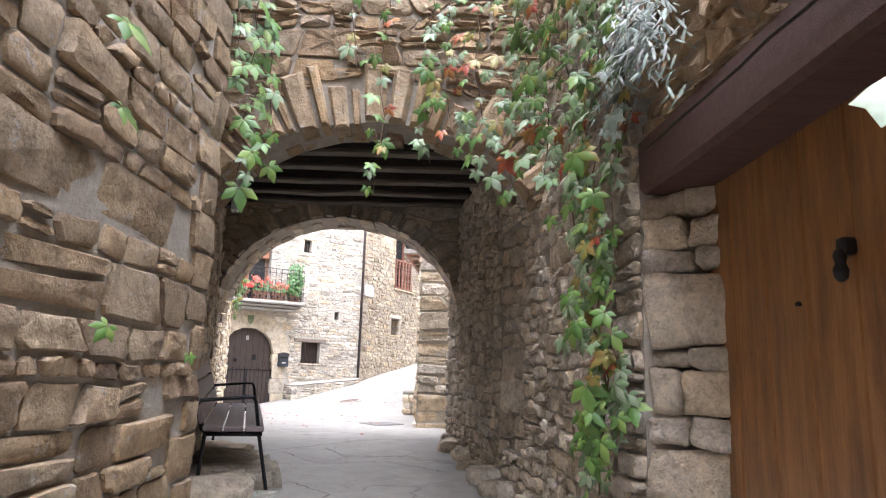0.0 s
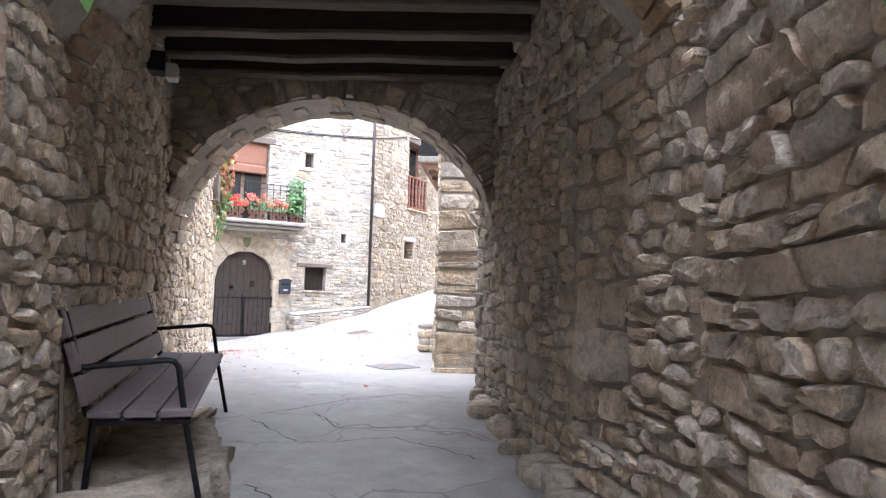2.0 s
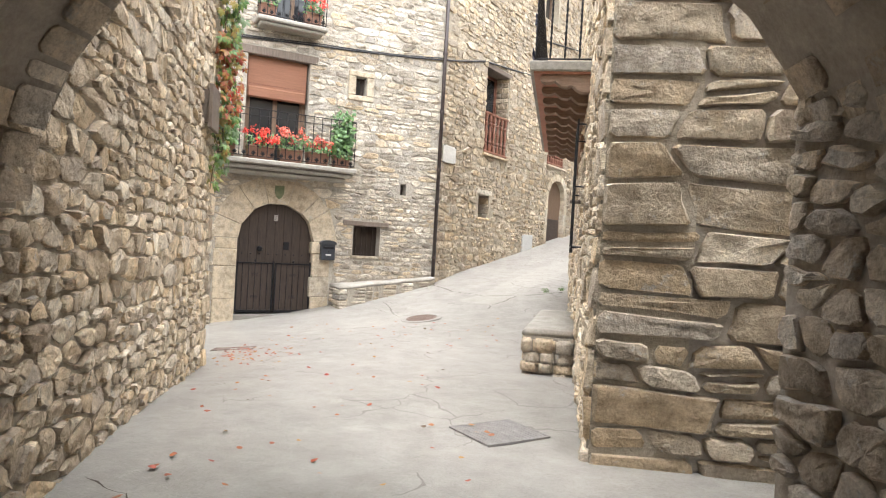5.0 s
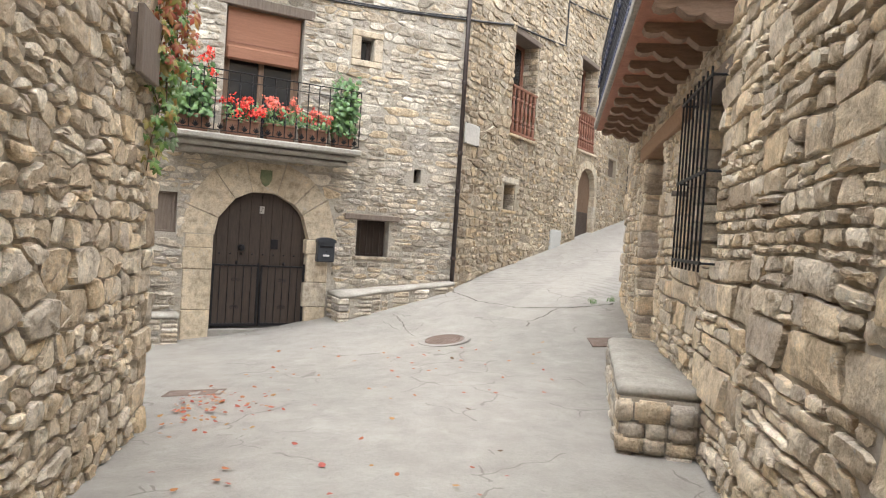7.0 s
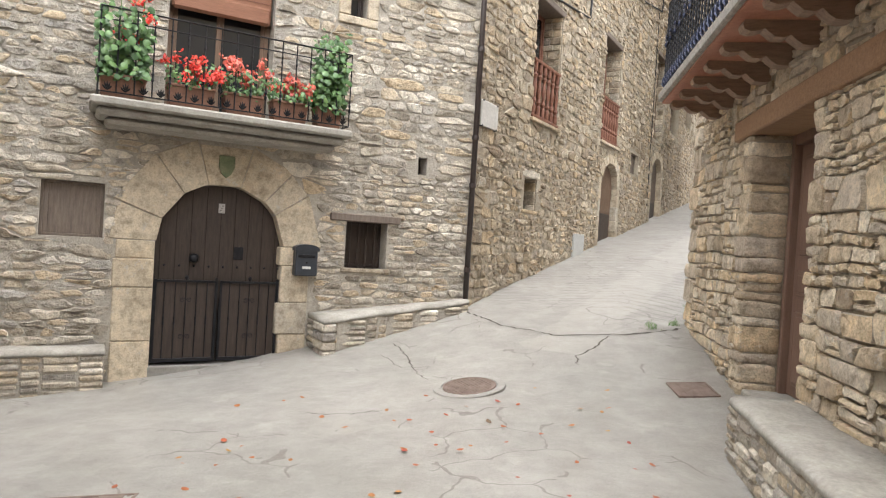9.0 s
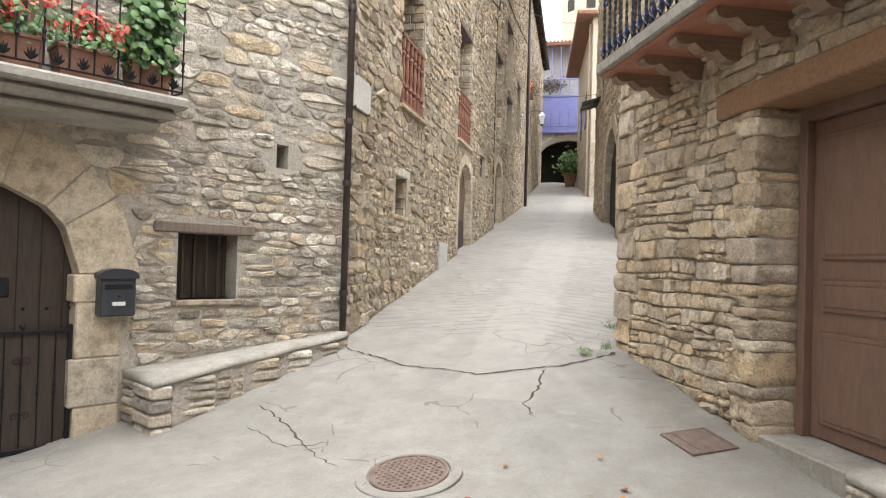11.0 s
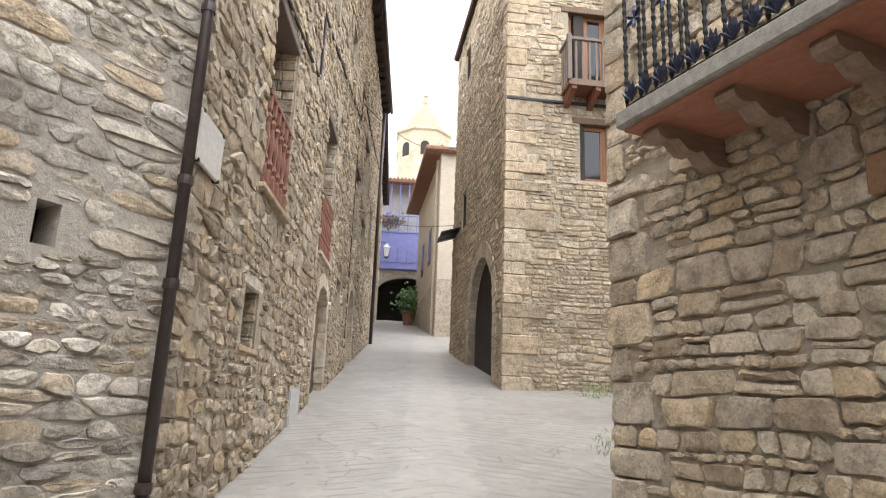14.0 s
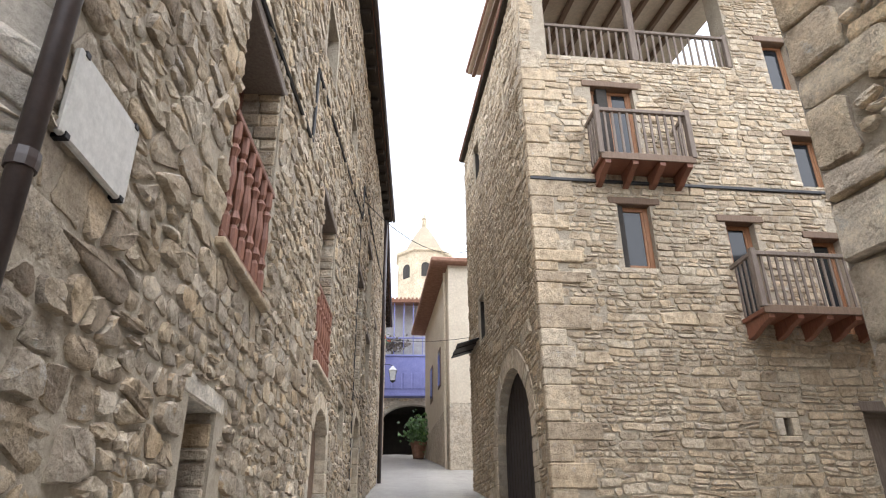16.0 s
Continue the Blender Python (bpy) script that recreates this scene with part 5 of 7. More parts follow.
e = empty("coat_of_arms", dm, "small green painted shield on the keystone", "shield")
bm = bmesh.new()
out = [(-0.085, 0.1), (0.085, 0.1), (0.085, -0.03), (0.05, -0.11), (0.0, -0.15), (-0.05, -0.11), (-0.085, -0.03)]
fr = [bm.verts.new((mid + x, -0.034, 2.48 + z)) for x, z in out]; bk = [bm.verts.new((mid + x, -0.005, 2.48 + z)) for x, z in out]
bm.faces.new(fr[::-1])
for i in range(7):
    bm.faces.new((fr[i], fr[(i + 1) % 7], bk[(i + 1) % 7], bk[i]))
bmesh.ops.recalc_face_normals(bm, faces=bm.faces)
part("shield", bm, plain_mat("faded_green_paint", (0.10, 0.14, 0.07), (0.22, 0.22, 0.13), 9, 0.8, 0.2), e)

MB = plain_mat("dark_grey_letter_box_paint", (0.028, 0.032, 0.04), (0.045, 0.05, 0.06), 12, 0.4, 0.05)
e = empty("letter_box", HOUSE.m(H0 - 2.30, 0.0, 1.25), "dark grey metal letter box with arched lid", "letter box")
part("body", block(-0.135, 0.135, -0.13, -0.005, 0.0, 0.31, 0.01), MB, e)
part("lid", arch_panel(bmesh.new(), -0.15, 0.15, 0.30, 0.325, 0.055, -0.145, 0.0, 8), MB, e)
part("flap", block(-0.105, 0.105, -0.138, -0.128, 0.22, 0.255, 0.003), IRON, e)
part("name_slot", block(-0.05, 0.05, -0.14, -0.128, 0.085, 0.115, 0.002), plain_mat("white_card", (0.6, 0.6, 0.58), (0.7, 0.7, 0.68), 9, 0.6, 0.0), e, "white name card")
part("lock", lathe(bmesh.new(), [(0.012, 0), (0.012, 0.01), (0.004, 0.012)], (0, 0, 0), 8), IRON, e).matrix_local = Matrix.Translation((0, -0.128, 0.16)) @ pose(0, 0, 0, 90)


def window(name, f, h, label, frame_mat, deep=0.16, leaves=2, bars=0, glass=True, wide=0.055):
    """A framed window set into its opening: frame, leaves, panes, bars."""
    e = empty(name, f.m(), label, "window", kind="structure")
    s0, s1, z0, z1 = h["s0"], h["s1"], h["z0"], h["z1"]
    for a, b, c, d in ((s0, s0 + wide, z0, z1), (s1 - wide, s1, z0, z1), (s0 + wide, s1 - wide, z1 - wide, z1), (s0 + wide, s1 - wide, z0, z0 + wide)):
        part("window_frame", block(a + 0.001, b - 0.001, deep, deep + 0.06, c + 0.001, d - 0.001, 0.004), frame_mat, e)
    w = (s1 - s0 - 2 * wide) / leaves
    for i in range(leaves):
        a = s0 + wide + i * w
        lf = part("casement", block(a, a + 0.04, deep + 0.01, deep + 0.05, z0 + wide, z1 - wide, 0.003), frame_mat, e)
        part("stile", block(a + w - 0.04, a + w, deep + 0.01, deep + 0.05, z0 + wide, z1 - wide, 0.003), frame_mat, lf)
        if glass:
            part("pane", block(a + 0.04, a + w - 0.04, deep + 0.028, deep + 0.034, z0 + wide, z1 - wide, 0.0), GLASS, lf)
        else:
            part("panel", block(a + 0.04, a + w - 0.04, deep + 0.02, deep + 0.04, z0 + wide, z1 - wide, 0.004), frame_mat, lf)
    for i in range(bars):
        x = s0 + (s1 - s0) * (i + 1) / (bars + 1)
        part("bar", tube(bmesh.new(), [(x, deep - 0.05, z0 - 0.01), (x, deep - 0.05, z1 + 0.01)], 0.012, 6), DOOR_DARK, e)
    return e


window("window_1", HOUSE, HOUSE_HOLES[2], "tiny dark window in a dressed stone frame", DOOR_DARK, 0.14, 1, 0, True, 0.03)
window("window_2", HOUSE, HOUSE_HOLES[4], "small dark wooden slatted window under a wooden lintel", DOOR_DARK, 0.2, 2, 4, False, 0.04)
window("window_3", HOUSE, HOUSE_HOLES[5], "small square window shut with a dark brown shutter", GREY_WOOD, 0.05, 1, 0, False, 0.03)
window("window_4", HOUSE, HOUSE_HOLES[3], "slit window in grey rubble", DOOR_DARK, 0.2, 1, 0, True, 0.01)
window("window_5", HOUSE, HOUSE_HOLES[6], "brown glazed balcony door on the upper floor", BROWN_WOOD, 0.14, 2)
window("window_6", HOUSE, HOUSE_HOLES[7], "small brown upper floor window", BROWN_WOOD, 0.14, 1)
window("window_7", HOUSE, BALC_DOOR, "brown glazed double door onto the balcony", BROWN_WOOD, 0.2, 2, 0, True, 0.07)
BLIND = plain_mat("terracotta_roller_blind", (0.23, 0.10, 0.055), (0.29, 0.135, 0.08), 3, 0.75, 0.1, stretch=(1, 1, 14))
e = empty("roller_blind", HOUSE.m(), "half-lowered terracotta roller blind over the balcony door", "blind")
part("cloth", block(BALC_DOOR["s0"] + 0.03, BALC_DOOR["s1"] - 0.03, 0.10, 0.13, 4.22, 4.91, 0.004), BLIND, e)
part("fold", block(BALC_DOOR["s0"] + 0.03, BALC_DOOR["s1"] - 0.03, 0.07, 0.13, 4.15, 4.36, 0.03), BLIND, e)
part("cord_line", block(BALC_DOOR["s0"] + 0.04, BALC_DOOR["s1"] - 0.04, 0.094, 0.099, 4.40, 4.41, 0.001), RED_WOOD, e)


# ---- balconies of the old house ----
def iron_railing(e, x0, x1, y0, z0, z1, knots=((0.25, 2.2), (0.75, 1.7)), gap=0.11, leaf_row=True, sides=True, leaf_size=1.0, leaf_mat_=None, r=0.007):
    """Rails, knotted bars and a row of leaf ornaments; y0 is the front, the wall lies at y 0."""
    rl = part("top_rail", block(x0, x1, y0 - 0.015, y0 + 0.015, z1 - 0.012, z1, 0.003), IRON, e)
    part("bottom_rail", block(x0, x1, y0 - 0.012, y0 + 0.012, z0, z0 + 0.012, 0.003), IRON, e)
    part("middle_rail", block(x0, x1, y0 - 0.008, y0 + 0.008, z1 - 0.13, z1 - 0.12, 0.002), IRON, e)
    n = int((x1 - x0) / gap)
    for i in range(n + 1):
        x = x0 + (x1 - x0) * i / n
        part("bar", turned_bar(bmesh.new(), x, y0, z0, z1, r, knots), IRON, e)
        if leaf_row and i < n:
            bm = bmesh.new()
            for k in range(5):
                a = radians(-60 + 30 * k)
                c = Vector((x + (x1 - x0) / n / 2, y0 - 0.015, z0 + 0.02))
                tip = c + Vector((math.sin(a) * 0.05, -0.012, math.cos(a) * 0.085)) * leaf_size
                tube(bm, [c, c.lerp(tip, 0.6), tip], [0.006, 0.011 * leaf_size, 0.002], 4)
            part("leaf_ornament", bm, leaf_mat_ or IRON, e)
    if sides:
        for x in (x0, x1):
            part("side_rail", block(x - 0.012, x + 0.012, y0 + 0.015, -0.01, z1 - 0.012, z1, 0.003), IRON, e)
            part("side_rail", block(x - 0.012, x + 0.012, y0 + 0.015, -0.01, z0, z0 + 0.012, 0.003), IRON, e)
            m = max(2, int(-y0 / gap))
            for i in range(1, m):
                part("bar", turned_bar(bmesh.new(), x, y0 * (1 - i / m), z0, z1, r, knots), IRON, e)


BX0, BX1, BD = H0 - 4.66, H0 - 2.0, -0.62
e = empty("balcony", HOUSE.m(0, 0, 2.82), "stone balcony slab with moulded edge and iron railing", "balcony")
part("slab", block(BX0, BX1, BD, 0.2, 0.06, 0.15, 0.02), CAP, e, "pale rendered slab")
part("moulding", block(BX0 + 0.06, BX1 - 0.06, BD + 0.07, 0.2, -0.02, 0.06, 0.03), CAP, e)
part("moulding", block(BX0 + 0.14, BX1 - 0.14, BD + 0.17, 0.2, -0.09, -0.02, 0.03), CAP, e)
iron_railing(e, BX0 + 0.06, BX1 - 0.04, BD + 0.06, 0.19, 1.02, gap=0.16)
UX0, UX1 = H0 - 3.9, H0 - 2.62
e = empty("balcony", HOUSE.m(0, 0, 5.38), "small upper balcony with a moulded stone slab", "balcony")
part("slab", block(UX0, UX1, -0.4, 0.2, 0.06, 0.14, 0.02), CAP, e, "pale stone slab")
part("moulding", block(UX0 + 0.06, UX1 - 0.06, -0.34, 0.2, 0.0, 0.06, 0.02), CAP, e)
iron_railing(e, UX0 + 0.04, UX1 - 0.04, -0.36, 0.16, 1.0, gap=0.13)


def planter(m, w, material, label, seed, flowers, tall=0.2, petals=PETAL, box_mat=None, n=170, group="flower boxes on the balcony"):
    """A box or pot of earth with leaves and flower heads."""
    rng = random.Random(seed)
    e = empty("flower_box", m, label, "flower box", group)
    bm = bmesh.new()
    box(bm, -w / 2, w / 2, -0.11, 0.11, 0, 0.22, 0.008)
    for v in bm.verts:
        if v.co.z < 0.05:
            v.co.x *= 0.9; v.co.y *= 0.8
    part("trough", bm, box_mat or TILE, e)
    part("rim", block(-w / 2 - 0.008, w / 2 + 0.008, -0.12, 0.12, 0.195, 0.225, 0.006), box_mat or TILE, e)
    items = []
    for i in range(n):
        t = rng.random()
        items.append(((rng.uniform(-w / 2, w / 2) * (1 + 0.25 * t), rng.gauss(0, 0.10) - 0.03, 0.20 + tall * t * rng.uniform(0.5, 1.2)), 0.036 + 0.022 * (tall > 0.5), (rng.uniform(-0.5, 0.5), -1, 0.4)))
    tagged(spread(items, "oval", "foliage", material, e), kind="stuff")
    for i in range(int(flowers * 1.6)):
        c = (rng.uniform(-w / 2, w / 2) * 1.15, rng.gauss(-0.07, 0.09), 0.26 + tall * rng.uniform(0.2, 1.2))
        it = [((c[0] + rng.gauss(0, 0.03), c[1] + rng.gauss(0, 0.03), c[2] + rng.gauss(0, 0.028)), 0.030, (rng.gauss(0, 1), -1, rng.gauss(0.4, 0.6))) for k in range(26)]
        spread(it, "oval", "flower_head", petals, e)
        part("flower_stalk", tube(bmesh.new(), [(c[0] * 0.8, 0, 0.15), c], 0.003, 4), FOLIAGE, e)
    return e


GEL = "terracotta box of red geraniums on the balcony"
zb = 2.98
yb = 0.42
planter(HOUSE.m(BX0 + 0.28, yb, zb), 0.42, FOLIAGE, "terracotta box with leafy plant and few red flowers", 1, 5, 0.72, PETAL, n=520)
planter(HOUSE.m(BX0 + 0.92, yb, zb), 0.46, FOLIAGE, GEL, 2, 10, 0.26, PETAL, n=150)
planter(HOUSE.m(BX0 + 1.45, yb, zb), 0.42, FOLIAGE, "terracotta box of orange-pink geraniums on the balcony", 3, 9, 0.30, PETAL_B, n=190)
planter(HOUSE.m(BX0 + 1.95, yb, zb), 0.40, FOLIAGE, "terracotta box of orange-red geraniums on the balcony", 4, 9, 0.24, PETAL_B, n=190)
planter(HOUSE.m(BX0 + 2.40, yb, zb), 0.30, FOLIAGE, "terracotta pot with a tall bushy green plant", 5, 0, 0.78, PETAL, n=620)
planter(HOUSE.m(UX1 - 0.25, 0.2, 5.54), 0.3, FOLIAGE, "pot of red geraniums on the upper balcony", 6, 6, 0.26, PETAL)
planter(HOUSE.m(UX0 + 0.2, 0.2, 5.54), 0.3, FOLIAGE, "pot of pink geraniums on the upper balcony", 7, 3, 0.2, leaf_mat("geranium_pink", (0.6, 0.05, 0.25), (0.65, 0.08, 0.3), (0.6, 0.12, 0.3)))


# ---- stone benches along the house ----
def stone_bench(name, f, s0, s1, d0, d1, ztop, seed, label, steps=1):
    e = empty(name, f.m(), label, "stone bench")
    rng = random.Random(seed)
    n = max(4, int((s1 - s0) / 0.12))
    bm = bmesh.new()
    rows = []
    for i in range(n + 1):
        s = s0 + (s1 - s0) * i / n
        dd = d0 + (d1 - d0) * i / n
        zt = ztop(s)
        prof = [(0.05, zt), (-dd * 0.5, zt + 0.008), (-dd + 0.05, zt), (-dd + 0.012, zt - 0.018), (-dd + 0.005, zt - 0.055), (-dd + 0.03, zt - 0.065), (0.05, zt - 0.065)]
        rows.append([bm.verts.new((s, y + 0.02 * noise.noise((s * 4, y * 4, seed)), z + 0.018 * noise.noise((s * 3, y * 5, seed + 3)))) for y, z in prof])
    for a, b in zip(rows, rows[1:]):
        for k in range(len(a)):
            bm.faces.new((a[k], b[k], b[(k + 1) % len(a)], a[(k + 1) % len(a)]))
    bm.faces.new(rows[0]); bm.faces.new(rows[-1][::-1])
    bmesh.ops.recalc_face_normals(bm, faces=bm.faces)
    part("top", bm, CAP, e, "rough cement seat", True)
    bm = bmesh.new()
    q = [bm.verts.new((s, y, z)) for s, dd in ((s0 + 0.02, d0), (s1, d1)) for y, z in ((0.05, f.ground(s) - 0.2), (-dd + 0.028, f.ground(s, dd) - 0.2), (-dd + 0.028, ztop(s) - 0.05), (0.05, ztop(s) - 0.05))]
    for ids in ((0, 1, 2, 3), (7, 6, 5, 4), (1, 5, 6, 2), (0, 4, 5, 1), (3, 2, 6, 7), (4, 0, 3, 7)):
        bm.faces.new([q[k] for k in ids])
    bmesh.ops.recalc_face_normals(bm, faces=bm.faces)
    part("core", bm, MORTAR, e, "mortared rubble core")
    faces = [("front", s0, s1)] + [("end", 0, d0)]
    for kind, a, b in faces:
        s = a
        while s < b - 0.03:
            w = min(rng.uniform(0.12, 0.42), b - s)
            if b - s - w < 0.08:
                w = b - s
            ss = s + w / 2 if kind == "front" else s0
            t = (ss - s0) / (s1 - s0)
            dd = d0 + (d1 - d0) * t
            gz, zt = f.ground(ss, dd) - 0.05, ztop(ss) - 0.055
            k = max(1, round((zt - gz) / rng.uniform(0.05, 0.12)))
            for j in range(k):
                za, zb = gz + (zt - gz) * j / k, gz + (zt - gz) * (j + 1) / k
                o = rng.uniform(-0.004, 0.018)
                if kind == "front":
                    part("stone", block(s + 0.006, s + w - 0.006, -dd + 0.02 - o, -dd + 0.2, za + 0.004, zb - 0.004, 0.018), GREY, e)
                else:
                    part("stone", block(s0 - o, s0 + 0.16, -s - w + 0.006, -s - 0.006, za + 0.004, zb - 0.004, 0.018), GREY, e)
            s += w
    return e


stone_bench("stone_bench", HOUSE, H0 - 2.2, H0 - 0.02, 0.60, 0.18, lambda s: 0.80 + 0.09 * (s - H0 + 2.18), 3, "low rubble bench with a rough cement top against the house")
stone_bench("stone_bench", HOUSE, H0 - 5.6, H0 - 4.40, 0.34, 0.34, lambda s: 0.46, 4, "low rubble bench at the foot of the house")

# ---- pipes and cables of the house corner ----
def pipe(name, pts, r, label, material=PIPE, clips=()):
    e = empty(name, pose(0, 0, 0), label, "pipe")
    part("tube", tube(bmesh.new(), pts, r, 10), material, e, "", True)
    for c in clips:
        part("collar", lathe(bmesh.new(), [(r * 1.25, -0.03), (r * 1.3, 0), (r * 1.25, 0.03)], c, 10), material, e)
    return e


pc = HOUSE.at(H0 - 0.03, 0.075, 0)
pipe("downpipe", [(pc.x, pc.y, 0.93), (pc.x, pc.y, 5.3), (pc.x, pc.y, 8.7)], 0.038, "dark brown rainwater pipe at the house corner", PIPE, [(pc.x, pc.y, z) for z in (1.4, 2.55, 3.2, 4.4, 5.6, 7.0)])
CABLE = plain_mat("black_cable_sheath", (0.02, 0.02, 0.022), (0.04, 0.04, 0.042), 20, 0.6, 0.0)


def cable(pts, r, label, sag=0.0):
    bm = bmesh.new()
    out = []
    for a, b in zip(pts, pts[1:]):
        a, b = Vector(a), Vector(b)
        for i in range(8):
            t = i / 8
            p = a.lerp(b, t)
            p.z -= sag * 4 * t * (1 - t)
            out.append(p)
    out.append(Vector(pts[-1]))
    tube(bm, out, r, 5)
    return tagged(part("cable", bm, CABLE), label, "cable")


cable([HOUSE.at(H0 - 5.5, 0.03, 5.12), HOUSE.at(H0 - 2.6, 0.03, 5.27), HOUSE.at(H0 - 0.02, 0.03, 5.48)], 0.016, "bundle of dark cables along the house front", 0.02)
cable([HOUSE.at(H0 - 5.5, 0.03, 5.17), HOUSE.at(H0 - 2.6, 0.03, 5.31), HOUSE.at(H0 - 0.02, 0.03, 5.52)], 0.012, "dark cable along the house front", 0.035)
cable([LANE.at(0.05, 0.03, 5.5), LANE.at(1.69, 0.03, 5.92), LANE.at(4.38, 0.03, 6.25), LANE.at(4.42, 0.03, 7.3), LANE.at(4.6, 0.03, 7.3), LANE.at(7.0, 0.03, 7.7), LANE.at(10.2, 0.03, 8.3), LANE.at(10.3, 0.03, 9.1), LANE.at(13, 0.03, 9.2), LANE.at(17, 0.03, 9.6)], 0.02, "dark cable bundle zigzagging along the facades", 0.01)
cable([LANE.at(9.9, 0.03, 3.0), LANE.at(9.9, 0.03, 8.2)], 0.01, "thin dark cable down the facade")
cable([LANE.at(10.6, 0.03, 8.9), TOWER_L.at(0.3, 0.02, 9.6)], 0.009, "dark cable slung across the lane", 0.45)
cable([LANE.at(16.9, 0.03, 7.8), TOWER_L.at(0.1, 0.02, 7.2)], 0.008, "dark cable slung low across the lane", 0.1)

e = empty("wall_plaque", LANE.m(0.33, 0.0, 3.58), "blank pale stone plaque fixed to the rubble facade", "plaque")
part("plate", block(-0.26, 0.26, -0.05, -0.02, -0.18, 0.18, 0.008), plain_mat("pale_limestone_plate", (0.50, 0.48, 0.44), (0.57, 0.55, 0.51), 3, 0.7, 0.1), e)
for x in (-0.22, 0.22):
    for z in (-0.172, 0.172):
        part("bracket", block(x - 0.015, x + 0.015, -0.055, 0.0, z - 0.012, z + 0.012, 0.002), IRON, e)
e = empty("meter_box", LANE.m(4.55, 0, 1.55), "pale grey flush meter cabinet at the foot of the facade", "meter box")
part("body", block(-0.33, 0.33, -0.03, 0.02, 0.0, 0.52, 0.006), plain_mat("pale_grey_sheet", (0.42, 0.42, 0.40), (0.48, 0.48, 0.46), 5, 0.6, 0.0), e)
part("door", block(-0.30, 0.30, -0.04, -0.03, 0.03, 0.49, 0.004), plain_mat("pale_grey_lid", (0.45, 0.45, 0.43), (0.50, 0.50, 0.48), 5, 0.55, 0.0), e)


# ---- windows, balustrades and doors along the lane ----
def balustrade(f, s0, s1, z0, z1, label, material=RED_WOOD, n=6):
    e = empty("balustrade", f.m(), label, "balustrade", "wooden balustrades of the lane windows")
    part("top_rail", block(s0 + 0.002, s1 - 0.002, -0.03, 0.04, z1 - 0.05, z1, 0.008), material, e)
    part("bottom_rail", block(s0 + 0.002, s1 - 0.002, -0.03, 0.04, z0 + 0.02, z0 + 0.07, 0.008), material, e)
    h = z1 - z0 - 0.12
    for i in range(n):
        x = s0 + (s1 - s0) * (i + 0.5) / n
        pr = [(q * 1.35, u * h) for q, u in ((0.028, 0), (0.028, 0.16), (0.016, 0.2), (0.032, 0.25), (0.018, 0.32), (0.03, 0.5), (0.018, 0.68), (0.032, 0.75), (0.016, 0.8), (0.028, 0.84), (0.028, 1))]
        part("baluster", lathe(bmesh.new(), pr, (x, 0.005, z0 + 0.07), 8), material, e)
    return e


balustrade(LANE, 1.87, 3.04, 3.86, 4.83, "red-brown turned wooden balustrade in a window")
balustrade(LANE, 5.6, 6.8, 4.1, 5.05, "red-brown turned wooden balustrade in a window", n=7)
window("window_8", LANE, LANE_HOLES[0], "tall window with red-brown wooden frame behind a balustrade", RED_WOOD, 0.34, 2, 0, True, 0.08)
window("window_9", LANE, LANE_HOLES[3], "tall window with red-brown wooden frame behind a balustrade", RED_WOOD, 0.34, 2, 0, True, 0.08)
window("window_10", LANE, LANE_HOLES[1], "small deep dark window in rubble", DOOR_DARK, 0.3, 1, 0, False, 0.03)
window("window_11", LANE, LANE_HOLES[4], "small window with a grey wooden shutter", GREY_WOOD, 0.08, 1, 0, False, 0.03)
for i, h in enumerate(LANE_HOLES[6:]):
    window(f"window_{12 + i}", LANE, h, "brown framed window in a rubble facade", BROWN_WOOD, 0.22, 2 if h["s1"] - h["s0"] > 0.9 else 1, 0, True, 0.06)
for i, h in enumerate(UPPER_HOLES):
    window(f"window_{30 + i}", UPPER_LANE, h, "brown framed window in the upper lane", BROWN_WOOD, 0.2, 1, 0, True, 0.06)
for i, (h, m) in enumerate(((LANE_HOLES[2], BROWN_WOOD), (LANE_HOLES[5], GREY_WOOD))):
    e = empty(f"door_{3 + i}", LANE.m(), "narrow arched wooden door in the lane", "door", kind="structure")
    part("door_leaf", arch_panel(bmesh.new(), h["s0"] + 0.01, h["s1"] - 0.01, h["z0"], h["z1"], h["rise"] - 0.01, 0.13, 0.18), m, e)
    part("door_leaf", block(h["s0"] + 0.1, h["s1"] - 0.1, 0.12, 0.13, h["z0"] + 0.2, h["z0"] + 1.0, 0.004), DOOR_DARK, e, "dark lower panel")
    part("step", block(h["s0"] - 0.05, h["s1"] + 0.05, -0.1, 0.3, h["z0"] - 0.3, h["z0"] + 0.28, 0.01), ASHLAR, e)

# eaves of the lane houses
for a, b, z, lf_ in ((0.0, 17.15, 11.75, LANE), (0.0, UPPER_LANE.length, 13.6, UPPER_LANE)):
    e = empty("eaves", lf_.m(0, 0, 0), "dark wooden eaves with rafters under a tiled roof", "roof", kind="structure")
    for i in range(int((b - a) / 0.55)):
        s = a + 0.3 + i * 0.55
        part("rafter", block(s - 0.05, s + 0.05, -0.22, 0.3, z - 0.14, z - 0.02, 0.01), OLD_BEAM, e)
    part("boarding", block(a, b, -0.26, 0.5, z - 0.02, z + 0.02, 0.004), OLD_BEAM, e)
    part("tile_edge", block(a, b, -0.30, 0.5, z + 0.02, z + 0.10, 0.02), TILE, e)
    part("gutter", tube(bmesh.new(), [(a, -0.33, z + 0.02), (b, -0.33, z + 0.02)], 0.05, 8), PIPE, e)
p2 = LANE.at(17.0, 0.09, 0)
pipe("downpipe", [(p2.x, p2.y, ground_z(p2.x, p2.y)), (p2.x, p2.y, 12.6)], 0.055, "dark rainwater pipe on the upper lane facade")


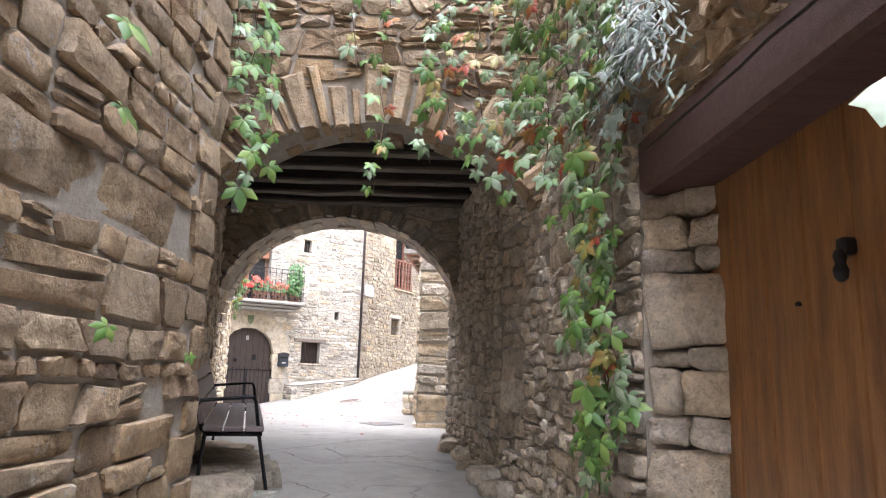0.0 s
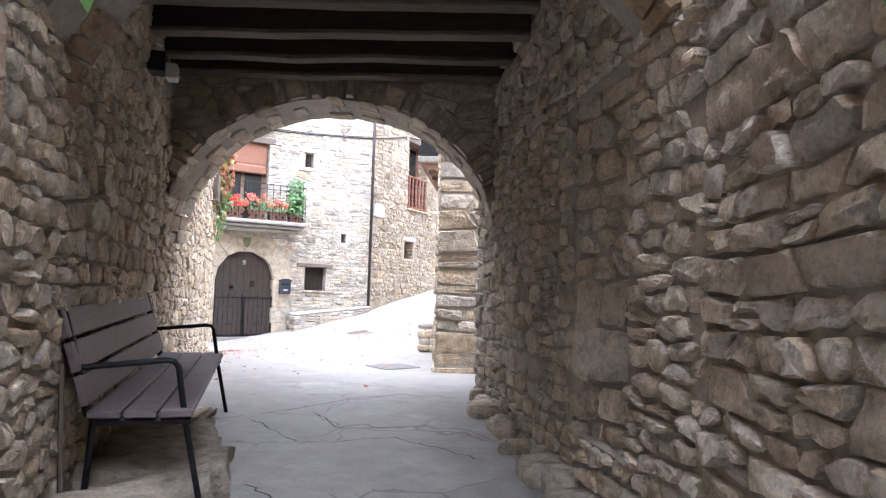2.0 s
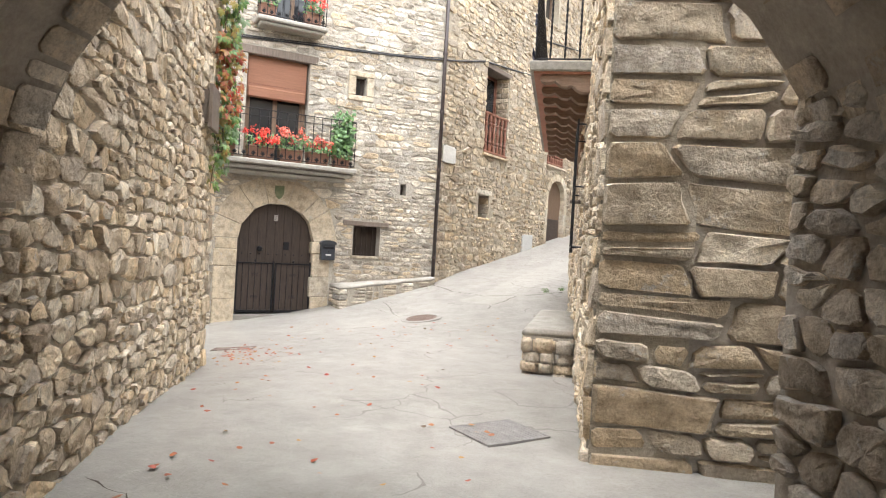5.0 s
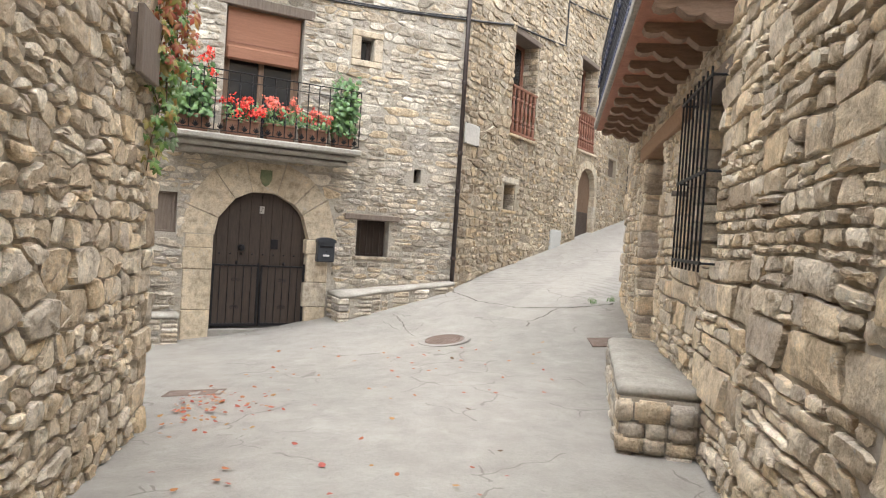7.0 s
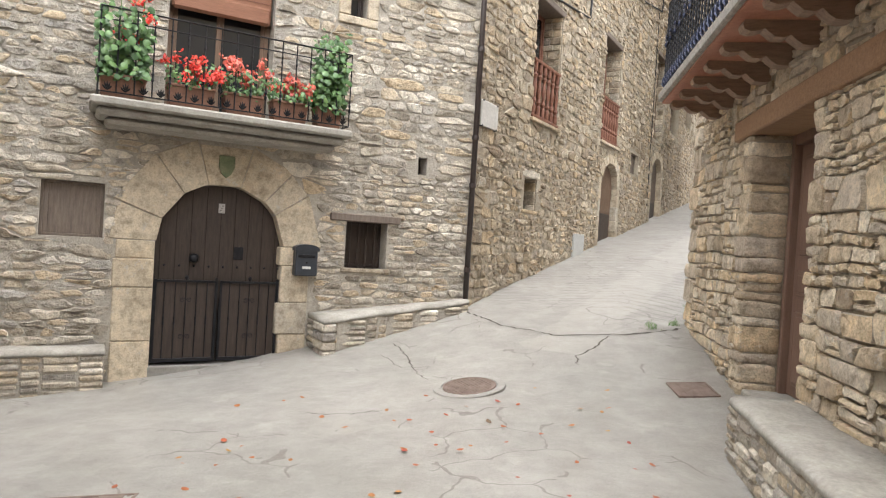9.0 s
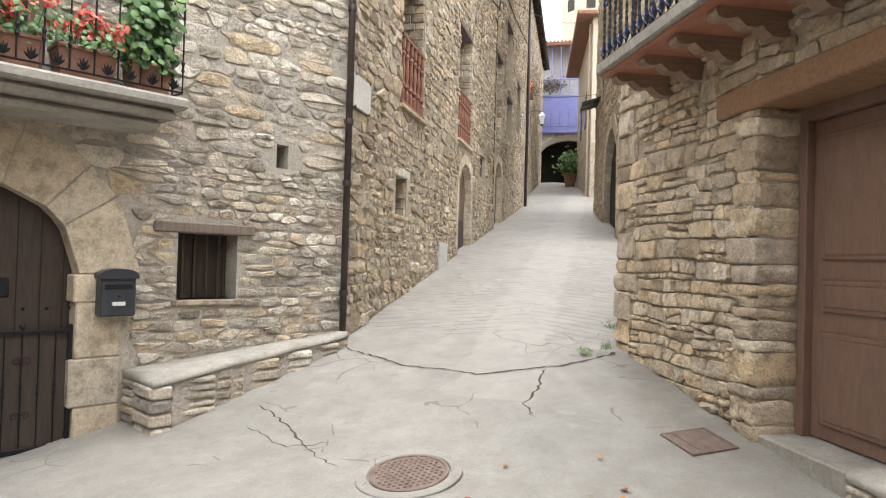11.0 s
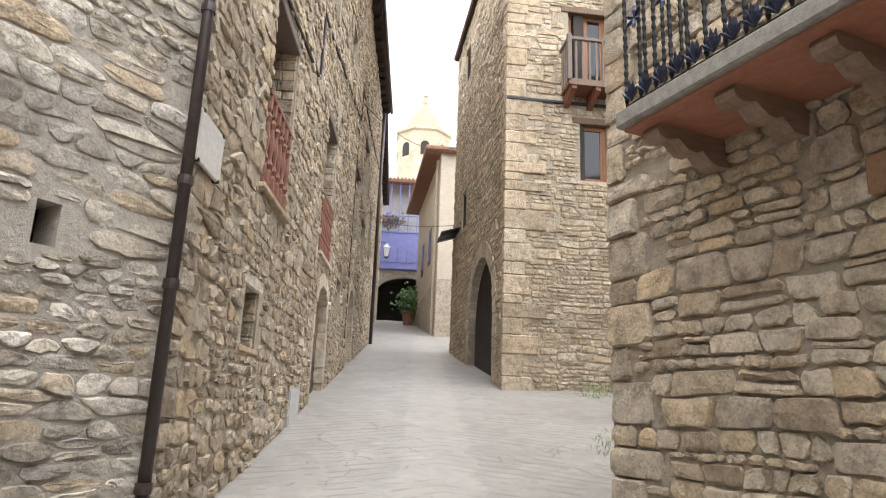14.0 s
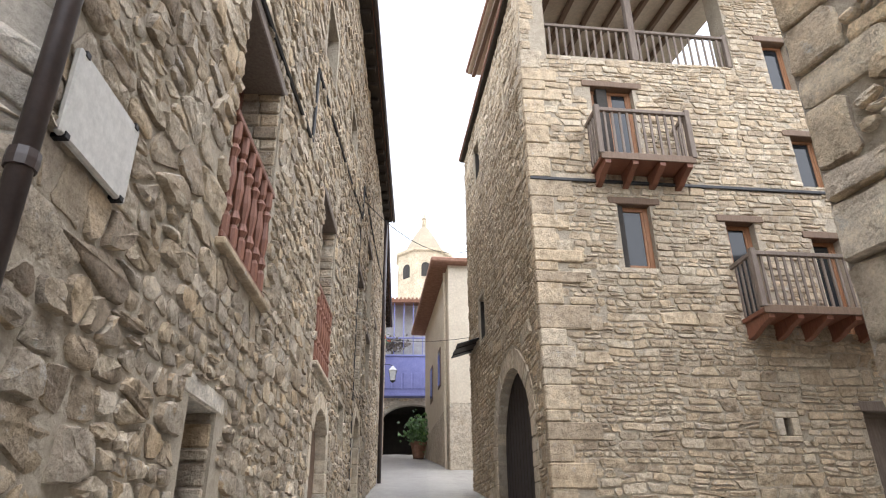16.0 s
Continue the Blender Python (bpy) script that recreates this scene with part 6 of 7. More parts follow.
def lantern(m, label):
    e = empty("street_lantern", m, label, "street lamp", "wall lanterns")
    WH = plain_mat("frosted_lantern_glass", (0.62, 0.63, 0.63), (0.7, 0.71, 0.71), 4, 0.3, 0.0)
    part("arm", tube(bmesh.new(), [(0, 0, 0.30), (0, -0.25, 0.42), (0, -0.5, 0.40), (0, -0.62, 0.36)], 0.012, 6), IRON, e)
    part("wall_plate", block(-0.04, 0.04, -0.012, 0.0, 0.1, 0.5, 0.003), IRON, e)
    c = -0.62
    for k in range(4):
        a = radians(45 + 90 * k)
        t, b = 0.2, 0.11
        part("rib", tube(bmesh.new(), [(b * math.cos(a), c + b * math.sin(a), -0.2), (t * math.cos(a), c + t * math.sin(a), 0.16)], 0.007, 5), IRON, e)
    bm = bmesh.new()
    lathe(bm, [(0.10, -0.2), (0.19, 0.155)], (0, c, 0), 4)
    bmesh.ops.rotate(bm, verts=bm.verts, cent=(0, c, 0), matrix=Matrix.Rotation(radians(45), 3, "Z"))
    part("glass", bm, WH, e, "milky glass body")
    bm = bmesh.new()
    lathe(bm, [(0.215, 0.16), (0.20, 0.18), (0.09, 0.29), (0.08, 0.31), (0.03, 0.36)], (0, c, 0), 4)
    bmesh.ops.rotate(bm, verts=bm.verts, cent=(0, c, 0), matrix=Matrix.Rotation(radians(45), 3, "Z"))
    part("cap", bm, plain_mat("pale_zinc", (0.4, 0.41, 0.42), (0.5, 0.51, 0.52), 8, 0.5, 0.0), e, "pale metal roof")
    part("base", lathe(bmesh.new(), [(0.03, -0.27), (0.05, -0.24), (0.105, -0.21), (0.11, -0.2)], (0, c, 0), 8), IRON, e)


lantern(PASS_L.m(8.3, 0.0, 4.15), "black framed lantern with milky glass on the wall")
lantern(UPPER_LANE.m(5.0, 0.0, 8.0), "black framed lantern with milky glass on the wall")
planter(UPPER_LANE.m(3.6, 0.22, 8.6), 0.5, FOLIAGE, "box of red flowers at an upper lane window", 31, 5, 0.4, PETAL_B, group="")
planter(UPPER_LANE.m(1.2, 0.2, 6.6), 0.3, FOLIAGE, "small pot plant fixed to the facade", 32, 0, 0.4, group="")

# ---- the field stone house: door, grille, seat, balcony ----
DS0, DS1 = RIGHT_HOLES[0]["s0"], RIGHT_HOLES[0]["s1"]
e = empty("door_5", RIGHT.m(), "brown painted panelled wooden door", "door", kind="structure")
zb = 0.66
for a, b in ((DS0 + 0.005, DS0 + 0.075), (DS1 - 0.075, DS1 - 0.005)):
    part("door_frame", block(a, b, 0.30, 0.42, zb, 2.87, 0.006), DOOR_BROWN, e)
part("door_frame", block(DS0 + 0.075, DS1 - 0.075, 0.30, 0.42, 2.78, 2.87, 0.006), DOOR_BROWN, e)
w = DS1 - DS0 - 0.15
for i in range(1):
    a = DS0 + 0.075 + i * w
    lf = part("door_leaf", block(a + 0.003, a + w - 0.003, 0.36, 0.40, zb + 0.01, 2.775, 0.004), DOOR_BROWN, e)
    for z0, z1 in ((zb + 0.10, zb + 0.72), (zb + 0.84, zb + 1.06), (zb + 1.18, 2.68)):
        part("moulding", block(a + 0.09, a + w - 0.09, 0.345, 0.365, z0, z1, 0.014), DOOR_BROWN, lf)
        part("panel", block(a + 0.125, a + w - 0.125, 0.338, 0.35, z0 + 0.035, z1 - 0.035, 0.01), DOOR_BROWN, lf)
part("door_handle", lathe(bmesh.new(), [(0.02, 0), (0.012, 0.03), (0.026, 0.05), (0.018, 0.07)], (0, 0, 0), 10), IRON, e).matrix_local = Matrix.Translation((DS1 - 0.13, 0.36, zb + 1.0)) @ pose(0, 0, 0, 90)
part("threshold", block(DS0 - 0.0, DS1 + 0.0, 0.02, 0.5, 0.3, zb, 0.012), CAP, e, "worn concrete step")
jr = random.Random(12)
for side, a, b in ((0, DS0 - 0.34, DS0 + 0.012), (1, DS1 - 0.012, DS1 + 0.26)):
    z = 0.35
    while z < 2.86:
        h = min(jr.uniform(0.07, 0.24), 2.88 - z)
        w2 = jr.uniform(0.0, 0.14)
        bm = block(a + (w2 if side == 0 else 0), b - (w2 if side else 0), -0.028 + jr.uniform(-0.012, 0.012), 0.30, z + 0.006, z + h - 0.006, 0.012)
        bmesh.ops.subdivide_edges(bm, edges=[q for q in bm.edges if q.calc_length() > 0.09], cuts=3, use_grid_fill=True)
        for v in bm.verts:
            v.co += noise.noise_vector(v.co * 6 + Vector((z * 9, side * 5, 0))) * 0.018 + noise.noise_vector(v.co * 19 + Vector((z * 5, side, 0))) * 0.007
            v.co = RIGHT.m() @ v.co
        part("jamb_stone", bm, OCHRE, wall_right, "", True)
        z += h

G0, G1 = RIGHT_HOLES[1]["s0"], RIGHT_HOLES[1]["s1"]
window("window_40", RIGHT, RIGHT_HOLES[1], "dark wooden window deep behind an iron grille", DOOR_DARK, 0.25, 2, 0, True, 0.05)
e = empty("window_grille", RIGHT.m(), "black iron bar grille standing off the window", "grille")
for i in range(8):
    x = G0 - 0.06 + (G1 - G0 + 0.12) * i / 7
    part("bar", tube(bmesh.new(), [(x, -0.11, 1.66), (x, -0.11, 3.0)], 0.0085, 6), IRON, e)
for z in (1.72, 2.32, 2.94):
    part("cross_bar", block(G0 - 0.10, G1 + 0.10, -0.118, -0.102, z - 0.012, z + 0.012, 0.002), IRON, e)
    for x in (G0 - 0.09, G1 + 0.09):
        part("anchor", tube(bmesh.new(), [(x, -0.11, z), (x, 0.02, z)], 0.009, 6), IRON, e)
pp = [RIGHT.at(5.0, d, 2.25) for d in (-0.02, 0.14)]
pipe("pipe_stub", pp, 0.022, "short rusty pipe sticking out of the wall", GREY_WOOD)

stone_bench("stone_bench", RIGHT, 8.25 - 4.6, 8.25 - 2.25, 0.46, 0.56, lambda s: 0.86, 9, "low rubble bench with a broad pale cement top")
er = random.Random(61)
z = 0.36
while z < 0.80:
    h, y = er.uniform(0.08, 0.15), 0.03
    while y < 0.50:
        w = min(er.uniform(0.12, 0.30), 0.56 - y)
        rough_block("end_stone", "rough rubble stone at the end of the seat", "stone", RIGHT.m(8.25 - 2.27 + er.uniform(-0.02, 0.02), y + w / 2, z), 0.14, w - 0.01, h, BROWN, int(z * 100 + y * 37), 0.022, 2)
        y += w
    z += h

R0, R1, RD = 0.86, 6.2, -0.62
e = empty("balcony", RIGHT.m(0, 0, 3.44), "long concrete balcony on carved corbels with black iron railing", "balcony")
part("slab", block(R0, R1, RD, 0.1, 0.0, 0.10, 0.012), plain_mat("grey_speckled_concrete", (0.20, 0.185, 0.165), (0.36, 0.335, 0.29), 16, 0.9, 0.5), e, "dark lichen-speckled concrete slab")
part("soffit", block(R0 + 0.03, R1 - 0.03, RD + 0.04, 0.02, -0.02, 0.0, 0.002), plain_mat("red_brown_soffit", (0.28, 0.105, 0.06), (0.38, 0.17, 0.105), 3, 0.7, 0.15), e, "red-brown boarded underside")
BLUE_IRON = plain_mat("blue_black_cast_leaf", (0.02, 0.024, 0.045), (0.06, 0.07, 0.12), 20, 0.35, 0.15, metal=0.7)
iron_railing(e, R0 + 0.05, R1 - 0.05, RD + 0.05, 0.12, 1.05, knots=((0.08, 1.6), (0.2, 1.7), (0.32, 1.6), (0.44, 1.7), (0.56, 1.6), (0.68, 1.7), (0.8, 1.6), (0.92, 1.7)), gap=0.115, leaf_size=1.35, leaf_mat_=BLUE_IRON, r=0.0085)
for i in range(22):
    x = R0 + 0.16 + i * 0.23
    bm = bmesh.new()
    for k in range(6):
        a = radians(60 * k)
        c = Vector((x, RD + 0.03, 0.62)); tip = c + Vector((math.sin(a) * 0.07, -0.015, math.cos(a) * 0.07))
        tube(bm, [c, c.lerp(tip, 0.6), tip], [0.008, 0.014, 0.002], 4)
    part("leaf_rosette", bm, BLUE_IRON, e)
for i in range(11):
    x = R0 + 0.16 + i * 0.505
    bm = bmesh.new()
    prof = [(0.0, -0.02), (RD + 0.12, -0.02), (RD + 0.105, -0.05), (RD + 0.12, -0.085), (RD + 0.16, -0.10), (RD + 0.21, -0.095), (RD + 0.25, -0.08), (RD + 0.28, -0.105), (RD + 0.32, -0.135), (RD + 0.38, -0.14), (RD + 0.42, -0.12), (RD + 0.45, -0.15), (RD + 0.50, -0.185), (RD + 0.56, -0.19), (0.0, -0.18)]
    a = [bm.verts.new((x - 0.06, y, z)) for y, z in prof]; b = [bm.verts.new((x + 0.06, y, z)) for y, z in prof]
    bm.faces.new(a); bm.faces.new(b[::-1])
    for k in range(len(prof)):
        bm.faces.new((a[k], b[k], b[(k + 1) % len(prof)], a[(k + 1) % len(prof)]))
    bmesh.ops.recalc_face_normals(bm, faces=bm.faces)
    part("corbel", bm, CORBEL_WOOD, e, "carved wooden corbel")

# ---- tall corner house: balconies, windows, gallery ----
def wood_balcony(f, s0, s1, z, depth, label, brackets=4):
    e = empty("balcony", f.m(0, 0, z), label, "balcony", "wooden balconies of the tall house")
    part("floor", block(s0, s1, -depth, 0.0, 0.0, 0.07, 0.006), RED_WOOD, e)
    part("edge_board", block(s0 - 0.02, s1 + 0.02, -depth - 0.03, -depth, -0.03, 0.10, 0.006), BROWN_WOOD, e)
    for i in range(brackets):
        x = s0 + 0.1 + (s1 - s0 - 0.2) * i / (brackets - 1)
        bm = bmesh.new()
        prof = [(0.02, -0.002), (-depth, -0.002), (-depth, -0.10), (-depth * 0.6, -0.16), (-depth * 0.3, -0.24), (0.02, -0.28)]
        a = [bm.verts.new((x - 0.05, y, q)) for y, q in prof]; b = [bm.verts.new((x + 0.05, y, q)) for y, q in prof]
        bm.faces.new(a); bm.faces.new(b[::-1])
        for k in range(len(prof)):
            bm.faces.new((a[k], b[k], b[(k + 1) % len(prof)], a[(k + 1) % len(prof)]))
        bmesh.ops.recalc_face_normals(bm, faces=bm.faces)
        part("bracket", bm, RED_WOOD, e)
    rail_set(e, s0, s1, -depth, 0.07, 1.0)
    for x in (s0, s1):
        part("side_rail", block(x - 0.03, x + 0.03, -depth + 0.04, -0.01, 0.95, 1.02, 0.006), GREY_WOOD, e)
        for k in range(1, 5):
            part("slat", block(x - 0.015, x + 0.015, -depth + depth * k / 5 - 0.02, -depth + depth * k / 5 + 0.02, 0.07, 0.95, 0.004), GREY_WOOD, e)
    return e


def rail_set(e, s0, s1, y, z0, z1, gap=0.13):
    part("top_rail", block(s0 - 0.04, s1 + 0.04, y - 0.04, y + 0.04, z1 - 0.06, z1 + 0.01, 0.008), GREY_WOOD, e)
    for x in (s0, s1):
        part("corner_post", block(x - 0.045, x + 0.045, y - 0.045, y + 0.045, z0, z1 + 0.06, 0.008), GREY_WOOD, e)
    n = int((s1 - s0) / gap)
    for i in range(1, n):
        x = s0 + (s1 - s0) * i / n
        part("slat", block(x - 0.022, x + 0.022, y - 0.015, y + 0.015, z0, z1 - 0.06, 0.005), GREY_WOOD, e)


wood_balcony(TOWER_R, 1.10, 2.75, 8.12, 0.55, "small weathered wooden balcony on brackets")
wood_balcony(TOWER_R, 3.35, 7.4, 5.42, 0.65, "long dark weathered wooden balcony on brackets", 9)
window("window_50", TOWER_R, TR_HOLES[0], "glazed balcony door with orange-brown wooden frame", ORANGE_WOOD, 0.14, 2, 0, True, 0.07)
window("window_51", TOWER_R, TR_HOLES[1], "single window with orange-brown wooden frame", ORANGE_WOOD, 0.12, 1, 0, True, 0.09)
window("window_52", TOWER_R, TR_HOLES[2], "glazed balcony door with brown wooden frame", ORANGE_WOOD, 0.16, 1, 0, True, 0.08)
window("window_53", TOWER_R, TR_HOLES[3], "glazed balcony door with brown wooden frame", ORANGE_WOOD, 0.16, 1, 0, True, 0.08)
window("window_54", TOWER_R, TR_HOLES[4], "narrow dark window under a wooden lintel", ORANGE_WOOD, 0.16, 1, 0, True, 0.06)
window("window_55", TOWER_R, TR_HOLES[5], "narrow dark window under a wooden lintel", ORANGE_WOOD, 0.16, 1, 0, True, 0.06)
window("window_56", TOWER_R, TR_HOLES[6], "dark wooden ground floor shutter", GREY_WOOD, 0.2, 2, 0, False, 0.08)
window("window_57", TOWER_L, TL_HOLES[1], "brown framed window in the tower side", BROWN_WOOD, 0.16, 1, 0, True, 0.06)
window("window_58", TOWER_L, TL_HOLES[2], "brown framed high window", BROWN_WOOD, 0.16, 1, 0, True, 0.06)
h = TL_HOLES[0]
e = empty("door_6", TOWER_L.m(), "very large dark arched gateway door", "door", kind="structure")
part("door_leaf", arch_panel(bmesh.new(), h["s0"] + 0.01, h["s1"] - 0.01, h["z0"], h["z1"], h["rise"] - 0.01, 0.17, 0.23), GATE_DARK, e)
for i in range(1, 12):
    x = h["s0"] + (h["s1"] - h["s0"]) * i / 12
    part("board_seam", block(x - 0.006, x + 0.006, 0.163, 0.172, h["z0"], head(h, x, -0.04), 0.001), OLD_BEAM, e)
g = empty("roof_gallery", TOWER_R.m(0, 0, 0), "open wooden roof gallery with railing and rafters", "gallery")
rail_set(g, 0.3, 4.25, 0.06, 10.78, 11.55, 0.15)
for x in (0.32, 2.3):
    part("post", block(x - 0.07, x + 0.07, 0.02, 0.16, 10.78, 13.1, 0.01), GREY_WOOD, g)
for i in range(9):
    x = -0.1 + i * 0.55
    part("rafter", block(x - 0.05, x + 0.05, -0.6, 4.6, 0, 0.14, 0.008, Matrix.Translation((0, 0, 13.1)) @ pose(0, 0, 0, 9)), BROWN_WOOD, g)
part("boarding", block(-0.25, 5.0, -0.6, 4.7, 0.14, 0.17, 0.003, Matrix.Translation((0, 0, 13.1)) @ pose(0, 0, 0, 9)), PLASTER, g, "pale boarding between the rafters")
part("tiles", block(-0.3, 5.05, -0.65, 4.7, 0.17, 0.26, 0.02, Matrix.Translation((0, 0, 13.1)) @ pose(0, 0, 0, 9)), TILE, g)
part("floor", block(0.0, 4.4, 0.2, 4.6, 10.5, 10.6, 0.0), GREY_WOOD, g)
part("back_wall", block(0.2, 5.0, 4.0, 4.1, 10.6, 13.7, 0.0), PLASTER, g, "cream plaster rear wall")
e = empty("eaves", TOWER_L.m(0, 0, 12.7), "dark wooden eaves on the tower side", "roof", kind="structure")
part("boarding", block(-0.1, 7.0, -0.12, 0.4, 0.0, 0.05, 0.004), OLD_BEAM, e)
part("tile_edge", block(-0.15, 7.02, -0.16, 0.4, 0.05, 0.13, 0.02), TILE, e)
part("string_course", block(-0.02, 8.5, -0.05, 0.0, 7.93, 7.99, 0.008, TOWER_R.m()), CABLE, wall_tower_right, "thin ledge with a cable")
e = empty("slate_canopy", TOWER_L.m(7 - 6.3, 0, 6.75), "small slate canopy on iron brackets", "canopy")
for i in range(4):
    part("slate", block(-0.45 + 0.3 * i, -0.16 + 0.3 * i, -0.55, 0.02, 0.02 * (i % 2), 0.03 + 0.02 * (i % 2), 0.004, pose(0, 0, 0, 18)), IRON, e)

# ---- far end of the lane: cream house, blue house, church ----
EL = Face((9.45, 38.4), (12.6, 37.2))
e = empty("cream_house", EL.m(0, 0, 4.0), "cream plastered house with a tiled roof overhang", "house")
part("wall", block(0, 3.3, 0, 9.0, 0.0, 8.4, 0.01), PLASTER, e)
part("stone_base", block(-0.02, 3.3, -0.04, 9.02, 0.0, 3.0, 0.02), TAN, e, "rubble lower wall")
rf = part("roof", block(-0.7, 3.6, -0.35, 9.5, 8.4, 8.62, 0.05), TILE, e)
part("chimney", block(1.6, 2.0, 2.0, 2.4, 8.6, 9.6, 0.02), TILE, rf)
for y in (2.5, 5.5):
    wn_ = part("window", block(-0.03, 0.02, y, y + 0.9, 4.2, 5.8, 0.004), BROWN_WOOD, e)
    part("pane", block(-0.04, -0.03, y + 0.1, y + 0.8, 4.3, 5.7, 0.0), GLASS, wn_)
part("downpipe", tube(bmesh.new(), [(-0.08, 0.6, 0.2), (-0.08, 0.6, 8.3)], 0.05, 8), PLASTER, e)
BF = Face((11.6, 51.85), (17.2, 49.25))
bz = 6.75
blue = rubble_wall("wall_blue_house", "grey wall of the house across the lane end", BF, 6.0, 10.0, [hole(0.6, 4.4, 6.0, 8.3, 1.25, 0.1, 0.2)], course=(0.12, 0.24), material=GREY, seed=24, singles=60)
room_behind("wall_blue_back", BF, 4.0, 6.0, 16.0)
slab("ceiling_blue_passage", "dark boarded ceiling of the archway", [tuple(BF.at(s, d, 0).xy) for s, d in ((0, -0.5), (5.8, -0.5), (5.8, -4.0), (0, -4.0))], 9.75, 0.2, OLD_BEAM, "ceiling")
for s in (0.1, 5.0):
    plain_wall("wall_blue_passage", "side wall of the dark archway", BF.at(s, -0.5, 0).xy, BF.at(s, -4.0, 0).xy, 6.0, 9.75, DARK_MORTAR, 0.2)
e = empty("blue_gallery", BF.m(0, 0, 0), "blue painted timber gallery above a dark archway", "gallery")
part("front", block(0.2, 5.4, -0.5, 0.1, 10.0, 12.2, 0.01), BLUE, e)
for i in range(9):
    part("panel", block(0.3 + i * 0.55, 0.75 + i * 0.55, -0.53, -0.5, 10.3, 11.2, 0.01), BLUE, e)
part("ledge", block(0.15, 5.4, -0.58, 0.1, 9.9, 10.02, 0.01), BLUE, e)
part("rail", block(0.2, 5.4, -0.55, -0.45, 12.15, 12.25, 0.01), BLUE, e)
part("rail", block(0.2, 5.4, -0.52, -0.46, 13.2, 13.27, 0.01), BLUE, e)
for i in range(10):
    part("post", block(0.25 + i * 0.55, 0.31 + i * 0.55, -0.52, -0.46, 12.2, 15.4, 0.005), BLUE, e)
part("upper_wall", block(0.0, 5.6, 0.6, 0.9, 10.0, 15.6, 0.0), plain_mat("grey_plaster", (0.28, 0.27, 0.27), (0.36, 0.35, 0.35), 2, 0.9, 0.1), e, "grey plaster wall behind the gallery")
part("dark_plants", block(0.9, 1.9, -0.40, -0.2, 12.25, 12.3, 0.01), GREY_WOOD, e)
tagged(spread([((1.45 + rv.gauss(0, 0.35), -0.45 + rv.gauss(0, 0.08), 12.9 + rv.gauss(0, 0.22)), 0.12, (0, -1, 0.3)) for i in range(260)], "oval", "foliage", DOOR_DARK, e), kind="stuff")
rf = part("roof", block(-0.2, 5.8, -0.8, 5.0, 0, 0.2, 0.03, Matrix.Translation((0, 0, 15.5)) @ pose(0, 0, 0, 14)), TILE, e)
for i in range(26):
    part("ridge_tile", tube(bmesh.new(), [Matrix.Translation((0, 0, 15.5)) @ pose(0, 0, 0, 14) @ Vector((-0.1 + i * 0.23, y, 0.22)) for y in (-0.85, 2.5)], 0.075, 6), TILE, rf)
CHURCH = stone_mat("pale_church_stone", [(0.0, (0.52, 0.44, 0.32)), (0.5, (0.60, 0.52, 0.38)), (1.0, (0.55, 0.47, 0.35))], bump=0.2)
cx, cy = 24.65, 71.2
e = empty("church_tower", pose(cx, cy, 0), "pale octagonal church tower with a pointed stone roof", "church tower")
part("drum", lathe(bmesh.new(), [(2.75, 3), (2.75, 28.2), (2.95, 28.35), (2.95, 28.6), (2.5, 28.75), (2.3, 28.8)], (0, 0, 0), 8), CHURCH, e)
part("roof", lathe(bmesh.new(), [(2.15, 28.75), (1.95, 29.2), (1.1, 30.8), (0.4, 31.9), (0.2, 32.1)], (0, 0, 0), 8), plain_mat("weathered_stone_roof", (0.27, 0.225, 0.16), (0.36, 0.305, 0.22), 0.8, 0.9, 0.3), e, "pointed tan stone roof")
part("finial", lathe(bmesh.new(), [(0.2, 32.05), (0.28, 32.3), (0.2, 32.9), (0.3, 33.0), (0.12, 33.15), (0.08, 33.6)], (0, 0, 0), 8), CHURCH, e)
# Flat near-black panels on the solid drum, the openings' shade put into colour.
for k in range(8):
    a = radians(22.5 + 45 * k)
    part("bell_shade_panel", arch_panel(bmesh.new(), -0.42, 0.42, 25.7, 26.7, 0.42, -0.03, 0.2), DARK, e, "near-black arched panel standing for a shaded opening").matrix_local = pose(2.545 * math.cos(a), 2.545 * math.sin(a), 0, 0, 0, math.degrees(a) + 90)

e = empty("potted_plant", pose(12.0, 46.2, ground_z(12.0, 46.2)), "tall leafy green shrub in a dark terracotta pot", "potted plant")
part("pot", lathe(bmesh.new(), [(0.25, 0.0), (0.36, 0.6), (0.42, 0.62), (0.42, 0.72), (0.34, 0.72), (0.30, 0.6)], (0, 0, 0), 14), TILE, e, "dark terracotta pot")
tagged(spread([((rv.gauss(0, 0.33), rv.gauss(0, 0.33), 1.3 + rv.gauss(0, 0.38)), 0.13, (rv.gauss(0, 1), -1, 0.5)) for i in range(420)], "oval", "foliage", FOLIAGE, e), kind="stuff")

# ---- small things on the paving ----
RUST = plain_mat("rusty_cast_iron", (0.15, 0.105, 0.085), (0.25, 0.19, 0.16), 12, 0.7, 0.4, metal=0.3)


def on_ground(x, y, rz=0.0, lift=0.004):
    """A pose that lies on the slope of the paving."""
    gx, gy = (ground_z(x + 0.2, y) - ground_z(x - 0.2, y)) / 0.4, (ground_z(x, y + 0.2) - ground_z(x, y - 0.2)) / 0.4
    nz = Vector((-gx, -gy, 1)).normalized()
    q = Vector((0, 0, 1)).rotation_difference(nz).to_matrix().to_4x4()
    return Matrix.Translation((x, y, ground_z(x, y) + lift)) @ q @ Matrix.Rotation(radians(rz), 4, "Z")


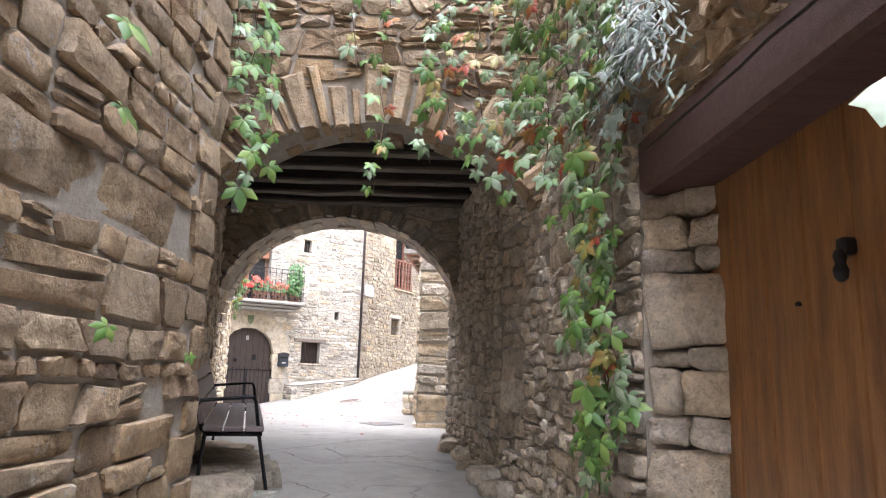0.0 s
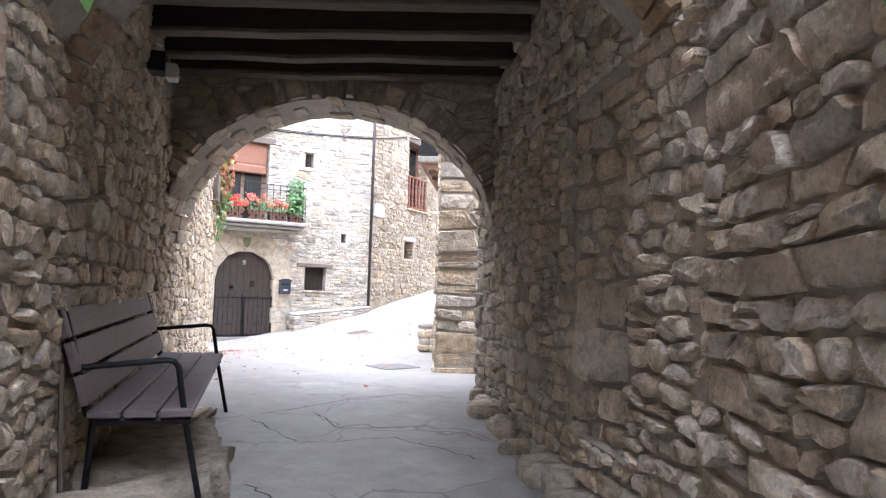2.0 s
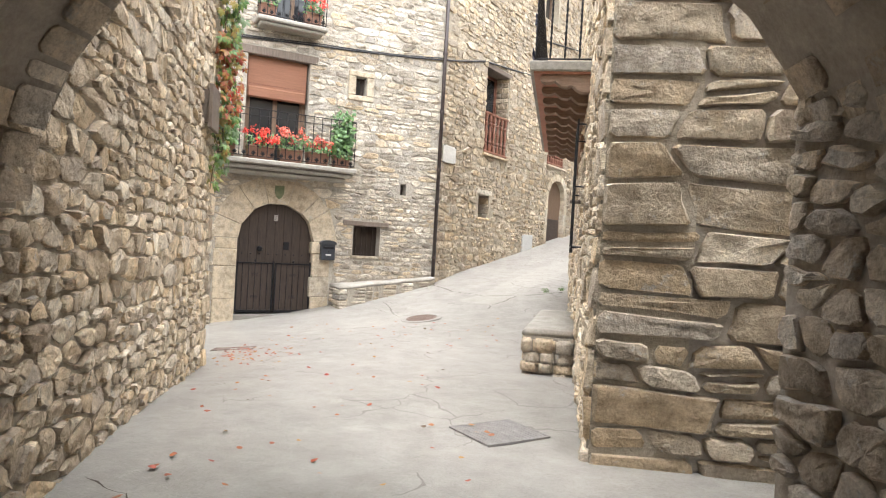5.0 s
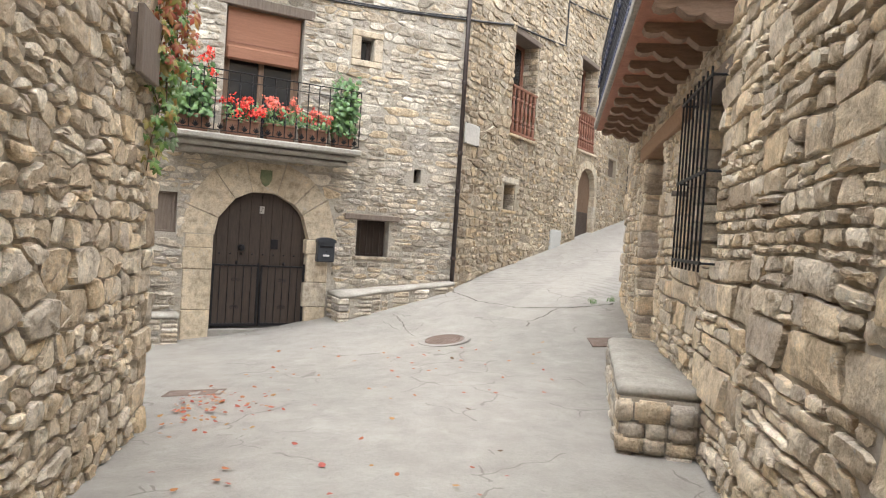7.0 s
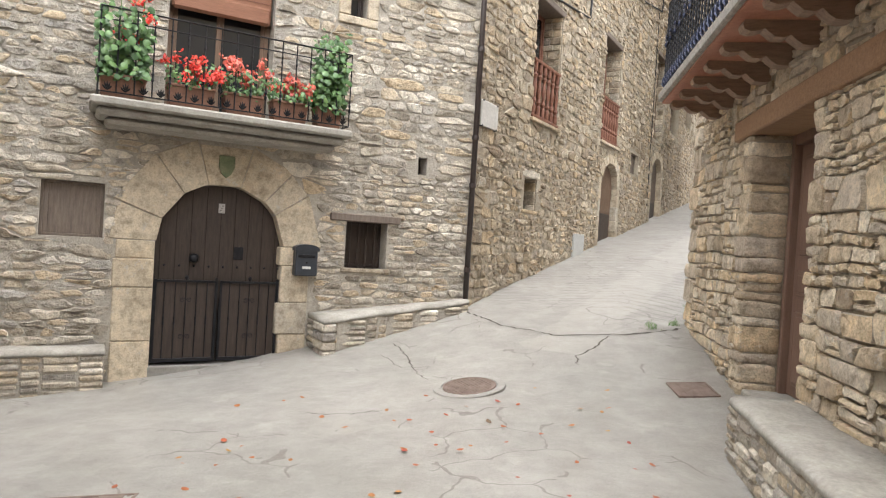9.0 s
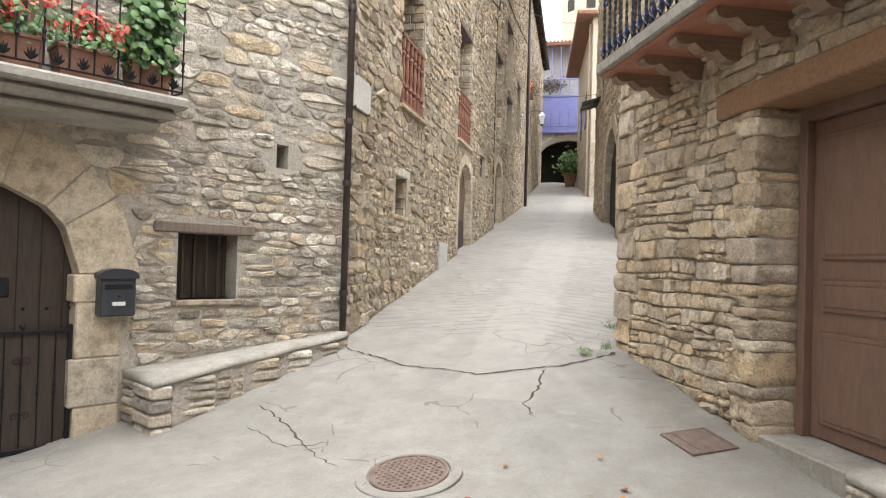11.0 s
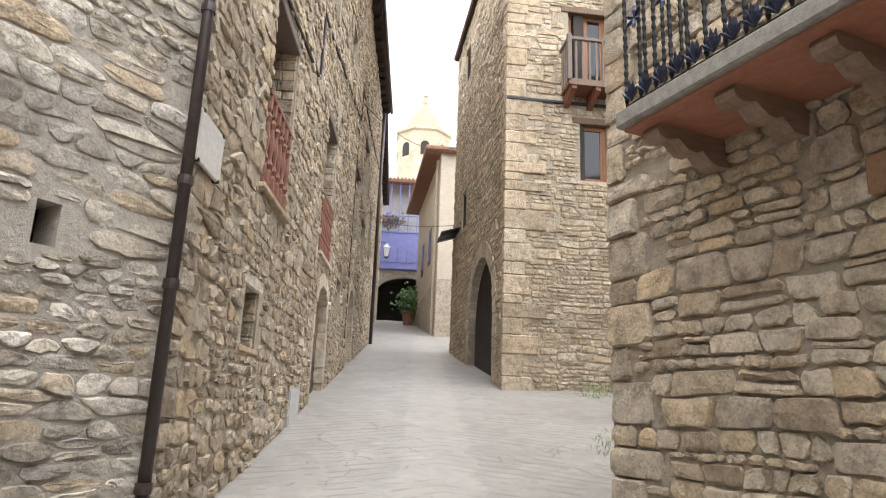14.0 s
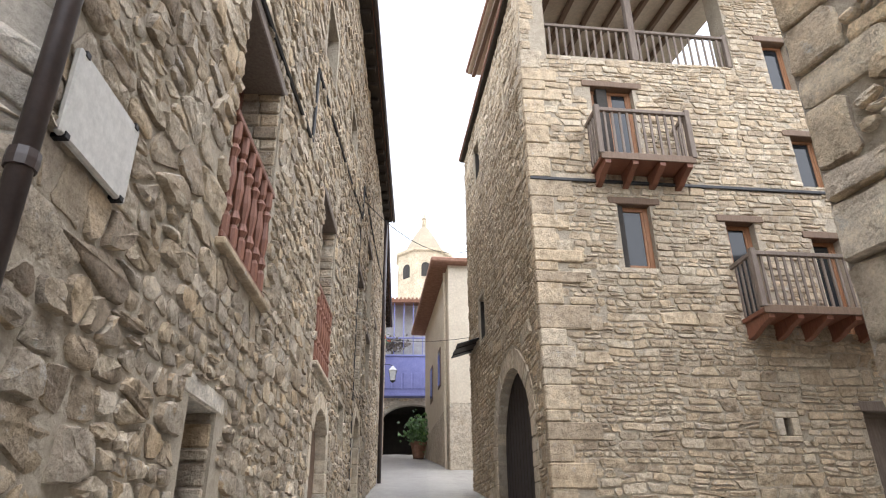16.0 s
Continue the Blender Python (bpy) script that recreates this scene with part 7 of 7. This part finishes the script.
e = empty("manhole_cover", on_ground(-2.17, 16.42), "round rusty cast-iron manhole cover in a concrete ring", "manhole cover")
bm = bmesh.new()
lathe(bm, [(0.33, -0.03), (0.33, 0.010), (0.32, 0.013), (0.26, 0.013), (0.255, 0.006), (0.25, -0.03)], (0, 0, 0), 40)
part("ring", bm, CONCRETE, e, "pale concrete surround")
part("lid", lathe(bmesh.new(), [(0.245, -0.02), (0.245, 0.012), (0.238, 0.016), (0.226, 0.016), (0.224, 0.008)], (0, 0, 0), 40), RUST, e)
for i in range(-6, 7):
    for j in range(-6, 7):
        x, y = i * 0.038 + 0.019 * (j % 2), j * 0.036
        if math.hypot(x, y) < 0.212:
            part("stud", block(x - 0.011, x + 0.011, y - 0.011, y + 0.011, 0.009, 0.017, 0.003), RUST, e)


GREY_IRON = plain_mat("worn_grey_cast_iron", (0.17, 0.16, 0.155), (0.27, 0.255, 0.245), 12, 0.7, 0.3)


def grate(x, y, w, l, rz, label, bars=10, iron=RUST):
    e = empty("drain_grate", on_ground(x, y, rz), label, "drain grate")
    for a, b, c, d in ((-w / 2, w / 2, -l / 2, -l / 2 + 0.02), (-w / 2, w / 2, l / 2 - 0.02, l / 2), (-w / 2, -w / 2 + 0.02, -l / 2 + 0.02, l / 2 - 0.02), (w / 2 - 0.02, w / 2, -l / 2 + 0.02, l / 2 - 0.02)):
        part("frame", block(a, b, c, d, -0.02, 0.007, 0.002), iron, e)
    part("pit", block(-w / 2 + 0.02, w / 2 - 0.02, -l / 2 + 0.02, l / 2 - 0.02, -0.02, 0.002, 0.0), iron, e)
    for i in range(bars):
        x0 = -w / 2 + 0.02 + (w - 0.04) * (i + 0.2) / bars
        part("bar", block(x0, x0 + (w - 0.04) / bars * 0.6, -l / 2 + 0.02, l / 2 - 0.02, 0.002, 0.006, 0.001), iron, e)


grate(-0.86, 10.42, 0.52, 0.46, 38, "square grey cast-iron drain cover in the paving", 14, GREY_IRON)
grate(-0.19, 16.41, 0.36, 0.35, 4, "square rusty iron cover plate by the door", 1)
grate(-4.2, 13.88, 0.52, 0.22, 9, "long rusty iron drain cover in the paving", 2)

GRASS = leaf_mat("grass_tuft", (0.05, 0.12, 0.02), (0.09, 0.17, 0.04), (0.14, 0.2, 0.06))
for k, (x, y, r) in enumerate(((-0.10, 18.38, 0.06), (0.2, 18.52, 0.05), (0.6, 19.2, 0.07), (5.1, 24.2, 0.22), (5.35, 24.2, 0.14), (2.44, 20.95, 0.16), (2.7, 21.0, 0.12))):
    e = empty("grass_tuft", pose(x, y, ground_z(x, y)), "small green weed tuft in a paving crack", "weed")
    tagged(spread([((rv.gauss(0, r * 0.6), rv.gauss(0, r * 0.6), abs(rv.gauss(0.6 * r, 0.5 * r))), 0.018 + 0.12 * r, (rv.gauss(0, 1), -1, 0.8)) for i in range(90)], "long", "foliage", GRASS, e), kind="stuff")

litter = []
for i in range(150):
    litter.append((rv.gauss(-4.0, 0.35), rv.gauss(13.3, 0.35)))
for i in range(150):
    litter.append((rv.uniform(-4.2, -0.9), rv.uniform(8.5, 16.5)))
items = [((x, y, ground_z(x, y) + 0.024), 0.034, (rv.gauss(0, 0.2), rv.gauss(0, 0.2), 3)) for x, y in litter if (x + 1.52) * 0.9615 + (y - 3.8) * 0.275 > 0.1]
fl = new("fallen_leaves")
tagged(fl, "fallen red and brown leaves scattered on the paving", "leaves", kind="stuff")
tagged(spread(items[:200], "oval", "red_leaves", IVY_RED, fl), kind="stuff")
tagged(spread(items[200:], "oval", "brown_leaves", STEM, fl), kind="stuff")

CRACK = plain_mat("dirt_in_cracks", (0.05, 0.04, 0.032), (0.09, 0.075, 0.06), 9, 0.95, 0.0)


def crack(pts, w, seed, label="dark crack across the concrete paving"):
    """A jagged groove filled with dirt."""
    rng, bm = random.Random(seed), bmesh.new()
    fine = []
    for (x0, y0), (x1, y1) in zip(pts, pts[1:]):
        n = max(2, int(math.hypot(x1 - x0, y1 - y0) / 0.05))
        fine += [(x0 + (x1 - x0) * i / n + rng.gauss(0, 0.012), y0 + (y1 - y0) * i / n + rng.gauss(0, 0.012)) for i in range(n)]
    vs = []
    for i, (x, y) in enumerate(fine):
        k = w * rng.uniform(0.3, 1.3) * (0.2 if i in (0, len(fine) - 1) else 1)
        dx, dy = fine[min(i + 1, len(fine) - 1)][0] - fine[max(i - 1, 0)][0], fine[min(i + 1, len(fine) - 1)][1] - fine[max(i - 1, 0)][1]
        L = math.hypot(dx, dy) or 1
        vs.append([bm.verts.new((x - dy / L * k * q, y + dx / L * k * q, ground_z(x, y) + 0.012 * noise.noise((x * 0.9, y * 0.9, 0)) + 0.006 * noise.noise((x * 3.1, y * 3.1, 2)) + 0.003)) for q in (-1, 1)])
    for a, b in zip(vs, vs[1:]):
        bm.faces.new((a[0], a[1], b[1], b[0]))
    tagged(part("crack", bm, CRACK), label, "crack")


crack([(-2.33, 19.35), (-2.18, 19.04), (-1.88, 18.51), (-1.49, 18.3), (-1.23, 18.09), (-0.91, 18.13), (-0.47, 18.15), (-0.17, 18.22), (0.3, 18.4)], 0.024, 1)
crack([(-0.65, 18.08), (-0.89, 17.58), (-1.1, 17.31), (-1.12, 17.01)], 0.010, 2)
crack([(-3.12, 18.08), (-2.93, 17.69), (-2.77, 17.14), (-2.57, 16.64)], 0.008, 7)
crack([(-3.5, 15.75), (-3.1, 15.7), (-2.8, 15.8)], 0.007, 8)
crack([(-1.6, 7.1), (-1.4, 7.31), (-1.07, 7.72), (-0.6, 8.1), (0.0, 8.0)], 0.008, 9)
crack([(-1.2, 7.3), (-0.91, 6.8), (-0.4, 6.9)], 0.007, 10)
crack([(-3.2, 17.7), (-2.9, 17.2), (-2.5, 17.1)], 0.006, 3)
crack([(-2.9, 9.0), (-2.2, 8.6), (-1.4, 8.9), (-0.6, 8.5)], 0.006, 4)
crack([(-1.6, 7.0), (-1.1, 6.4), (-0.5, 6.6), (0.1, 6.1)], 0.006, 5)
crack([(-1.2, 5.6), (-0.8, 5.2), (-0.9, 4.8)], 0.006, 6)

# ---- creeper and board at the corner of the passage wall ----
cr2 = empty("creeper", pose(0, 0, 0), "hanging creeper turning from green to orange red", "creeper")


def autumn(rng):
    return IVY_RED if rng.random() < 0.65 else IVY_YELLOW if rng.random() < 0.45 else IVY


def greenish(rng):
    return IVY if rng.random() < 0.55 else IVY_YELLOW if rng.random() < 0.5 else IVY_PALE


for k in range(7):
    p = PASS_L.at(8.98 + 0.045 * k, 0.08 + 0.045 * (k % 3), 0)
    hang(p.x, p.y, 5.6, 3.6, (0.8, -0.5, 0), 0.08, 0.034, 0.058, pick=greenish, parent=cr2)
    hang(p.x, p.y, 3.7, 2.75 + 0.05 * k, (0.8, -0.5, 0), 0.07, 0.032, 0.056, pick=autumn, parent=cr2)
    hang(p.x - 0.03, p.y, 2.95, 2.1 + 0.10 * k, (0.8, -0.5, 0), 0.06, 0.036, 0.054, pick=greenish, parent=cr2)
e = empty("wall_board", PASS_L.m(8.7, 0.0, 2.66), "small weathered grey board fixed to the wall", "board")
part("board", block(-0.22, 0.22, -0.10, -0.06, 0.0, 0.42, 0.006), GREY_WOOD, e)
part("batten", block(-0.18, -0.12, -0.06, 0.02, 0.05, 0.37, 0.004), GREY_WOOD, e)
part("batten", block(0.12, 0.18, -0.06, 0.02, 0.05, 0.37, 0.004), GREY_WOOD, e)

lay_stones()
